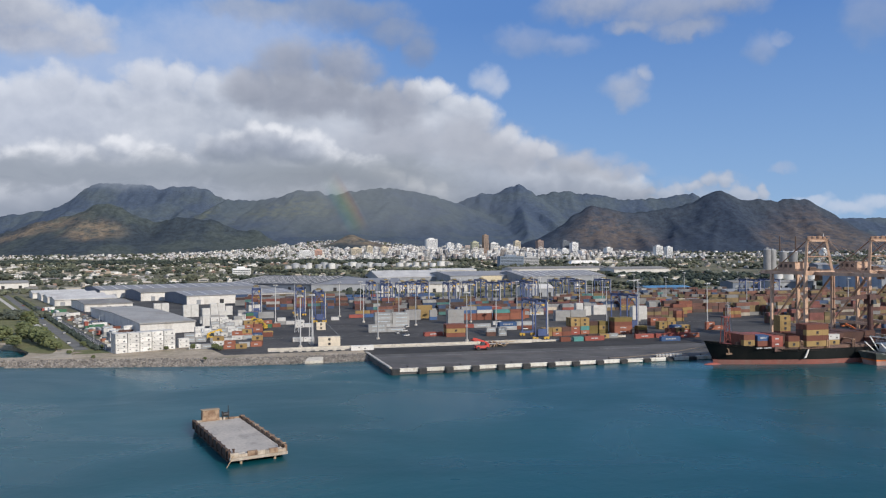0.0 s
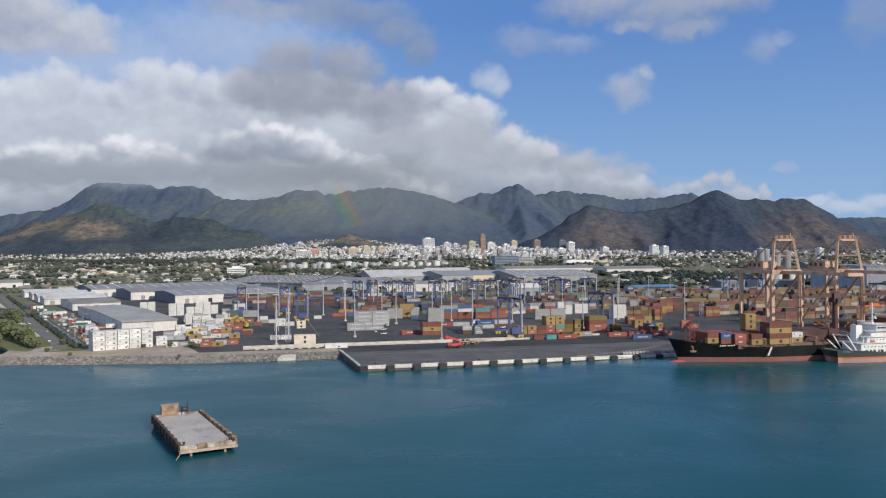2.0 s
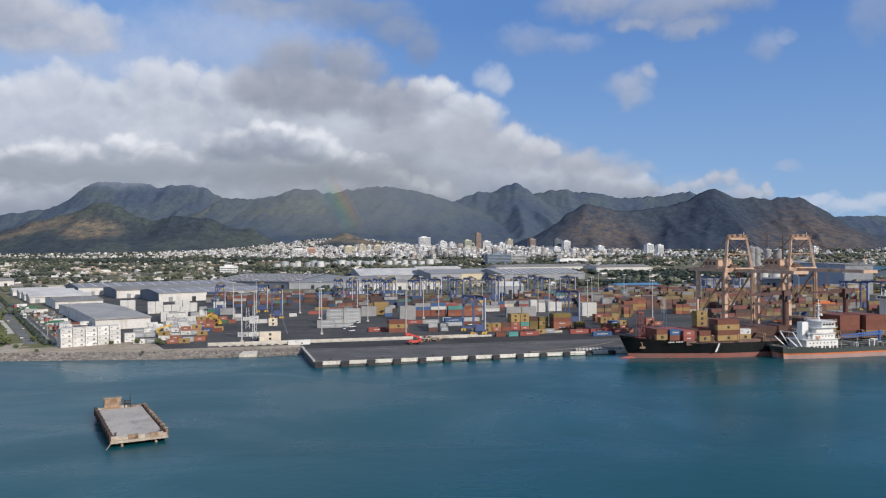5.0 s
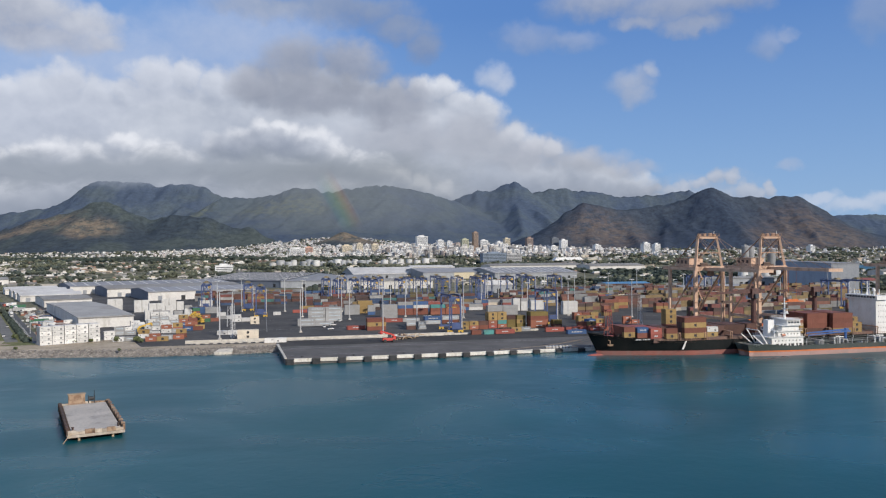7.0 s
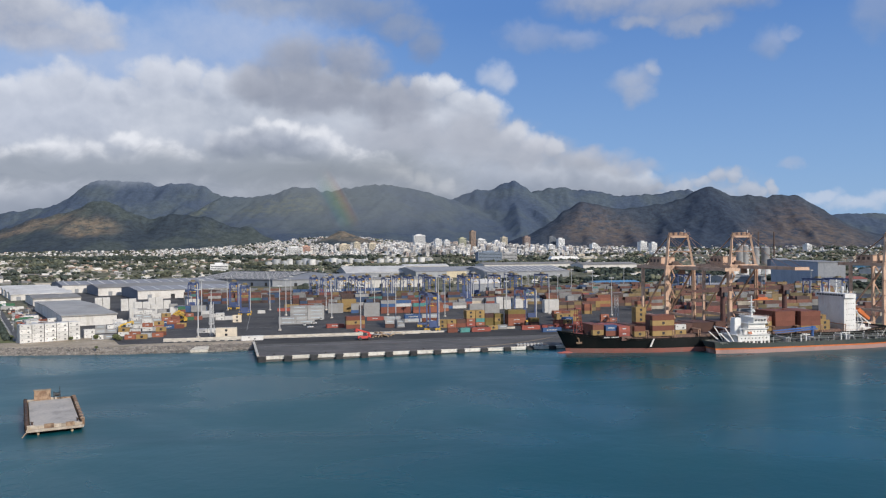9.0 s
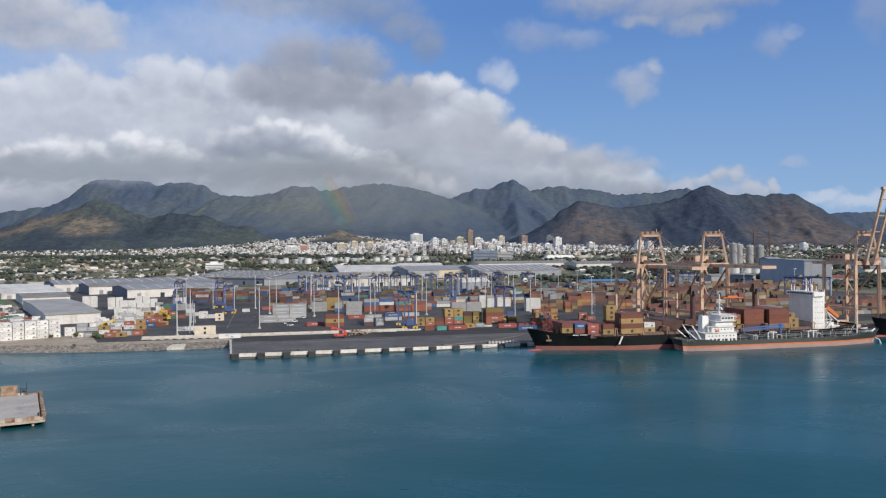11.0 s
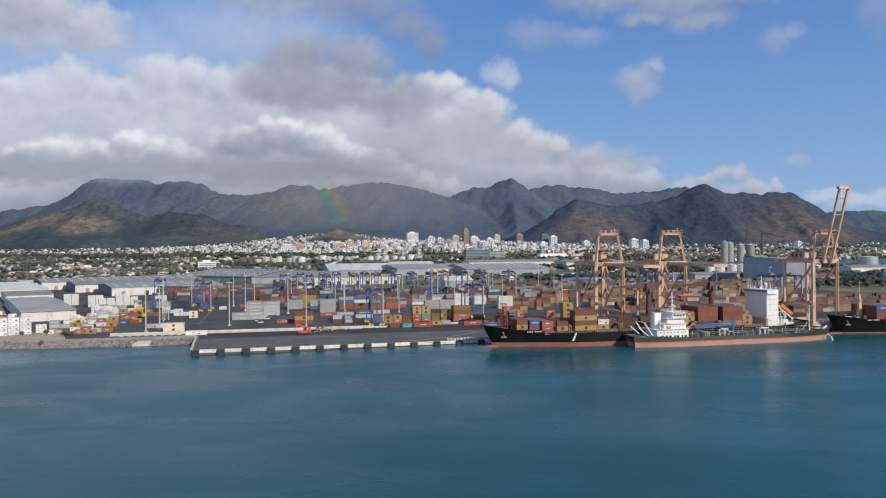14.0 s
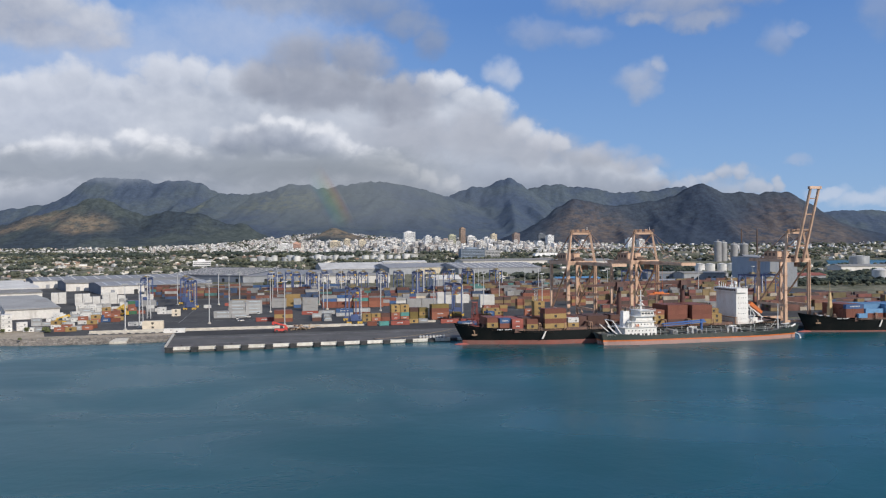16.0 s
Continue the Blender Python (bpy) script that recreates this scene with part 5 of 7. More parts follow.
SHIP_A = port_pose(155, -16.2, 0)
CARGO_A = [  # x, y from the middle line, z, length, colours from the bottom up, rows deep
    (10.0, -7.6, 10.4, F20, "mb", 1), (10.0, -5.0, 10.4, F20, "bb", 5), (16.6, -8.8, 10.0, F20, "bu", 2), (16.6, -3.6, 10.0, F20, "rr", 4), (22.9, -10.6, 9.6, F20, "rr", 8),
    (30.3, -12.8, 9.6, F20, "mb", 1), (30.3, -4, 9.6, F20, "kk", 5), (40.3, -12.8, 9.6, 12.19, "mbmb", 1), (40.3, -10.2, 9.6, 12.19, "kkkb", 2), (40.3, -4.8, 9.6, 12.19, "kb", 4), (42.0, 8.4, 9.6, F20, "kbmmm", 2),
    (54.2, -11.0, 9.6, F20, "mw", 1), (54.2, -8.0, 9.6, F20, "mb", 5), (61.0, -6, 9.6, F20, "kk", 6), (68.5, -4, 9.6, 12.19, "kk", 6), (83, -2, 9.6, F20, "bk", 4), (99, -8, 9.6, F20, "mo", 5),
    (113.5, -10.2, 9.6, 12.19, "kbbb", 7), (127, -12.8, 9.6, 12.19, "mbbb", 1), (127, -10.2, 9.6, 12.19, "bbbb", 7), (140, -11.5, 9.6, F20, "mm", 1), (140, -8.5, 9.6, F20, "bmm", 6), (106, -9, 9.6, F20, "mmo", 5),
]
container_ship(SHIP_A, "container ship with black hull and red waterline, moored", 184, 28, CARGO_A, 14.5, 3.5, 156, ((90, 2, math.pi * .98), (133.5, 9, math.pi * .95)))
SHIP_B = port_pose(366.0, -15.0, 0)
CARGO_B = [(18.5, -10.6, 9.8, 12.19, "bbu", 1), (18.5, -8.0, 9.8, 12.19, "bbb", 7), (31.2, -11.5, 9.6, 12.19, "bl", 1), (31.2, -8.8, 9.6, 12.19, "bul", 7), (25.5, -12.4, 9.6, F20, "l", 1), (44, -12.8, 9.6, 12.19, "bll", 8), (57, -12.8, 9.6, 12.19, "bbu", 8), (70, -12.8, 9.6, 12.19, "bbu", 8)]
container_ship(SHIP_B, "black-hulled container ship carrying blue and brown containers, moored", 175, 28, CARGO_B, 12.0, 2.0, 150, (), False)


def make_tanker():
    """Small product tanker, moored outside the container ship; x from the bow aft."""
    length, beam = 118.5, 14.5
    m = port_pose(339.5, -37.2, 0, 180)
    ship = thing("tanker_ship", m, "small dark green tanker ship with orange stripe and white house", "tanker", "ships at the quay")
    rows = hull_rows(length, beam, lambda s: (-4, 0, 3.2, 3.9, 6.1 + 3.0 * max(0, 1 - s / .14) ** 1.3 + (1.0 if s > .84 else 0)), 4.5, 1.6, 9.0)
    part("lower_hull", skin(rows, 0, 2), mat("pink_antifouling", (0.40, 0.245, 0.215), (0.35, 0.225, 0.20), 0.1, 0.7, stain=(0.27, 0.21, 0.19), stain_amount=.5), ship, "faded pink lower hull", True)
    part("hull_stripe", skin(rows, 2, 3), M_ORANGE, ship, "orange hull stripe", True)
    part("upper_hull", skin(rows, 3, 4), mat("dark_green_hull", (0.030, 0.045, 0.042), (0.045, 0.055, 0.05), 0.1, .5, stain=(0.10, 0.07, 0.05), stain_amount=.4), ship, "dark green upper hull", True)
    part("deck", deck_plate(rows, 4, .7), M_DECK_G, ship)
    for y in (-beam / 2 + .25, beam / 2 - .25):
        part("rail", railing(Mesh(), 16, 90, y, 5.4), M_DECK_G, ship, "thin grey deck rail")
    part("bow_bulwark", Mesh().beam((.3, 2.6, 8.9), (4.6, 4.9, 8.0), .2, .9).beam((.3, -2.6, 8.9), (4.6, -4.9, 8.0), .2, .9), M_SHIP_W, ship, "white bow bulwark")
    part("bow_rail", railing(railing(Mesh(), 4.5, 14, 5.6, 7.4, 1.2), 4.5, 14, -5.6, 7.4, 1.2), M_SHIP_W, ship)
    for y in (-2.4, -1.6, -.8, 0, .8, 1.6, 2.4):
        part("cargo_pipe", Mesh().tube((14, y, 6.8), (84, y, 6.8), .22, n=6), M_DECK_G, ship)
    for x in range(16, 86, 5):
        part("pipe_support", Mesh().box(x, x + .3, -3.2, 3.2, 4.9, 6.6), M_DECK_G, ship)
    for x in range(20, 84, 8):
        part("cross_pipe", Mesh().tube((x, -6, 6.2), (x, 6, 6.2), .2, n=6).tube((x, 5.6, 5), (x, 5.6, 7.4), .16, n=5), M_STEEL_W if x % 16 else M_BROWN_D, ship)
    part("catwalk", Mesh().box(14, 86, -.7, .7, 7.6, 7.75).box(14, 86, -.72, -.66, 8.6, 8.7).box(14, 86, .66, .72, 8.6, 8.7), M_DECK_G, ship, "raised steel catwalk")
    for x in range(18, 86, 9):
        for y in (-4.8, 4.8):
            part("tank_hatch", Mesh().tube((x, y, 4.9), (x, y, 6.4), .9, .8, 10), M_DECK_G, ship)
            part("vent_post", Mesh().tube((x + 3, y, 4.9), (x + 3, y, 8.2), .14, .14, 5).tube((x + 3, y, 8.2), (x + 3, y, 8.7), .3, .3, 6), M_STEEL_W, ship)
    hose = Mesh().tube((57, 0, 5), (57, 0, 13), .7, .6, 8).beam((55, -.4, 12.4), (81, .8, 11.2), .9, .9, .5, .5).beam((55, 1.0, 11.6), (81, 2.2, 10.2), .7, .7, .4, .4)
    part("hose_crane", hose, mat("blue_paint", (0.045, 0.13, 0.36)), ship, "blue hose-handling crane")
    for x in (36, 60, 74):
        part("manifold_frame", Mesh().box(x, x + .3, -5, 5, 4.9, 8.0).box(x + 2.4, x + 2.7, -5, 5, 4.9, 8.0).box(x, x + 2.7, -5, 5, 7.7, 8.0), M_STEEL_W, ship)
    rng = random.Random(9)
    for i in range(46):
        x, y, h = rng.uniform(14, 85), rng.uniform(-6.2, 6.4), rng.uniform(1.0, 3.4)
        bit = Mesh().tube((x, y, 4.9), (x, y, 4.9 + h), .14 + .12 * rng.random(), n=6)
        if i % 3 == 0:
            bit.tube((x, y, 4.7 + h), (x + rng.uniform(-6, 6), y, 4.7 + h), .15, n=6)
        elif i % 3 == 1:
            bit.box(x - .7, x + .7, y - .5, y + .5, 4.9, 5.6 + .4 * h)
        part("deck_fitting", bit, (M_DECK_G, M_BLACK, M_STEEL_W, M_BROWN_D, M_DECK_G)[i % 5], ship)
    for x in (42, 66):
        part("davit", Mesh().beam((x, 6.4, 5), (x, 6.4, 9.6), .5).beam((x - 2.2, 6.4, 9.4), (x + 2.2, 6.4, 9.8), .5).beam((x + 3, 6.4, 5), (x + 3, 6.4, 9.6), .4), M_SHIP_W, ship, "white hose davit")
    mast = Mesh().tube((9.5, 0, 6.5), (9.5, 0, 20.5), .35, .2, 6).tube((9.5, 0, 13), (14, 0, 7), .1, n=4)
    part("foremast", mast, M_SHIP_W, ship, "white bow mast")
    part("windlass", Mesh().tube((6, -3, 8), (6, 3, 8), .8).box(5, 7, -3.2, 3.2, 6.4, 7.3), M_DECK_G, ship)
    x0 = 87.0
    house = part("superstructure", Mesh().box(x0, x0 + 18, -6.2, 6.2, 5.6, 10.3), M_SHIP_W, ship, "white aft accommodation block")
    part("boat_deck", Mesh().box(x0 + 1.2, x0 + 14, -5.6, 5.6, 10.3, 13.2), M_SHIP_W, house)
    part("officer_deck", Mesh().box(x0 + 1.8, x0 + 11.5, -5.2, 5.2, 13.2, 16.0), M_SHIP_W, house)
    part("wheelhouse", Mesh().taper(x0 + 1.2, x0 + 9, -5.9, 5.9, 16.0, 18.8, .3, .3), M_SHIP_W, house)
    for y in (5.93, -5.93):
        windows(house, "window", x0 + 1.8, x0 + 8.6, y, 17.0, 4, 1.2, 1.0)
    for y in (6.22, -6.22):
        windows(house, "window", x0 + 1, x0 + 17, y, 8.3, 8, .5, .6)
    for y in (5.62, -5.62):
        windows(house, "window", x0 + 2, x0 + 13, y, 11.5, 6, .5, .6)
    windows(house, "window", -5, 5, x0 + 1.15, 17.0, 6, 1.2, 1.0, True)
    # Black bars along the foot of the house, standing for dark openings.
    for i, w in enumerate((1.4, .9, 1.6, .8, 1.5, 1.1, 1.3)):
        part("black_bar", Mesh().box(x0 + 1 + i * 2.2, x0 + 1 + i * 2.2 + w, 6.15, 6.32, 5.9, 7.1), M_BLACK, house)
    for lv, (xa, xb, half, z) in enumerate(((x0 - .3, x0 + 19.5, 6.9, 10.2), (x0 + .7, x0 + 15.2, 6.5, 13.1), (x0 + .6, x0 + 12.6, 6.7, 15.9), (x0 + .6, x0 + 9.6, 6.4, 18.75))):
        part("deck_ledge", Mesh().box(xa, xb, -half, half, z, z + .18), M_SHIP_W, house)
        for y in (half - .1, .1 - half):
            part("deck_rail", railing(Mesh(), xa, xb, y, z + .15, 1.3), M_SHIP_W, house)
    for x, y, w in ((x0 + 15.5, 4.6, 1.1), (x0 + 12.2, 5.0, .9), (x0 + 14.2, 3.0, .7)):
        part("air_vent", Mesh().tube((x, y, 10.3), (x, y, 12.6), .35 * w, .35 * w, 8).tube((x, y, 12.6), (x, y, 13.4), .75 * w, .6 * w, 8), M_SHIP_W, house)
    part("life_raft", Mesh().tube((x0 + 10.2, 5.9, 11.2), (x0 + 12.0, 5.9, 11.2), .55, .55, 10), M_ORANGE, house, "orange life raft canister")
    part("exhaust_pipe", Mesh().tube((x0 + 14.4, -.7, 18.4), (x0 + 14.4, -.7, 20.4), .35, .3, 8).tube((x0 + 15.6, .7, 18.4), (x0 + 15.6, .7, 20.0), .3, .25, 8), M_BLACK, house, "black exhaust pipe")
    radar = Mesh().tube((x0 + 6, 0, 18.8), (x0 + 6, 0, 29.5), .55, .25, 8).beam((x0 + 6, -2.4, 24), (x0 + 6, 2.4, 24), .3).box(x0 + 4.6, x0 + 7.4, -1.4, 1.4, 21.5, 21.8).beam((x0 + 4.4, 0, 26.5), (x0 + 7.6, 0, 26.5), .25).tube((x0 + 6, 1.6, 21.8), (x0 + 6, 1.6, 22.8), .6, .4, 8)
    part("radar_mast", radar, M_SHIP_W, ship)
    part("funnel", Mesh().taper(x0 + 13.2, x0 + 17.2, -2, 2, 10.3, 18.6, .3, .2), M_SHIP_W, ship, "white funnel")
    for y in (4.9, -4.9):
        part("stern_davit", Mesh().beam((x0 + 19, y, 6), (x0 + 24.5, y, 14.0), .35, .5), M_SHIP_W, ship, "white slanted stern davit arm")
        part("davit_strut", Mesh().beam((x0 + 21, y, 6), (x0 + 27.5, y, 11.5), .35, .5), M_SHIP_W, ship)
    part("davit_bar", Mesh().beam((x0 + 24.5, -4.9, 14), (x0 + 24.5, 4.9, 14), .35), M_SHIP_W, ship)
    part("davit_bar", Mesh().beam((x0 + 22, -4.9, 10.4), (x0 + 22, 4.9, 10.4), .3), M_SHIP_W, ship)
    part("stern_rail", railing(Mesh(), x0 + 16, x0 + 28, 6.0, 6.0, 1.5), M_STEEL_W, ship)
    part("ballast_outfall", Mesh().tube((1.2, 3.4, 4.4), (-.6, 4.8, 3.2), .22, .3, 6).tube((-.6, 4.8, 3.2), (-1.0, 5.2, .9), .3, .55, 6), M_SHIP_W, ship, "white jet of discharged water")


make_tanker()


def join_hidden():
    """The rows of containers behind the front ones, joined by colour."""
    for key, boxes in HIDDEN.items():
        v, f = [], []
        for m, length in boxes:
            for x0, x1, y0, y1, z0, z1 in ((.04, length - .04, -1.18, 1.18, .06, 2.56), (0, length, -1.22, 1.22, 2.45, 2.6), (0, .16, -1.22, 1.22, 0, 2.6), (length - .16, length, -1.22, 1.22, 0, 2.6)):
                k = len(v)
                v += [tuple(m @ Vector(c)) for c in ((x0, y0, z0), (x1, y0, z0), (x1, y1, z0), (x0, y1, z0), (x0, y0, z1), (x1, y0, z1), (x1, y1, z1), (x0, y1, z1))]
                f += [tuple(k + i for i in face) for face in ((0, 3, 2, 1), (4, 5, 6, 7), (0, 1, 5, 4), (1, 2, 6, 5), (2, 3, 7, 6), (3, 0, 4, 7))]
        stuff("container_rows", v, f, BOX_PAINT[key], f"{PAINT[key][0]} shipping containers stacked behind others", "containers")


# ---- yard machines and masts ----
def make_yard_crane():
    """Rubber-tyred gantry: x along the yard blocks, y across them."""
    crane = thing("yard_crane", pose(0, 0, -50), "blue rubber-tyred yard gantry crane with yellow wheels", "yard crane", "yard gantry cranes")
    half, span, top = 3.5, 23.5, 22.5
    for y in (0, span):
        part("sill_beam", Mesh().box(-half - 1.2, half + 1.2, y - .6, y + .6, 1.7, 2.9), M_BLUE, crane)
        for x in (-half, half):
            part("leg", Mesh().beam((x, y, 2.9), (x, y, top), .78, .7), M_BLUE, crane)
            wheel = Mesh()
            for dx in (-1.0, 1.0):
                wheel.tube((x + dx, y - .5, .75), (x + dx, y + .5, .75), .75, n=10)
            wheel.box(x - 1.6, x + 1.6, y - .55, y + .55, 1.0, 1.9)
            part("bogie", wheel, M_YELLOW, crane, "yellow wheel bogie")
        part("tie_beam", Mesh().box(-half, half, y - .35, y + .35, top - 1.2, top - .2), M_BLUE, crane)
        part("brace", Mesh().beam((-half, y, top - 7), (0, y, top - 1.2), .35).beam((half, y, top - 7), (0, y, top - 1.2), .35), M_BLUE, crane)
    for x in (-half + .6, half - .6):
        part("girder", Mesh().box(x - .4, x + .4, -1.8, span + 1.8, top, top + 1.25).box(x - .9, x - .82, -1.8, span + 1.8, top + 2.2, top + 2.3), M_BLUE, crane)
    part("trolley", Mesh().box(-3.0, 3.0, 6, 11.5, top + 1.7, top + 2.2).box(-1.6, 1.6, 7, 10.5, top + 2.2, top + 3.2), M_YELLOW_D, crane, "dull yellow hoist trolley")
    part("cab", Mesh().taper(1.6, 4.0, 4.0, 6.0, top - 3.0, top - .6, .1, .2), M_YELLOW, crane, "small yellow operator cab")
    part("spreader", Mesh().box(-3.0, 3.0, 7.6, 9.9, 15.0, 15.4).tube((-2, 8.7, 15.4), (-2, 8.7, top), .07, n=4).tube((2, 8.7, 15.4), (2, 8.7, top), .07, n=4), M_YELLOW, crane, "yellow spreader on ropes")
    part("power_house", Mesh().taper(-2.6, 2.6, -1.9, -.65, 2.2, 6.4, .1, .05), M_BLUE, crane, "blue power pack")
    part("ladder", Mesh().beam((half + .9, 0, 3), (half + .9, 0, top), .5, .12), M_STEEL_W, crane)
    return crane


def make_yard_cranes():
    first = make_yard_crane()
    spots = [(-59, 330), (-23, 318), (-12, 248), (80, 392), (96, 368), (150, 393), (189, 398), (213, 409), (73, 446), (95, 417), (141, 421), (262, 380), (300, 402),
             (62, 372), (112, 440), (124, 372), (168, 372), (176, 441), (205, 372), (246, 402), (54, 420), (280, 450), (428, 330), (452, 332), (470, 180), (492, 182), (232, 436)]
    first.matrix_world = port_pose(107, 91)
    for u, v in spots:
        copy_thing(first, port_pose(u, v))
    dark = port_pose(185, 126)
    copy_thing(first, dark)


make_yard_cranes()


def make_masts():
    mast = thing("light_mast", pose(0, 0, -60), "tall grey tapered floodlight mast in the container yard", "light mast", "yard floodlight masts")
    part("pole", Mesh().tube((0, 0, 0), (0, 0, 29), .42, .22, 8), M_STEEL_W, mast)
    part("footing", Mesh().tube((0, 0, 0), (0, 0, 1.0), 1.1, 1.0, 10), M_WHITE_CONC, mast)
    part("head_frame", Mesh().tube((0, 0, 28.6), (0, 0, 29.0), 1.3, 1.3, 10), M_STEEL_W, mast)
    for k in range(6):
        a = k * math.pi / 3
        x, y = 1.5 * math.cos(a), 1.5 * math.sin(a)
        part("floodlight", Mesh().taper(x - .35, x + .35, y - .35, y + .35, 28.3, 28.95, .05, .05), M_STEEL_W, mast)
    spots = [(-28, 101), (-28, 306), (13, 121), (20, 237), (26, 300), (53, 201), (62, 95), (98, 214), (89, 123), (138, 188), (204, 346), (169, 131), (223, 298), (268, 369), (316, 459),
             (222, 186), (255, 251), (262, 158), (405, 426), (95, 267), (55, 280), (8, 296), (243, 293), (229, 390), (199, 351), (147, 250), (310, 300), (360, 250), (330, 400), (60, 360), (120, 330), (-45, 250), (430, 210), (520, 260)]
    mast.matrix_world = port_pose(-35, 93)
    for u, v in spots:
        copy_thing(mast, port_pose(u, v, GROUND + .02))


make_masts()


def reach_stacker(m, paint, label):
    t = thing("reach_stacker", m, label, "reach stacker", "yard vehicles")
    part("chassis", Mesh().taper(-3.8, 3.8, -1.6, 1.6, .9, 2.3, .2, .1).box(-3.9, -2.2, -1.5, 1.5, 2.3, 3.2), paint, t)
    for x in (-2.6, 2.6):
        for y in (-1.7, 1.7):
            part("wheel", Mesh().tube((x, y - .45, .85), (x, y + .45, .85), .85, n=12), M_BLACK, t)
    part("cab", Mesh().taper(-1.4, .6, -.9, .9, 2.3, 4.2, .15, .1), M_GLASS, t)
    part("boom", Mesh().beam((-3.2, 0, 3.6), (4.6, 0, 6.2), .8, 1.0), paint, t)
    part("spreader", Mesh().box(4.2, 5.4, -3.1, 3.1, 4.9, 5.4).box(4.5, 5.1, -.5, .5, 5.4, 6.4), paint, t)


for x, y, turn in ((-133, 541, 30), (-139, 556, 75), (-126, 533, 150), (-141, 470, 20)):
    reach_stacker(pose(x, y, GROUND + .03, 0, 0, turn), M_YELLOW, "yellow reach stacker parked on the yard")
reach_stacker(port_pose(59, 54, GROUND + .06, 185), M_RED, "red wheeled loader parked on the apron")
reach_stacker(port_pose(300, 60, GROUND + .06, 95), M_ORANGE, "orange reach stacker beside the quay cranes")

# stacks at the western end of the port
W = "beside the warehouses"
GRID_W = 33.7
stack(0, 0, ["wwww", "wwww", "wwww", "wwww", "wwww"], 3, F20, where=W, at=pose(-173, 405, 0, 0, 0, 40))
stack(0, 0, ["ww"], 1, F20, where=W, at=pose(-148, 429, 0, 0, 0, 40))
for x, y, turn, cols in ((-143, 458, 15, ["gg", "g"]), (-138, 474, -12, ["ww", "gw"]), (-132, 488, 10, ["wg", "gw"]), (-131, 502, 25, ["gwg", "wg"]), (-118, 470, 12, ["wo", "g"]), (-115, 482, 18, ["om", "u", "b"]),
                         (-111, 494, 15, ["bo", "m"]), (-122, 514, 30, ["uom", "ob"]), (-139, 524, 20, ["wgw", "ww", "wg"]), (-152, 540, 33, ["wgw", "gww", "ww"]), (-164, 560, 33, ["www", "wwg", "ww"]), (-139, 552, 33, ["gwg", "dw"]),
                         (-176, 598, 33, ["wwww", "wwww", "www"]), (-152, 612, 33, ["wwg", "bd"]), (-205, 640, 33, ["wwww", "wwww"]), (-187, 655, 33, ["wwww", "wwww", "www"]), (-237, 660, 33, ["wwww", "wwww"]), (-160, 672, 33, ["wwwg", "gww"]),
                         (-110, 424, 14, ["o", "m"]), (-104, 433, 14, ["g", "o"]), (-121, 441, 10, ["wm", "o"]), (-129, 424, 14, ["w", "g"]), (-147, 484, 35, ["w", "gw"]), (-150, 500, 33, ["ww", "g"]), (-127, 456, 5, ["g", "w"]), (-99, 443, 18, ["bm"]),
                         (-142, 510, 60, ["gw", "wg"]), (-125, 531, 33, ["ob", "um"]), (-116, 545, 33, ["do", "b"]), (-173, 583, 33, ["wg", "ww", "wg"])):
    stack(0, 0, cols, 1, F20, where=W, at=pose(x - 11, y - 2, 0, 0, 0, turn))


def lattice_tower(m, height, label):
    t = thing("lattice_tower", m, label, "lattice tower", "yard lattice towers")
    for x in (-1.3, 1.3):
        for y in (-1.3, 1.3):
            part("chord", Mesh().tube((x, y, 0), (x * .6, y * .6, height), .16, .12, 5), M_STEEL_W, t)
    for k in range(int(height / 2.6)):
        a, b = 1 - .4 * k * 2.6 / height, 1 - .4 * (k + 1) * 2.6 / height
        z = k * 2.6
        part("lacing", Mesh().tube((-1.3 * a, -1.3 * a, z), (1.3 * b, -1.3 * b, z + 2.6), .09, n=4).tube((1.3 * a, -1.3 * a, z), (1.3 * b, 1.3 * b, z + 2.6), .09, n=4).tube((-1.3 * a, 1.3 * a, z), (-1.3 * b, -1.3 * b, z + 2.6), .09, n=4), M_STEEL_W, t)


lattice_tower(port_pose(-28, 108), 20, "grey steel lattice tower standing in the yard")
lattice_tower(port_pose(-33, 175), 14, "short grey steel lattice tower in the yard")
lattice_tower(port_pose(232, 88), 20, "grey steel lattice tower near the quay")


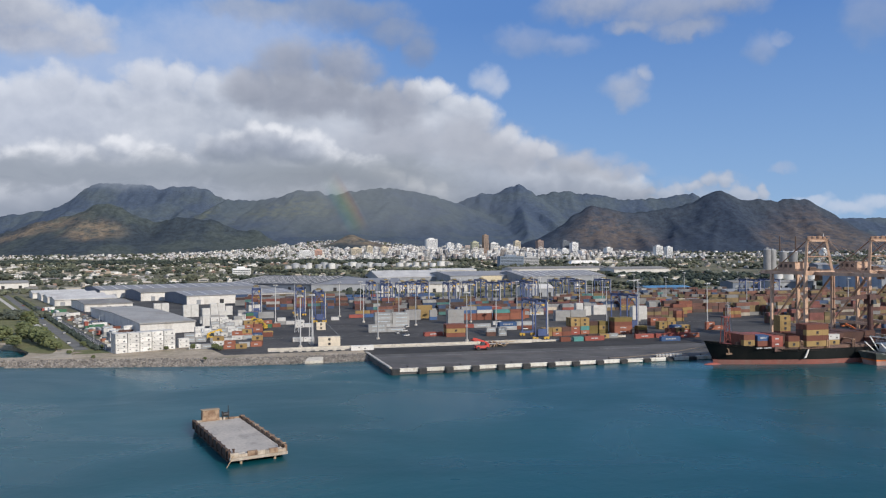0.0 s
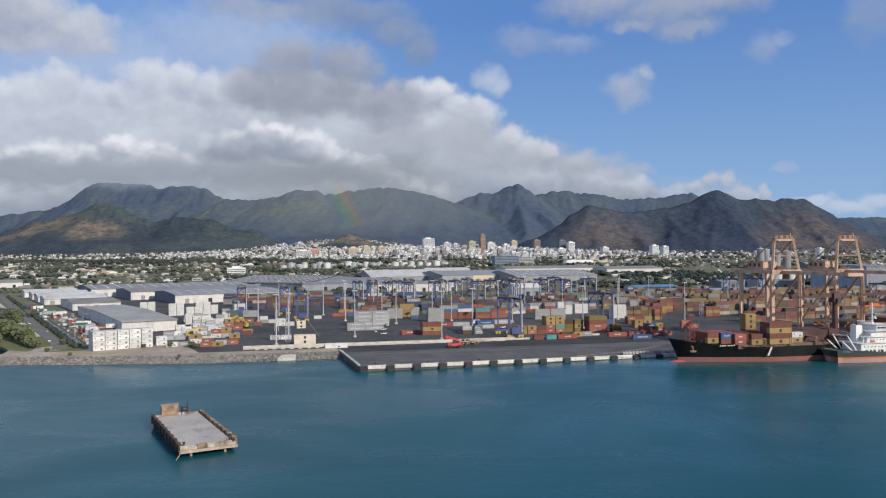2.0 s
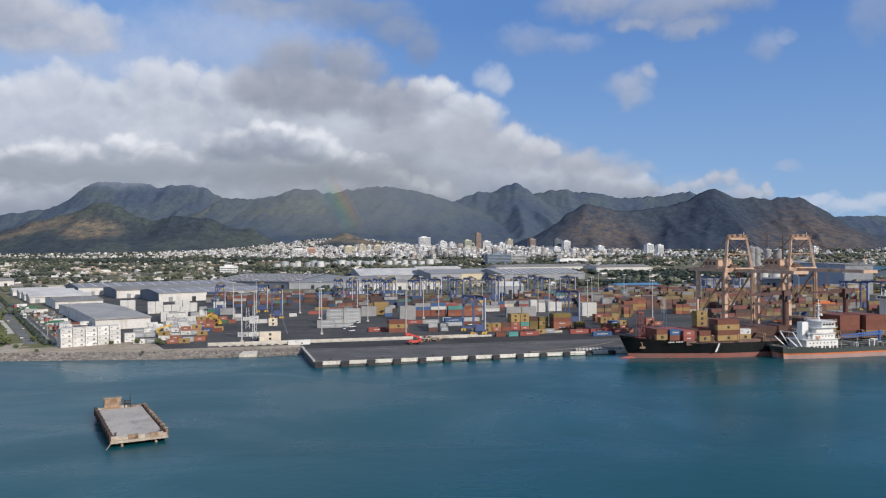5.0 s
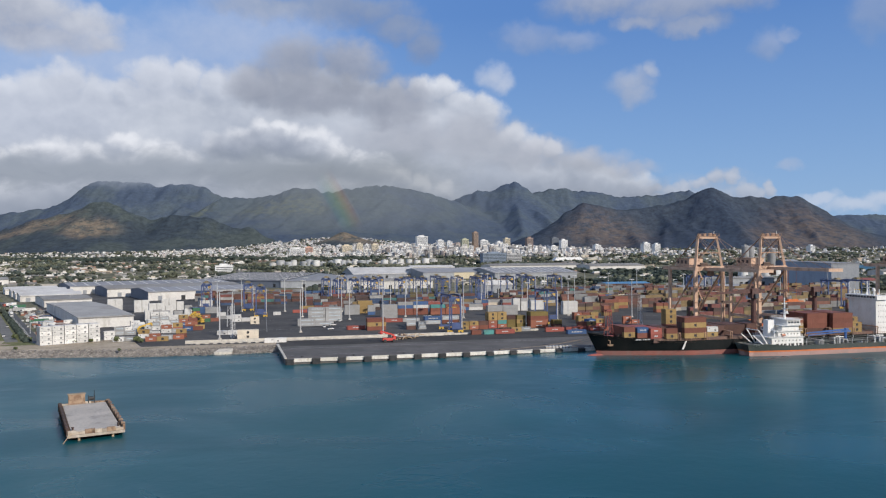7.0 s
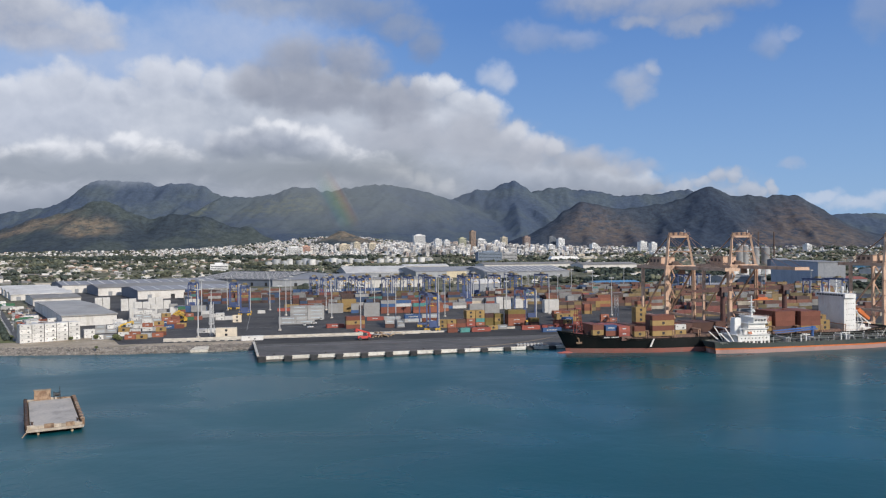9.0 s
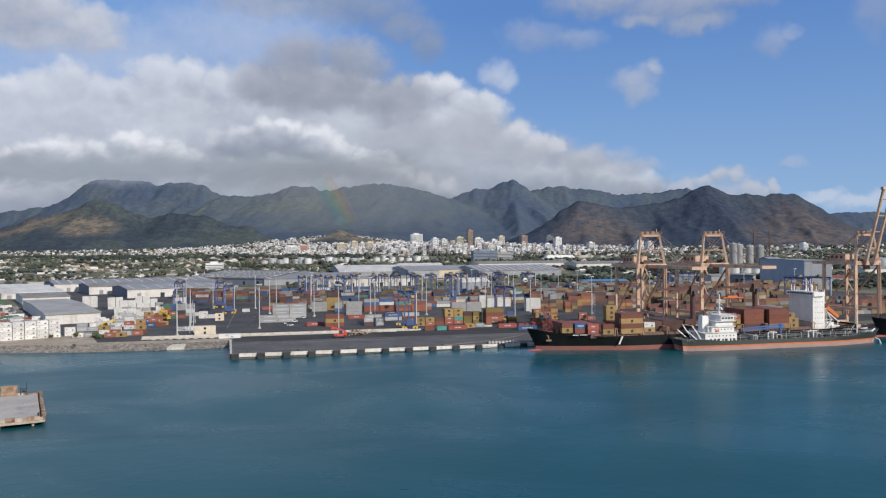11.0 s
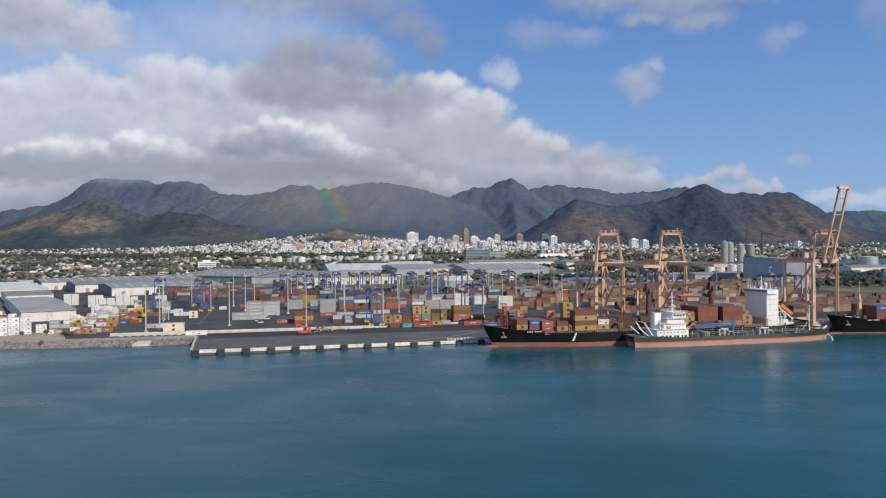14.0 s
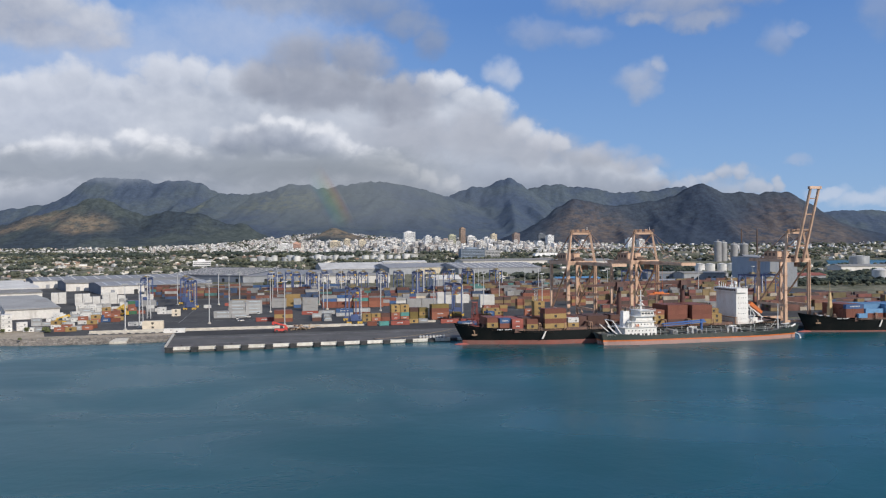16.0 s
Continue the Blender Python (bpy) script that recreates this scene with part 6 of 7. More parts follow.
# ---- warehouses ----
def warehouse(x, y, turn, length, depth, eave, rise, wall, roof, label, doors=4, ribs=0, side=None, name="warehouse", rib_mat=None):
    """Long shed: front along local x from its near corner, ridge along x, gables at the ends."""
    t = thing(name, pose(x, y, float(ground_z(x, y)), 0, 0, turn), label, "warehouse", "port warehouses")
    k = .35
    part("front_wall", Mesh().box(0, length, 0, k, -1, eave), wall, t)
    part("back_wall", Mesh().box(0, length, depth - k, depth, -1, eave), wall, t)
    for q in (0, length - k):
        gable = Mesh()
        gable.v = [(q, k, -1), (q + k, k, -1), (q + k, depth - k, -1), (q, depth - k, -1), (q, k, eave), (q + k, k, eave), (q + k, depth - k, eave), (q, depth - k, eave), (q, depth / 2, eave + rise * .96), (q + k, depth / 2, eave + rise * .96)]
        gable.f = [(0, 3, 7, 8, 4), (1, 5, 9, 6, 2), (0, 1, 2, 3), (0, 4, 5, 1), (2, 6, 7, 3), (4, 8, 9, 5), (8, 7, 6, 9)]
        part("gable_wall", gable, side or wall, t)
    for sgn in (0, 1):
        y0, y1 = (-.6, depth / 2) if sgn == 0 else (depth + .6, depth / 2)
        z0 = eave - .6 * rise / depth * 2
        slope = part("roof_slope", Mesh().quad_box([(-.6, y0, z0), (length + .6, y0, z0), (length + .6, y1, eave + rise), (-.6, y1, eave + rise), (-.6, y0, z0 + .3), (length + .6, y0, z0 + .3), (length + .6, y1, eave + rise + .3), (-.6, y1, eave + rise + .3)]), roof, t)
        for i in range(ribs):
            c = (i + .5) * length / ribs
            part("skylight", Mesh().quad_box([(c - .9, y0 + (y1 - y0) * .08, z0 + (eave + rise - z0) * .08 + .34), (c + .9, y0 + (y1 - y0) * .08, z0 + (eave + rise - z0) * .08 + .34), (c + .9, y0 + (y1 - y0) * .92, z0 + (eave + rise - z0) * .92 + .34), (c - .9, y0 + (y1 - y0) * .92, z0 + (eave + rise - z0) * .92 + .34),
                                              (c - .9, y0 + (y1 - y0) * .08, z0 + (eave + rise - z0) * .08 + .5), (c + .9, y0 + (y1 - y0) * .08, z0 + (eave + rise - z0) * .08 + .5), (c + .9, y0 + (y1 - y0) * .92, z0 + (eave + rise - z0) * .92 + .5), (c - .9, y0 + (y1 - y0) * .92, z0 + (eave + rise - z0) * .92 + .5)]), rib_mat or M_ROOF_W, slope)
    for i in range(doors):
        c = (i + .5) * length / doors
        part("door", Mesh().box(c - 2.2, c + 2.2, -.08, .06, -.02, min(5.0, eave * .62)), M_DARK if i % 3 else M_WALL_BLUE, t)
    part("gutter", Mesh().box(-.6, length + .6, -.95, -.62, eave - .45, eave - .15), roof, t)
    return t


WIDE = "long low warehouse with grey sheet roof"
warehouse(-197.5, 500, GRID_W, 35.5, 185, 7.4, 1.6, M_WALL_W, mat("weathered_pale_roof", (0.40, 0.385, 0.36), (0.33, 0.32, 0.30), 0.04, 0.85, stain=(0.24, 0.21, 0.18), stain_amount=0.5, stain_scale=0.05, bump=0.03), "long white-walled warehouse with a flat grey roof", 0, 0, M_WALL_W)
warehouse(-330, 706, GRID_W, 42, 80, 7.0, 1.8, M_WALL_W, M_ROOF_G, "white-fronted shed with grey sheet roof", 3)
for i, (x, y) in enumerate(((-400, 790), (-432, 838), (-464, 886), (-500, 935))):
    warehouse(x, y, GRID_W, 60, 40, 6.5, 2.4, M_WALL_W, M_ROOF_W, "low white shed with pale sheet roof", 4)
warehouse(-266, 796, GRID_W, 122, 90, 9.5, 2.6, M_WALL_W, M_ROOF_B, "large white-fronted warehouse with blue-grey roof", 5, 8, M_GABLE, rib_mat=M_STEEL_W)
warehouse(-342, 868, GRID_W, 160, 84, 9.5, 2.6, M_WALL_W, M_ROOF_G, "large warehouse with pale front and blue-grey gable", 6, 0, M_GABLE)
warehouse(-416, 930, GRID_W, 200, 110, 10.0, 3.0, M_WALL_W, M_ROOF_B, "large warehouse with ribbed blue-grey roof", 6, 14, M_GABLE, rib_mat=M_ROOF_W)
warehouse(-700, 1150, GRID_W, 70, 60, 9.0, 3.0, M_WALL_W, M_ROOF_G, "grey-roofed shed beside the road", 3)
warehouse(-318, 1120, -24, 150, 190, 9.0, 9.0, M_GABLE, M_SLATE, "huge blue-grey warehouse with white-ribbed roof", 6, 16, M_GABLE)
warehouse(-182, 1058, 12, 130, 150, 9.5, 5.5, M_WALL_BLUE, M_ROOF_B, "wide blue-grey warehouse with pale eaves", 6, 0)
warehouse(-82, 1008, 13.6, 118, 40, 11.0, 2.5, M_WALL_W, M_ROOF_G, "long white warehouse with open dark bays", 9, 0)
warehouse(-110, 1300, 16, 118, 130, 8.0, 10.0, M_WALL_BLUE, M_ROOF_W, "broad warehouse with white roof", 5)
cream_shed = warehouse(12, 1262, 20, 150, 130, 11.5, 6.0, M_WALL_BLUE, M_ROOF_B, "blue-grey warehouse with cream doorway panel", 0)
warehouse(130, 1236, 20, 152, 130, 11.0, 7.5, M_WALL_BLUE, M_ROOF_B, "wide warehouse with white-ribbed grey roof", 5, 12, rib_mat=M_ROOF_W)
warehouse(98, 902, 20, 36, 26, 10.0, 4.5, M_WALL_BLUE, M_ROOF_W, "small white gabled shed", 3, 0, M_WALL_W)
warehouse(262, 985, 14, 62, 30, 6.0, 2.0, M_WALL_W, mat("bright_blue_roof", (0.10, 0.26, 0.44), None, .1, .6), "low shed with bright blue roof", 5)
warehouse(205, 870, 14, 46, 14, 5.5, 1.5, M_WALL_W, M_ROOF_W, "low white office block with many windows", 9)
warehouse(330, 890, 14, 90, 22, 6.0, 2.0, M_WALL_W, M_ROOF_B, "low white shed with blue-grey roof", 7)
warehouse(497, 870, -4, 31, 158, 33.5, .6, M_WALL_BLUE, M_ROOF_B, "tall bulk store with slate-blue sides and pale end wall", 0, 0, mat("mid_blue_cladding", (0.33, 0.385, 0.46), (0.29, 0.34, 0.41), 0.06, 0.8, stain=(0.22, 0.24, 0.27), stain_amount=0.4))
warehouse(620, 1270, 10, 24, 30, 26.0, 3.0, M_GABLE, M_ROOF_B, "tall narrow slate-blue store building", 0)
warehouse(400, 1060, 14, 50, 30, 9.0, 2.0, M_GABLE, M_ROOF_G, "pale grey shed behind the container yard", 4)
warehouse(446, 1040, 14, 70, 30, 10.0, 2.0, M_WALL_BLUE, M_ROOF_G, "pale grey shed behind the container yard", 8)
warehouse(560, 1000, 8, 70, 30, 8.0, 2.5, M_WALL_BLUE, mat("red_roof", (0.30, 0.09, 0.06), None, .1, .7), "shed with dull red roof", 4)
warehouse(140, 1560, 16, 210, 60, 10.0, 4, M_WALL_W, M_ROOF_G, "far grey-roofed shed among trees", 6)
warehouse(-20, 1500, 16, 90, 50, 11.0, 3, M_WALL_W, M_ROOF_W, "far white shed among trees", 4)
warehouse(330, 1480, 16, 120, 60, 12.0, 4, M_WALL_W, M_ROOF_G, "far grey shed among trees", 4)
warehouse(760, 1230, 6, 120, 40, 10.0, 3, M_WALL_W, M_ROOF_G, "far grey shed near the lagoon", 4)
part("cream_panel", Mesh().box(55, 92, -.3, -.05, 0, 10.8), mat("cream_cladding", (0.62, 0.54, 0.38)), cream_shed, "cream doorway panel")


# ---- roads and verge on the western side ----
def strip(name, a, b, width, z, material, label):
    d = Vector((b[0] - a[0], b[1] - a[1])).normalized()
    n = Vector((-d.y, d.x)) * width / 2
    structure(name, Mesh().quad_box([(a[0] + n.x, a[1] + n.y, z - .6), (a[0] - n.x, a[1] - n.y, z - .6), (b[0] - n.x, b[1] - n.y, z - .6), (b[0] + n.x, b[1] + n.y, z - .6),
                               (a[0] + n.x, a[1] + n.y, z), (a[0] - n.x, a[1] - n.y, z), (b[0] - n.x, b[1] - n.y, z), (b[0] + n.x, b[1] + n.y, z)]), material, label, "road")


M_GRASS = mat("rough_grass", (0.14, 0.15, 0.065), (0.19, 0.18, 0.09), 0.06, 0.95, fine=.3, stain=(0.22, 0.175, 0.11), stain_amount=.6, stain_scale=.05, spec=.15)
structure("grass_verge", Mesh().slab([(-330, 480), (-262, 460), (-222, 412), (-200, 402), (-178, 410), (-600, 1080), (-760, 1060)], 2.6, GROUND + .03), M_GRASS, "rough grass beside the coast road", "grass")
strip("road", (-199, 423), (-640, 1110), 6.5, GROUND + .10, mat("sun_bleached_asphalt", (0.21, 0.205, 0.19), (0.16, 0.155, 0.145), 0.06, 0.95, fine=0.2, stain=(0.11, 0.105, 0.095), stain_amount=0.6, stain_scale=0.08, spec=0.2), "sun-bleached grey coast road")
strip("footpath", (-244, 482), (-560, 965), 4.0, GROUND + .08, M_WHITE_CONC, "pale concrete path along the road")
strip("service_road", (-182, 420), (-420, 790), 5, GROUND + .07, M_ROAD, "narrow service road inside the fence")
structure("warehouse_yard", Mesh().slab([(-184, 436), (-150, 440), (-100, 430), (-60, 500), (-150, 900), (-330, 900), (-500, 1000)], 2.6, GROUND + .01), M_YARD, "worn asphalt around the warehouses", "yard")
strip("dirt_track", (-206, 390), (-196, 414), 5, GROUND + .09, mat("bare_soil", (0.33, 0.26, 0.19), (0.26, 0.2, 0.14), .2, .95), "bare soil track near the shore")


def make_fence():
    fence = thing("fence", pose(-184, 418, GROUND, 0, 0, 122.7), "wire mesh fence with thin posts along the road", "fence")
    for i in range(44):
        part("post", Mesh().tube((i * 6, 0, 0), (i * 6, 0, 2.4), .07, n=5), M_STEEL_W, fence)
    for z in (.6, 1.4, 2.3):
        part("rail", Mesh().box(0, 258, -.03, .03, z, z + .07), M_STEEL_W, fence)


make_fence()


def make_hedge():
    """Clipped dark hedge between the road and the fence."""
    rng = random.Random(19)
    shape_v, shape_f = lump(5, 1, .45)
    d = Vector((math.cos(radians(122.7)), math.sin(radians(122.7))))
    side = Vector((-d.y, d.x))
    rows = []
    for _ in range(1900):
        t, off = rng.uniform(4, 640), rng.uniform(1.2, 4.6)
        if noise.noise(Vector((t / 24, off / 9, 3.0))) < -.28:
            continue
        p = Vector((-184, 418)) + d * t + side * off
        q = rng.uniform(.55, 1.15)
        rows.append((p.x, p.y, GROUND + q * rng.uniform(.3, 1.5), q, q, q * .9, rng.uniform(0, 6.3)))
    v, f = blobs(shape_v, shape_f, rows)
    stuff("hedge", v, f, M_LEAF_D, "dark green hedge along the coast road fence", "hedge")


make_hedge()
for i in range(7):
    x, y = -214 - 48 * i * .54, 470 + 78 * i * .84
    lamp = thing("street_lamp", pose(x, y, GROUND, 0, 0, 30), "slender grey street lamp beside the coast road", "street lamp", "coast road lamps")
    part("pole", Mesh().tube((0, 0, 0), (0, 0, 10), .16, .09, 6), M_STEEL_W, lamp)
    part("arm", Mesh().tube((0, 0, 9.8), (1.9, 0, 10.4), .08, n=5), M_STEEL_W, lamp)
    part("lamp_head", Mesh().box(1.6, 2.6, -.18, .18, 10.3, 10.5), M_STEEL_W, lamp)


def truck(m, key, label):
    t = thing("truck", m, label, "truck", "parked trucks")
    part("cab", Mesh().taper(0, 2.2, -1.2, 1.2, .8, 3.3, .15, .08), BOX_PAINT[key], t)
    part("windscreen", Mesh().box(-.04, .06, -1.0, 1.0, 1.9, 2.9), M_GLASS, t)
    part("trailer", Mesh().box(2.6, 12.5, -1.25, 1.25, 1.2, 3.9 if key in "wgdr" else 1.6), BOX_PAINT["w" if key == "r" else key], t)
    for x in (1.0, 4.2, 9.8, 11.2):
        part("axle", Mesh().tube((x, -1.25, .5), (x, 1.25, .5), .5, n=8), M_BLACK, t)


rng = random.Random(11)
for i in range(16):
    a = i / 16
    key = "wwrgdwruwbwgwdwr"[i]
    truck(pose(-196 - 190 * a + rng.uniform(-7, 9), 462 + 275 * a + rng.uniform(-8, 8), GROUND + .02, 0, 0, rng.choice((33, 123, 125, 30, 60))), key, f"{PAINT[key][0]} lorry parked by the warehouse")


def car(m, paint, label):
    t = thing("car", m, label, "car", "cars on the coast road")
    part("body", Mesh().taper(-2.1, 2.1, -.85, .85, .3, .9, .1, .05), paint, t)
    part("cabin", Mesh().taper(-1.3, 1.0, -.78, .78, .9, 1.45, .4, .1), M_GLASS, t)
    for x in (-1.3, 1.3):
        part("axle", Mesh().tube((x, -.85, .32), (x, .85, .32), .32, n=8), M_BLACK, t)


for i, (s, side, key) in enumerate(((.06, -2.5, "w"), (.14, 2.5, "g"), (.23, -2.5, "w"), (.31, 2.5, "u"), (.42, -2.5, "w"), (.55, 2.5, "r"))):
    x, y = -192 - 448 * s + side * .84, 412 + 698 * s + side * .54
    car(pose(x, y, GROUND + .11, 0, 0, 122.7), BOX_PAINT[key], f"{PAINT[key][0]} car on the coast road")


for u, v, turn in ((37, 160, 10), (30, 149, 95), (33, 133, 20), (44, 190, 100), (118, 150, 15)):
    car(port_pose(u, v, GROUND + .03, turn), BOX_PAINT["w"], "white pickup parked on the container yard")


# ---- trees and scrub ----
LUMPS = [lump(s, 1, .45) for s in (2, 3, 4)]


def tree(x, y, size, seed, label):
    rng = random.Random(seed)
    t = thing("tree", pose(x, y, GROUND), label, "tree", "shore trees")
    trunk = Mesh().tube((0, 0, -.2), (.2, 0, size * .45), size * .06, size * .035, 7)
    for k in range(4):
        a = k * 1.6 + seed
        trunk.tube((.15, 0, size * .35), (size * .35 * math.cos(a), size * .35 * math.sin(a), size * .7), size * .03, size * .012, 5)
    part("trunk", trunk, M_BARK, t)
    rows = []
    for _ in range(150):
        a, r, h = rng.uniform(0, 6.28), size * .62 * math.sqrt(rng.random()), rng.uniform(.3, 1.0)
        r *= math.sin(min(1, h * .9 + .15) * 2.6) ** .6
        s = size * rng.uniform(.09, .19)
        rows.append((r * math.cos(a), r * math.sin(a), size * h, s, s, s * .7, a))
    v, f = blobs(*LUMPS[seed % 3], rows)
    me = bpy.data.meshes.new("crown")
    me.from_pydata(v, [], f)
    me.materials.append(M_SHRUB)
    part("crown", me, None, t)


for i, (x, y, s) in enumerate(((-232, 446, 8), (-240, 456, 9), (-226, 438, 6.5), (-250, 466, 9), (-219, 428, 6), (-262, 480, 8), (-212, 420, 5), (-276, 505, 8), (-300, 560, 7), (-246, 440, 6), (-270, 470, 8.5), (-325, 600, 8))):
    tree(x, y, s * 1.0, i, "dense green shore tree on rough grass" if s > 7 else "low green shrub on rough grass")


def woods(label, count, area, seed, size=(2.5, 6.0), gaps=.5, leaf=M_LEAF):
    """Far trees: many leafy clumps over the plain. area: x0, x1, y0, y1."""
    rng = random.Random(seed)
    rows = []
    while len(rows) < count:
        x, y = rng.uniform(area[0], area[1]), rng.uniform(area[2], area[3])
        if abs(x - 50) > .64 * y + 60 or noise.noise(Vector((x / 170, y / 110, seed))) < gaps * rng.random() - .15:
            continue
        if any(abs(x - bx) < bw and abs(y - by) < bd for bx, by, bw, bd in KEEP_CLEAR):
            continue
        s = rng.uniform(*size)
        z = float(ground_z(x, y))
        for _ in range(3):
            q = s * rng.uniform(.55, .95)
            rows.append((x + rng.uniform(-s, s), y + rng.uniform(-s, s), z + s * rng.uniform(.4, 1.1), q, q, q * .8, rng.uniform(0, 6.3)))
    v, f = blobs(*LUMPS[seed % 3], rows)
    stuff("woods", v, f, leaf, label, "trees")


KEEP_CLEAR = [(-320, 840, 170, 150), (-240, 1190, 110, 110), (-60, 1080, 140, 90), (-20, 1370, 110, 80), (120, 1330, 190, 110), (330, 1000, 110, 60), (620, 1290, 60, 50), (960, 1600, 380, 130), (520, 1050, 120, 60), (-190, 850, 130, 120), (-460, 930, 110, 110)]
woods("dark trees and scrub on the plain behind the port", 5600, (-1400, 1500, 960, 1900), 21, (2.0, 6.5), .9)
woods("trees between the houses of the town", 9500, (-2000, 2100, 1800, 3250), 22, (3, 6.5), .45)
woods("dark tree belt before the hill town", 2600, (-1500, -120, 2130, 2330), 27, (3.5, 7.0), .1, M_LEAF_D)
woods("dark tree belt before the tank farm", 700, (-420, 300, 1660, 1730), 28, (2.2, 4.5), .1, M_LEAF_D)
woods("dense trees behind the quay cranes", 3600, (260, 1250, 900, 1500), 25, (2.2, 5.5), .1, M_LEAF_D)
woods("trees along the container yard and warehouses", 900, (-700, 900, 860, 1100), 23, (2, 4.5), .4)
woods("bushes beside the sheds and road", 500, (-640, -330, 620, 1000), 24, (1.5, 3.5), .3)


# ---- tanks and silos ----
def tank(x, y, r, h, material, label, dome=1.2):
    t = thing("storage_tank", pose(x, y, float(ground_z(x, y))), label, "storage tank", "storage tanks")
    part("shell", Mesh().tube((0, 0, -1), (0, 0, h), r, r, 28), material, t, "", False)
    part("roof", Mesh().tube((0, 0, h), (0, 0, h + dome), r * 1.01, r * .1, 28), M_ROOF_W, t)
    part("rim", Mesh().tube((0, 0, h - .35), (0, 0, h + .05), r * 1.02, r * 1.02, 28), M_STEEL_W, t)
    part("stair", Mesh().beam((-r - .4, -r * .3, 0), (r * .2, -r - .5, h), .8, .3), M_STEEL_W, t)


M_TANK = mat("white_tank_paint", (0.66, 0.66, 0.64), (0.55, 0.55, 0.53), .1, .55, stain=(.35, .25, .18), stain_amount=.35, vary=.15)
M_TANK_S = mat("silver_tank_paint", (0.46, 0.47, 0.48), (0.38, 0.39, 0.4), .1, .4, metal=.35, vary=.15)
rng = random.Random(4)
for i in range(15):
    tank(-365 + i * 15.5 + rng.uniform(-3, 3), 1830 + i * 7 + rng.uniform(-18, 18), rng.uniform(6, 11), rng.uniform(8, 15), M_TANK_S if i % 3 else M_TANK, "cylindrical fuel tank among trees")
for i in range(7):
    tank(-110 + i * 21, 1960 + rng.uniform(-20, 20), rng.uniform(7, 10), rng.uniform(8, 12), M_TANK, "pale cylindrical fuel tank among trees")
for i in range(4):
    tank(506 + i * 17, 1160 + 3 * (i % 2), 7.4, 18.5, M_TANK, "white upright storage tank behind the container yard", 1.6)
tank(866, 1378, 17, 22, M_TANK_S, "large grey storage tank by the lagoon")
tank(690, 985, 11, 15, M_TANK, "white domed storage tank", 3)
tank(714, 992, 12, 16, M_TANK, "white domed storage tank", 3)
M_SILO = mat("silo_concrete", (0.29, 0.29, 0.29), (0.23, 0.23, 0.235), .1, .8, vary=.1)
for x, y, r, h in ((714, 1690, 8, 44), (730, 1700, 8, 42), (754, 1700, 8, 38), (776, 1700, 9, 38)):
    s = thing("silo", pose(x, y, float(ground_z(x, y))), "tall grey concrete grain silo", "silo", "grain silos")
    part("shell", Mesh().tube((0, 0, -1), (0, 0, h), r, r, 24), M_SILO, s)
    part("cap", Mesh().tube((0, 0, h), (0, 0, h + 1.5), r * 1.03, r * .8, 24), M_STEEL_W, s)
    part("headhouse", Mesh().box(-2, 2, -2, 2, h + 1.4, h + 5), M_SILO, s)
structure("lagoon", Mesh().quad_box(
    [(850, 1455, 9), (1700, 1455, 9), (1900, 1700, 14), (960, 1700, 14), (850, 1455, float(ground_z(0, 1455)) + .5), (1700, 1455, float(ground_z(0, 1455)) + .5), (1900, 1700, float(ground_z(0, 1700)) + .5), (960, 1700, float(ground_z(0, 1700)) + .5)]), M_WATER, "strip of lagoon water behind the port", "water")


# ---- the town ----
M_TOWN = mat_islands("town_walls", [(.38, .37, .36), (.28, .27, .26), (.54, .53, .51), (.70, .69, .67), (.61, .58, .54), (.76, .75, .74), (.45, .43, .41), (.66, .65, .63), (.50, .41, .36), (.74, .73, .71), (.40, .40, .41), (.64, .60, .55), (.58, .59, .60), (.28, .25, .23), (.20, .20, .21), (.70, .69, .68)], .8, .18)


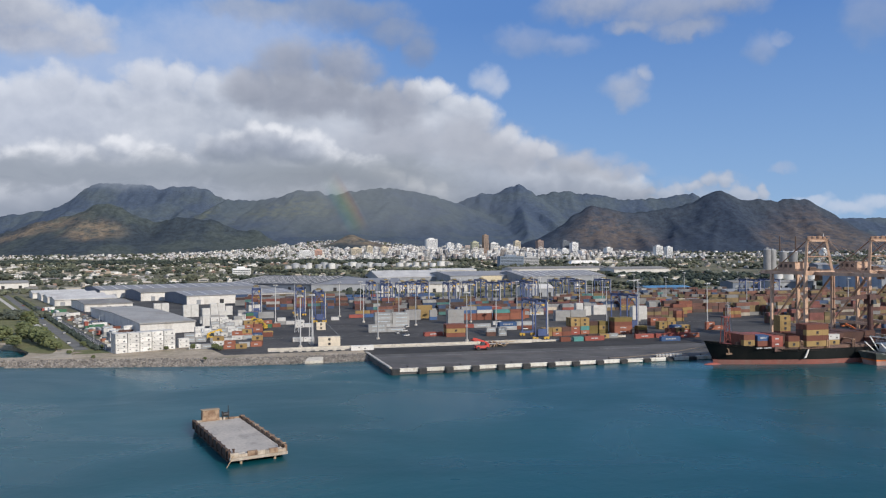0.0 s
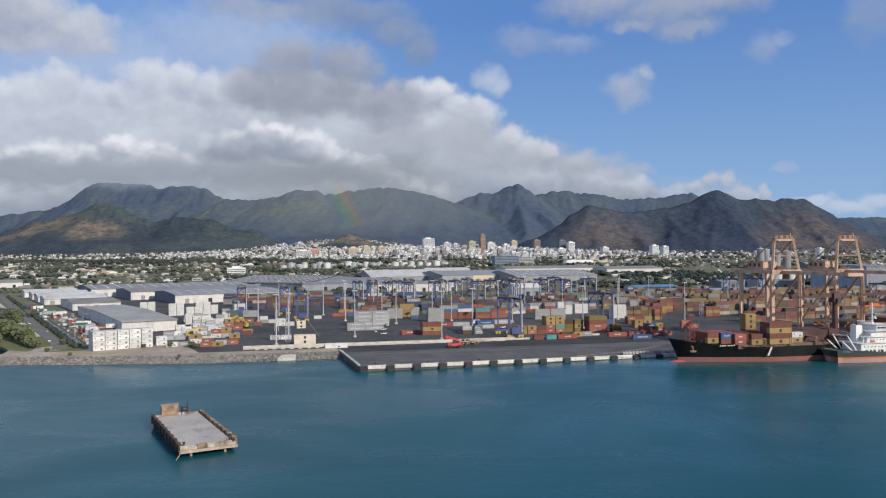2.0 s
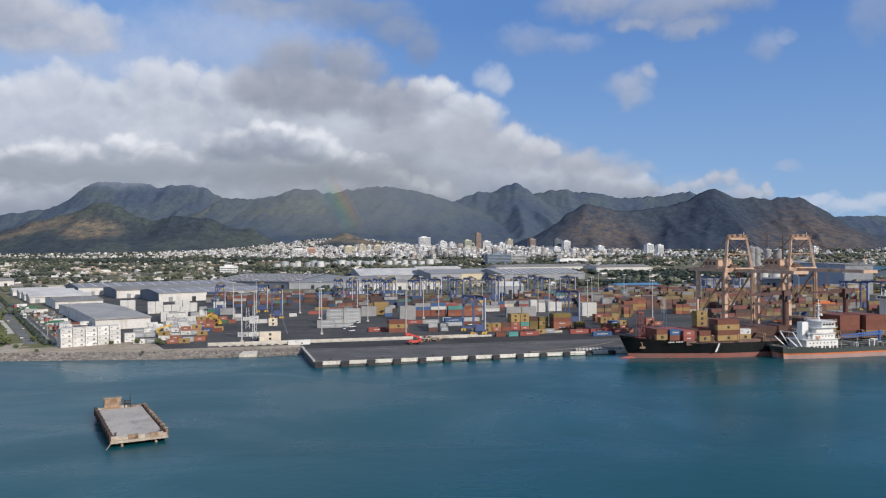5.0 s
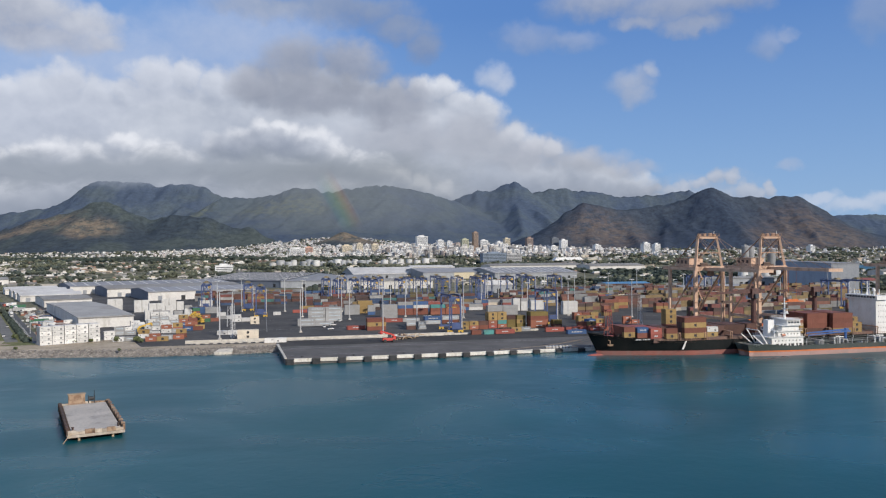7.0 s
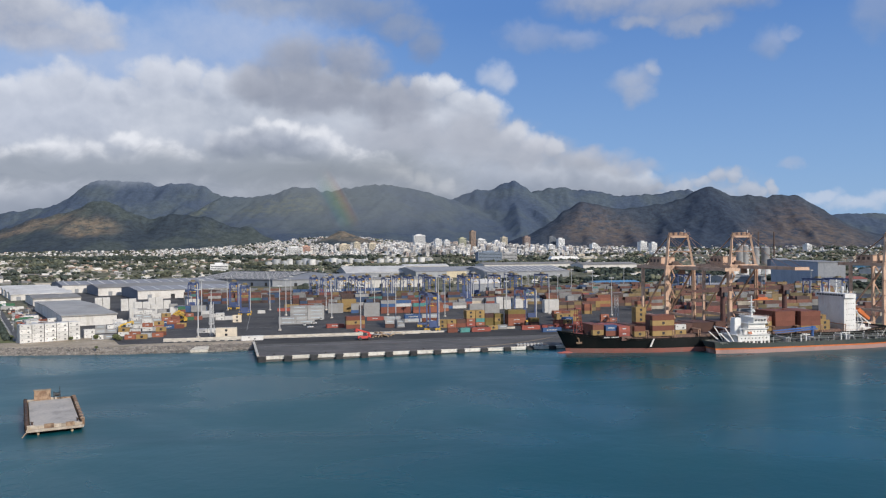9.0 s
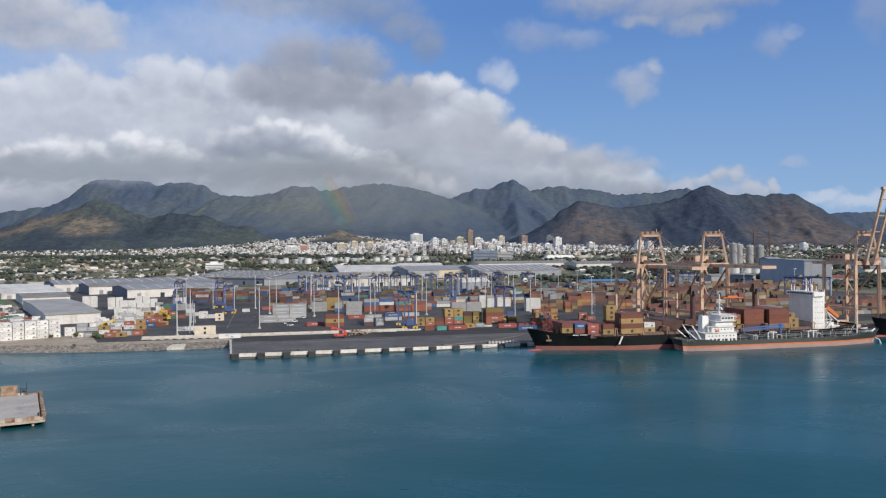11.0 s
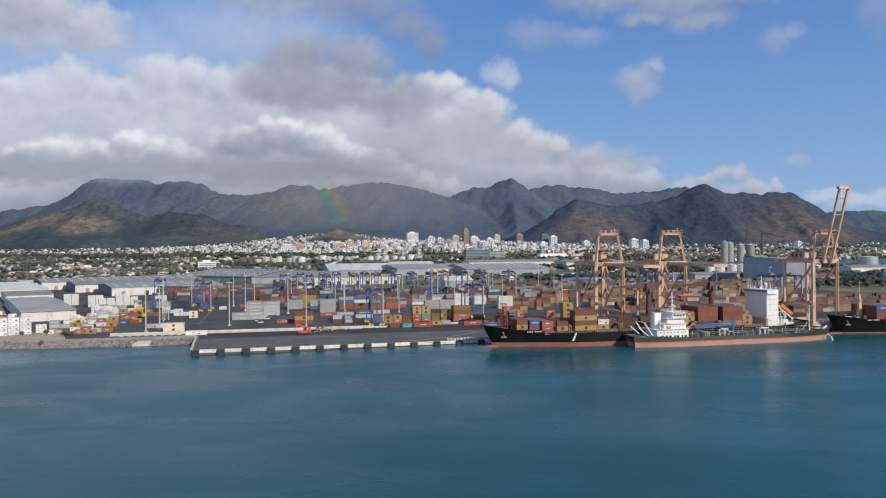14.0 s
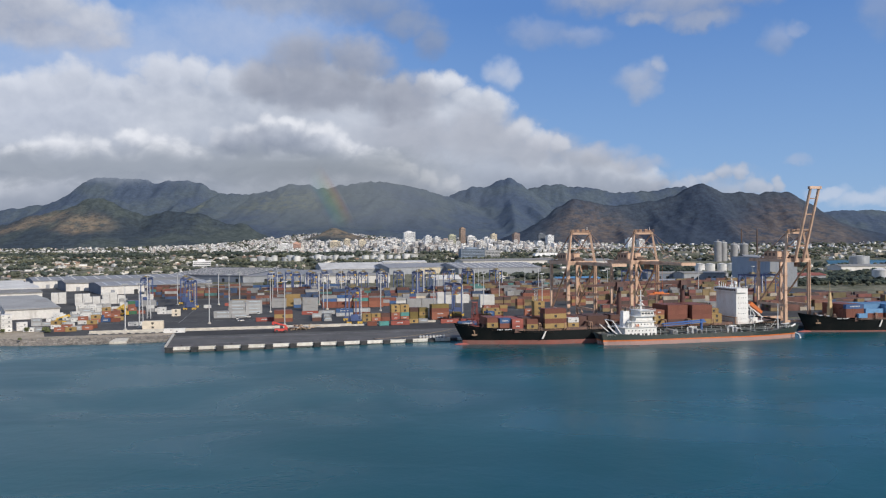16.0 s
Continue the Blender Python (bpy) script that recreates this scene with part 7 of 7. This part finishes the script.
def make_town():
    rng = random.Random(8)
    walls, panes, low_walls = [], [], []
    turn0 = radians(20)

    def house(x, y, w, d, h, walls=walls):
        turn = turn0 + rng.choice((0, 0, .25, -.3, .6))
        z = float(ground_z(x, y))
        walls.append((x, y, z - 2, w, d, h + 2, turn))
        if rng.random() < .5:
            walls.append((x + rng.uniform(-.2, .2) * w, y + rng.uniform(-.2, .2) * d, z + h, w * .45, d * .45, rng.uniform(1.5, 3.2), turn))
        storeys = int(h / 3.1)
        c, s = math.cos(turn), math.sin(turn)
        for k in range(storeys):
            for fx, fy, lw, ld in ((0, -d / 2, w * .8, .3), (w / 2, 0, .3, d * .8)):
                if rng.random() < .85:
                    panes.append((x + c * fx - s * fy, y + s * fx + c * fy, z + k * 3.1 + 1.1, lw, ld, 1.3, turn))

    def seen(x, y):
        return abs(x - 50) < .63 * y + 80

    made = 0
    while made < 6200:
        y = 2330 + 1000 * rng.random() ** 1.1
        x = rng.gauss(-150, 800) if rng.random() < .8 else rng.uniform(-2100, 2100)
        if not seen(x, y) or (x > 700 and rng.random() < .45):
            continue
        made += 1
        big = math.exp(-((x - 150) / 420) ** 2) * math.exp(-((y - 2650) / 330) ** 2)
        h = rng.choice((3.2, 3.5, 3.5, 5.5, 6.2, 7.5)) + big * rng.random() ** 3 * 34
        if x < -500 and y < 2480:
            continue
        house(x, y, rng.uniform(4.5, 10) + big * 9, rng.uniform(6, 11), h)
    made = 0
    while made < 950:
        y, x = rng.uniform(1100, 2300), rng.uniform(-1500, 1500)
        if not seen(x, y) or any(abs(x - bx) < bw and abs(y - by) < bd for bx, by, bw, bd in KEEP_CLEAR) or (-450 < x < 100 and y > 1700 and rng.random() < .8):
            continue
        made += 1
        house(x, y, rng.choice((6, 7, 8, 9, 12, 16, 30)) * rng.uniform(.8, 1.2), rng.uniform(6, 13), rng.choice((2.6, 3.0, 3.5, 4, 5.0)), low_walls)
    v, f = blobs(CUBE_V, CUBE_F, walls)
    stuff("town_houses", v, f, M_TOWN, "closely built white and cream town houses", "houses")
    v, f = blobs(CUBE_V, CUBE_F, low_walls)
    stuff("suburb_houses", v, f, mat_islands("suburb_walls_and_roofs", [(.36, .35, .33), (.24, .22, .20), (.50, .48, .44), (.66, .64, .60), (.30, .20, .15), (.44, .40, .34), (.55, .50, .40), (.20, .20, .20), (.60, .59, .57), (.40, .33, .26), (.72, .70, .66)], .85, .2), "low grey, tan and white houses among trees", "houses")
    v, f = blobs(CUBE_V, CUBE_F, panes)
    stuff("town_windows", v, f, M_GLASS, "dark window rows of the town houses", "windows")


make_town()


def tower(x, y, w, d, h, colour, label, bands=True, turn=18.0):
    t = thing("tower_block", pose(x, y, float(ground_z(x, y)), 0, 0, turn), label, "tower block", "town towers")
    m = mat("tower_facade", colour, tuple(.85 * c for c in colour), .05, .75)
    part("facade", Mesh().box(-w / 2, w / 2, -d / 2, d / 2, -2, h), m, t)
    part("parapet", Mesh().box(-w / 2 - .4, w / 2 + .4, -d / 2 - .4, d / 2 + .4, h, h + 1.2), m, t)
    part("roof_plant", Mesh().box(-w * .25, w * .2, -d * .25, d * .25, h + 1.2, h + 4.8), m, t)
    if bands:
        for k in range(int(h / 3.6)):
            z = 2 + k * 3.6
            part("window_band", Mesh().box(-w / 2 + 1, w / 2 - 1, -d / 2 - .12, -d / 2 + .3, z, z + 1.5).box(w / 2 - .3, w / 2 + .12, -d / 2 + 1, d / 2 - 1, z, z + 1.5), M_GLASS, t)


WHITE, CREAM, BROWN = (.76, .76, .75), (.64, .56, .42), (.36, .25, .18)
for x, y, w, h, c, label in (
        (-41, 2700, 40, 56, WHITE, "broad white hotel tower above the town"), (24, 2750, 24, 40, WHITE, "white tower block in the town"), (56, 2760, 20, 36, WHITE, "white tower block in the town"),
        (112, 2700, 24, 46, (.50, .50, .36), "yellowish tower block in the town"), (149, 2700, 17, 70, BROWN, "slender brown tower in the town"), (178, 2700, 28, 42, WHITE, "white stepped tower block"), (205, 2650, 20, 26, WHITE, "white office block in the town"),
        (260, 2700, 20, 48, CREAM, "tan tower block in the town"), (238, 2780, 22, 34, WHITE, "pale tower block in the town"), (340, 2700, 22, 50, (.30, .22, .19), "dark brown tower in the town"), (432, 2720, 26, 48, (.16, .18, .21), "dark glass tower in the town"), (459, 2690, 24, 42, (.80, .80, .79), "bright white tower in the town"),
        (418, 2640, 26, 22, WHITE, "white office block in the town"), (290, 2640, 30, 22, WHITE, "white office block in the town"), (-250, 2600, 20, 34, CREAM, "cream apartment tower in the town"), (-300, 2650, 36, 24, CREAM, "cream apartment block in the town"), (-200, 2620, 24, 30, CREAM, "cream apartment tower in the town"),
        (-455, 2560, 50, 22, WHITE, "white apartment block in the town"), (-420, 2580, 24, 24, (.55, .33, .25), "reddish apartment block in the town"), (700, 2500, 24, 34, WHITE, "white twin tower block"), (740, 2520, 20, 30, WHITE, "white twin tower block"), (560, 2600, 22, 26, WHITE, "white office block in the town"),
        (165, 1880, 62, 26, (.20, .25, .32), "blue glass office block behind the port"), (215, 1900, 40, 22, (.42, .42, .42), "grey office block behind the port"), (-415, 1580, 36, 13, WHITE, "white stepped villa block among trees"), (-1300, 1750, 30, 12, (.4, .42, .43), "grey block among trees"), (1230, 2480, 18, 22, WHITE, "white block near the hills")):
    tower(x, y, w, 20, h, c, label)

# masts with cables of the white pavilion
pav = thing("cable_pavilion", pose(375, 2050, float(ground_z(0, 2050)), 0, 0, 20), "white tent-like pavilion with leaning masts", "pavilion")
part("canopy", Mesh().taper(-45, 45, -12, 12, 0, 9, 8, 6), M_SHIP_W, pav)
for i in range(5):
    part("mast", Mesh().tube((-30 + i * 16, -12, 0), (-40 + i * 16, -14, 32 - 3 * i), .8, .4, 6), M_SHIP_W, pav)
# Plain tapered poles that stand for distant lattice cranes.
crane_poles_far = thing("chimney_pair", pose(900, 2050, float(ground_z(0, 2050))), "pair of tall dark poles standing for distant lattice cranes", "chimney")
for x in (0, 42):
    part("chimney", Mesh().tube((x, 0, 0), (x, 0, 70), 2.2, 1.6, 10), M_BROWN_D, crane_poles_far)

# ---- yard markings ----
M_LINE = mat("worn_white_line_paint", (0.34, 0.33, 0.31), (0.20, 0.195, 0.19), 0.4, 0.9, stain=(0.08, 0.078, 0.076), stain_amount=0.8, stain_scale=0.3, spec=0.2)
for u0, u1, v0, v1 in ((-72, -71.6, 120, 330), (-8, -7.6, 130, 300), (-60, 90, 143, 143.4), (-50, 60, 215, 215.4), (100, 300, 168, 168.4), (4, 150, 40, 40.35), (0, 150, 12, 12.3), (0, 150, 39, 39.3)):
    z = 2.96 if v1 < 50 else GROUND + .03
    structure("yard_line", Mesh().box(u0, u1, v0, v1, z - .05, z), M_LINE, "worn pale line on the asphalt", "marking", m=PORT)
for u in (10.0, 37.0):
    structure("crane_rail", Mesh().box(0, 640, 5.0 + u - 10.15, 5.0 + u - 9.85, 2.9, 2.975), M_BROWN_D, "rusty crane rail set in the quay", "rail", m=PORT)

# ---- quay details ----
for i in range(12):
    b = thing("bollard", port_pose(8 + i * 25, 1.6, 2.9), "black cast mooring bollard on the quay edge", "bollard", "quay bollards")
    part("post", Mesh().tube((0, 0, 0), (0, 0, .7), .32, .28, 8), M_BLACK, b)
    part("head", Mesh().tube((0, 0, .7), (0, 0, .95), .5, .45, 8), M_BLACK, b)
for a, b in (((157, -16, 11.2), (133, 1.6, 3.5)), ((157, -16, 11.2), (108, 1.6, 3.5)), ((160, -12, 11.0), (158, 1.6, 3.5))):
    p, q = port(*a), port(*b)
    line, n_side = Mesh(), 5
    for k in range(13):
        t = k / 12
        c = p.lerp(q, t) - Vector((0, 0, 5 * t * (1 - t)))
        line.v += [(c.x, c.y + .11 * math.cos(g), c.z + .11 * math.sin(g)) for g in (2 * math.pi * i / n_side for i in range(n_side))]
        if k:
            j = (k - 1) * n_side
            line.f += [(j + i, j + (i + 1) % n_side, j + n_side + (i + 1) % n_side, j + n_side + i) for i in range(n_side)]
    tagged(part("mooring_line", line, M_TIMBER, None), "pale mooring rope from ship to quay", "mooring line", "mooring lines")
for i in range(22):
    k = thing("barrier_block", port_pose(-49 + i * 2.3, 73.4, GROUND), "pale precast concrete barrier block on the shore", "barrier", "shore barrier blocks") if i % 2 else None
    if k:
        part("block", Mesh().taper(0, 2.1, -.6, .6, 0, 1.3, .05, .25), M_WHITE_CONC, k)
        part("lifting_loop", Mesh().tube((.9, 0, 1.3), (1.2, 0, 1.45), .05, n=5), M_STEEL_W, k)
container(port_pose(-9.5, 70.5, GROUND), "w", 12.19, "on the shore bank")
rng = random.Random(6)
scrap = []
for _ in range(60):
    p = port(74 + rng.gauss(0, 4.5), 74 + rng.gauss(0, 2), GROUND + abs(rng.gauss(0, .8)))
    scrap.append((p.x, p.y, p.z, rng.uniform(.4, 2.6), rng.uniform(.2, .6), rng.uniform(.2, .6), rng.uniform(0, 3.1)))
v, f = blobs(CUBE_V, CUBE_F, scrap)
stuff("scrap_pile", v, f, M_TIMBER, "heap of broken timber and scrap on the apron", "scrap")
kerb = structure("yard_kerb", Mesh().box(84, 125, 79.2, 81.0, 2.9, 4.0), M_WHITE_CONC, "pale low yard kerb", "kerb", m=PORT)
for i in range(8):
    p = port_pose(134 + i * 1.9, 2.6, 2.9)
    g = thing("rubber_tyre", p, "pale lashed fender tyre on the quay edge", "tyre", "tyres on the quay")
    part("tread", Mesh().tube((0, -.5, .75), (0, .5, .75), .75, n=10), M_STEEL_W, g)
join_hidden()


# ---- the rainbow that stands in front of the range ----
def make_rainbow():
    m = bpy.data.materials.new("rainbow_light")
    m.use_nodes = True
    n = Nodes(m.node_tree)
    m.node_tree.nodes.clear()
    place = n.add("ShaderNodeSeparateXYZ")
    n.put(place.inputs[0], n.add("ShaderNodeTexCoord").outputs["UV"])
    ramp = n.add("ShaderNodeValToRGB")
    steps = ramp.color_ramp.elements
    for pos, c in ((.0, (.10, .08, .25)), (.25, (.05, .22, .25)), (.5, (.12, .30, .08)), (.7, (.40, .30, .05)), (.88, (.45, .16, .05)), (1.0, (.25, .06, .04))):
        step = steps.new(pos)
        step.color = rgba(c)
    n.put(ramp.inputs[0], place.outputs[0])
    fade = n.math("MULTIPLY", n.math("MULTIPLY", n.span(place.outputs[0], 0, .3), n.span(place.outputs[0], 1, .75)), n.math("MULTIPLY", n.span(place.outputs[1], 0, .35), n.span(place.outputs[1], 1, .6)))
    glow, clear, add = n.add("ShaderNodeEmission"), n.add("ShaderNodeBsdfTransparent"), n.add("ShaderNodeMixShader")
    n.put(glow.inputs[0], ramp.outputs[0])
    n.put(add.inputs[0], n.math("MULTIPLY", fade, .19))
    n.put(add.inputs[1], clear.outputs[0])
    n.put(add.inputs[2], glow.outputs[0])
    n.put(n.add("ShaderNodeOutputMaterial").inputs[0], add.outputs[0])
    me = bpy.data.meshes.new("rainbow")
    v, f, uv = [], [], []
    cx, cz, depth = -2573.0, -945.0, 3300.0
    for i in range(25):
        a = radians(25.6 + i * .32)
        for r in (2405.0, 2525.0):
            v.append((cx + r * math.cos(a), depth, cz + r * math.sin(a)))
    for i in range(24):
        f.append((2 * i, 2 * i + 1, 2 * i + 3, 2 * i + 2))
        uv += [(0, i / 24), (1, i / 24), (1, (i + 1) / 24), (0, (i + 1) / 24)]
    me.from_pydata(v, [], f)
    layer = me.uv_layers.new(name="arc")
    for k, c in enumerate(uv):
        layer.data[k].uv = c
    me.materials.append(m)
    ob = tagged(new("rainbow", me), "faint piece of rainbow before the mountains", "rainbow", "", "structure")
    ob.visible_shadow = False


make_rainbow()


# ---- low cloud on the western summits and the rain haze under it, as glowing sheets ----
def make_cloud_sheet(name, label, y, x0, x1, z0, z1, low, high, strength, below, above, west, east, ragged):
    """A still sheet that glows in cloud or haze tones: thin below, dense between its edges, ragged at the base."""
    m = bpy.data.materials.new(name + "_glow_veil")
    m.use_nodes = True
    n = Nodes(m.node_tree)
    m.node_tree.nodes.clear()
    at = n.add("ShaderNodeTexCoord").outputs["Object"]
    cut = n.add("ShaderNodeSeparateXYZ")
    n.put(cut.inputs[0], at)
    x, z = cut.outputs[0], cut.outputs[2]
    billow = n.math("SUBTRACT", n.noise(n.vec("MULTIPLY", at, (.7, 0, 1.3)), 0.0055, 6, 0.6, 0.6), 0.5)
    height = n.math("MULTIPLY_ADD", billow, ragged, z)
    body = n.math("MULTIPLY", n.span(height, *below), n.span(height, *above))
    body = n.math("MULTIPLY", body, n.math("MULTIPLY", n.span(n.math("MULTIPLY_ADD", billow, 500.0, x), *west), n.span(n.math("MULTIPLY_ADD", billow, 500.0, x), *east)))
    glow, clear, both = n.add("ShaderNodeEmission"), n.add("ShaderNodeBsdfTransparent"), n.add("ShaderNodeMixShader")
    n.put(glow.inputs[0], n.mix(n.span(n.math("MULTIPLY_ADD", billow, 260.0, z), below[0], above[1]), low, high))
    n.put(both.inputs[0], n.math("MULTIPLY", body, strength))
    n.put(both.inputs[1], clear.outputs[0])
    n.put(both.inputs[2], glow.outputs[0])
    n.put(n.add("ShaderNodeOutputMaterial").inputs[0], both.outputs[0])
    sheet = Mesh()
    for i in range(25):
        t = i / 24
        bow = 90 * math.sin(math.pi * t)
        sheet.v += [(x0 + (x1 - x0) * t, y + bow, z0), (x0 + (x1 - x0) * t, y + bow, z1)]
    sheet.f = [(2 * i, 2 * i + 2, 2 * i + 3, 2 * i + 1) for i in range(24)]
    ob = structure(name, sheet, m, label, "cloud")
    ob.visible_shadow = False


make_cloud_sheet("low_cloud", "grey low cloud hiding the western summits", 3960, -3100, 250, 240, 800,
                 (.205, .245, .315), (.325, .365, .435), .92, (375, 480), (640, 500), (-3300, -3000), (60, -420), 190.0)
# Rain and haze as one veil; its emission lightens the slopes behind.
make_cloud_sheet("rain_shower", "thin grey glowing veil of rain and haze before the mountains", 3330, -1300, 420, 60, 520,
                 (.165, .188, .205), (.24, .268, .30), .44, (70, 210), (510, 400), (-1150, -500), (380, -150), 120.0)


# ---- clutter on the apron ----
wall = structure("apron_wall", Mesh().box(80, 104, 82.5, 83.6, 2.9, 4.3).box(142, 161, 88.0, 89.0, 2.9, 4.2), M_WHITE_CONC, "pale concrete barrier along the apron", "wall", m=PORT)
heap = thing("pipe_heap", port_pose(70, 66, GROUND + .06), "heap of dark frames and pale pipes on the apron", "pipe heap")
rng = random.Random(31)
for i in range(34):
    x, y, a = rng.uniform(-4, 6), rng.uniform(-2, 2.5), rng.uniform(0, 3.1)
    part("pipe", Mesh().tube((x - 3 * math.cos(a), y - 2 * math.sin(a), .2 + .36 * (i % 5)), (x + 3 * math.cos(a), y + 2 * math.sin(a), .35 + .42 * (i % 7)), .22 + .16 * rng.random(), n=7), (M_TIMBER, M_BROWN_D, M_RUST, M_TIMBER, M_STEEL_W)[i % 5], heap)


# ---- loose boxes and crates between the road and the sheds ----
W2 = "in the lorry park"
for x, y, turn, cols in ((-324, 650, 33, ["ow", "w"]), (-308, 630, 120, ["ww", "wg"]), (-290, 600, 33, ["gw", "w"]), (-273, 577, 33, ["wg", "gg", "w"]), (-262, 570, 118, ["g", "w"]), (-246, 546, 33, ["bb", "ob"]),
                         (-234, 545, 33, ["dd"]), (-242, 522, 60, ["o", "b"]), (-236, 506, 33, ["wg", "g"]), (-226, 490, 120, ["gw", "wg"]), (-212, 474, 33, ["gk", "w"]), (-208, 458, 122, ["wg", "g"]), (-199, 446, 122, ["gw", "w"]),
                         (-358, 694, 33, ["ww", "w"]), (-384, 742, 33, ["gw", "w", "w"]), (-342, 668, 122, ["bo"]), (-418, 800, 33, ["ww", "d"]), (-256, 530, 122, ["k", "gr"]), (-222, 505, 33, ["kw"])):
    stack(0, 0, cols, 1, F20, where=W2, at=pose(x + 10, y + 4, 0, 0, 0, turn))
rng = random.Random(17)
crates = []
for _ in range(260):
    t = rng.random()
    x, y = -184 - 152 * t + rng.uniform(-6, 14), 440 + 240 * t + rng.uniform(-6, 6)
    s = rng.uniform(.8, 2.6)
    crates.append((x, y, GROUND, s * rng.uniform(.8, 2), s, s * rng.uniform(.5, 1.1), rng.uniform(0, 3)))
v, f = blobs(CUBE_V, CUBE_F, crates)
stuff("crates", v, f, mat_islands("crate_paint", [(.6, .59, .56), (.3, .3, .3), (.62, .6, .56), (.12, .11, .1), (.3, .13, .08), (.45, .42, .36), (.1, .13, .16), (.2, .2, .19)]), "loose pale crates and gear beside the road", "crates")
structure("sand_track", Mesh().slab([(-200, 386), (-187, 388), (-193, 398), (-200, 414), (-206, 428), (-213, 424), (-208, 408), (-212, 392)], 2.6, GROUND + .12), mat("pale_track_sand", (0.47, 0.40, 0.31), (0.38, 0.32, 0.24), .1, .95, fine=.2, stain=(.2, .19, .1), stain_amount=.5, stain_scale=.2), "pale sandy track by the inlet", "track")
for x, y, s, seed in ((-160, 418, 2.6, 40), (-152, 421, 2.0, 41), (-138, 423, 2.8, 42), (-125, 420, 3.2, 43), (-121, 416, 2.4, 44), (-197, 404, 2.2, 45), (-190, 426, 2.4, 46), (-205, 437, 3.0, 47), (-177, 388, 1.6, 48), (-118, 380, 1.4, 49)):
    tree(x, y, s, seed, "low green shrub on the sandy shore")
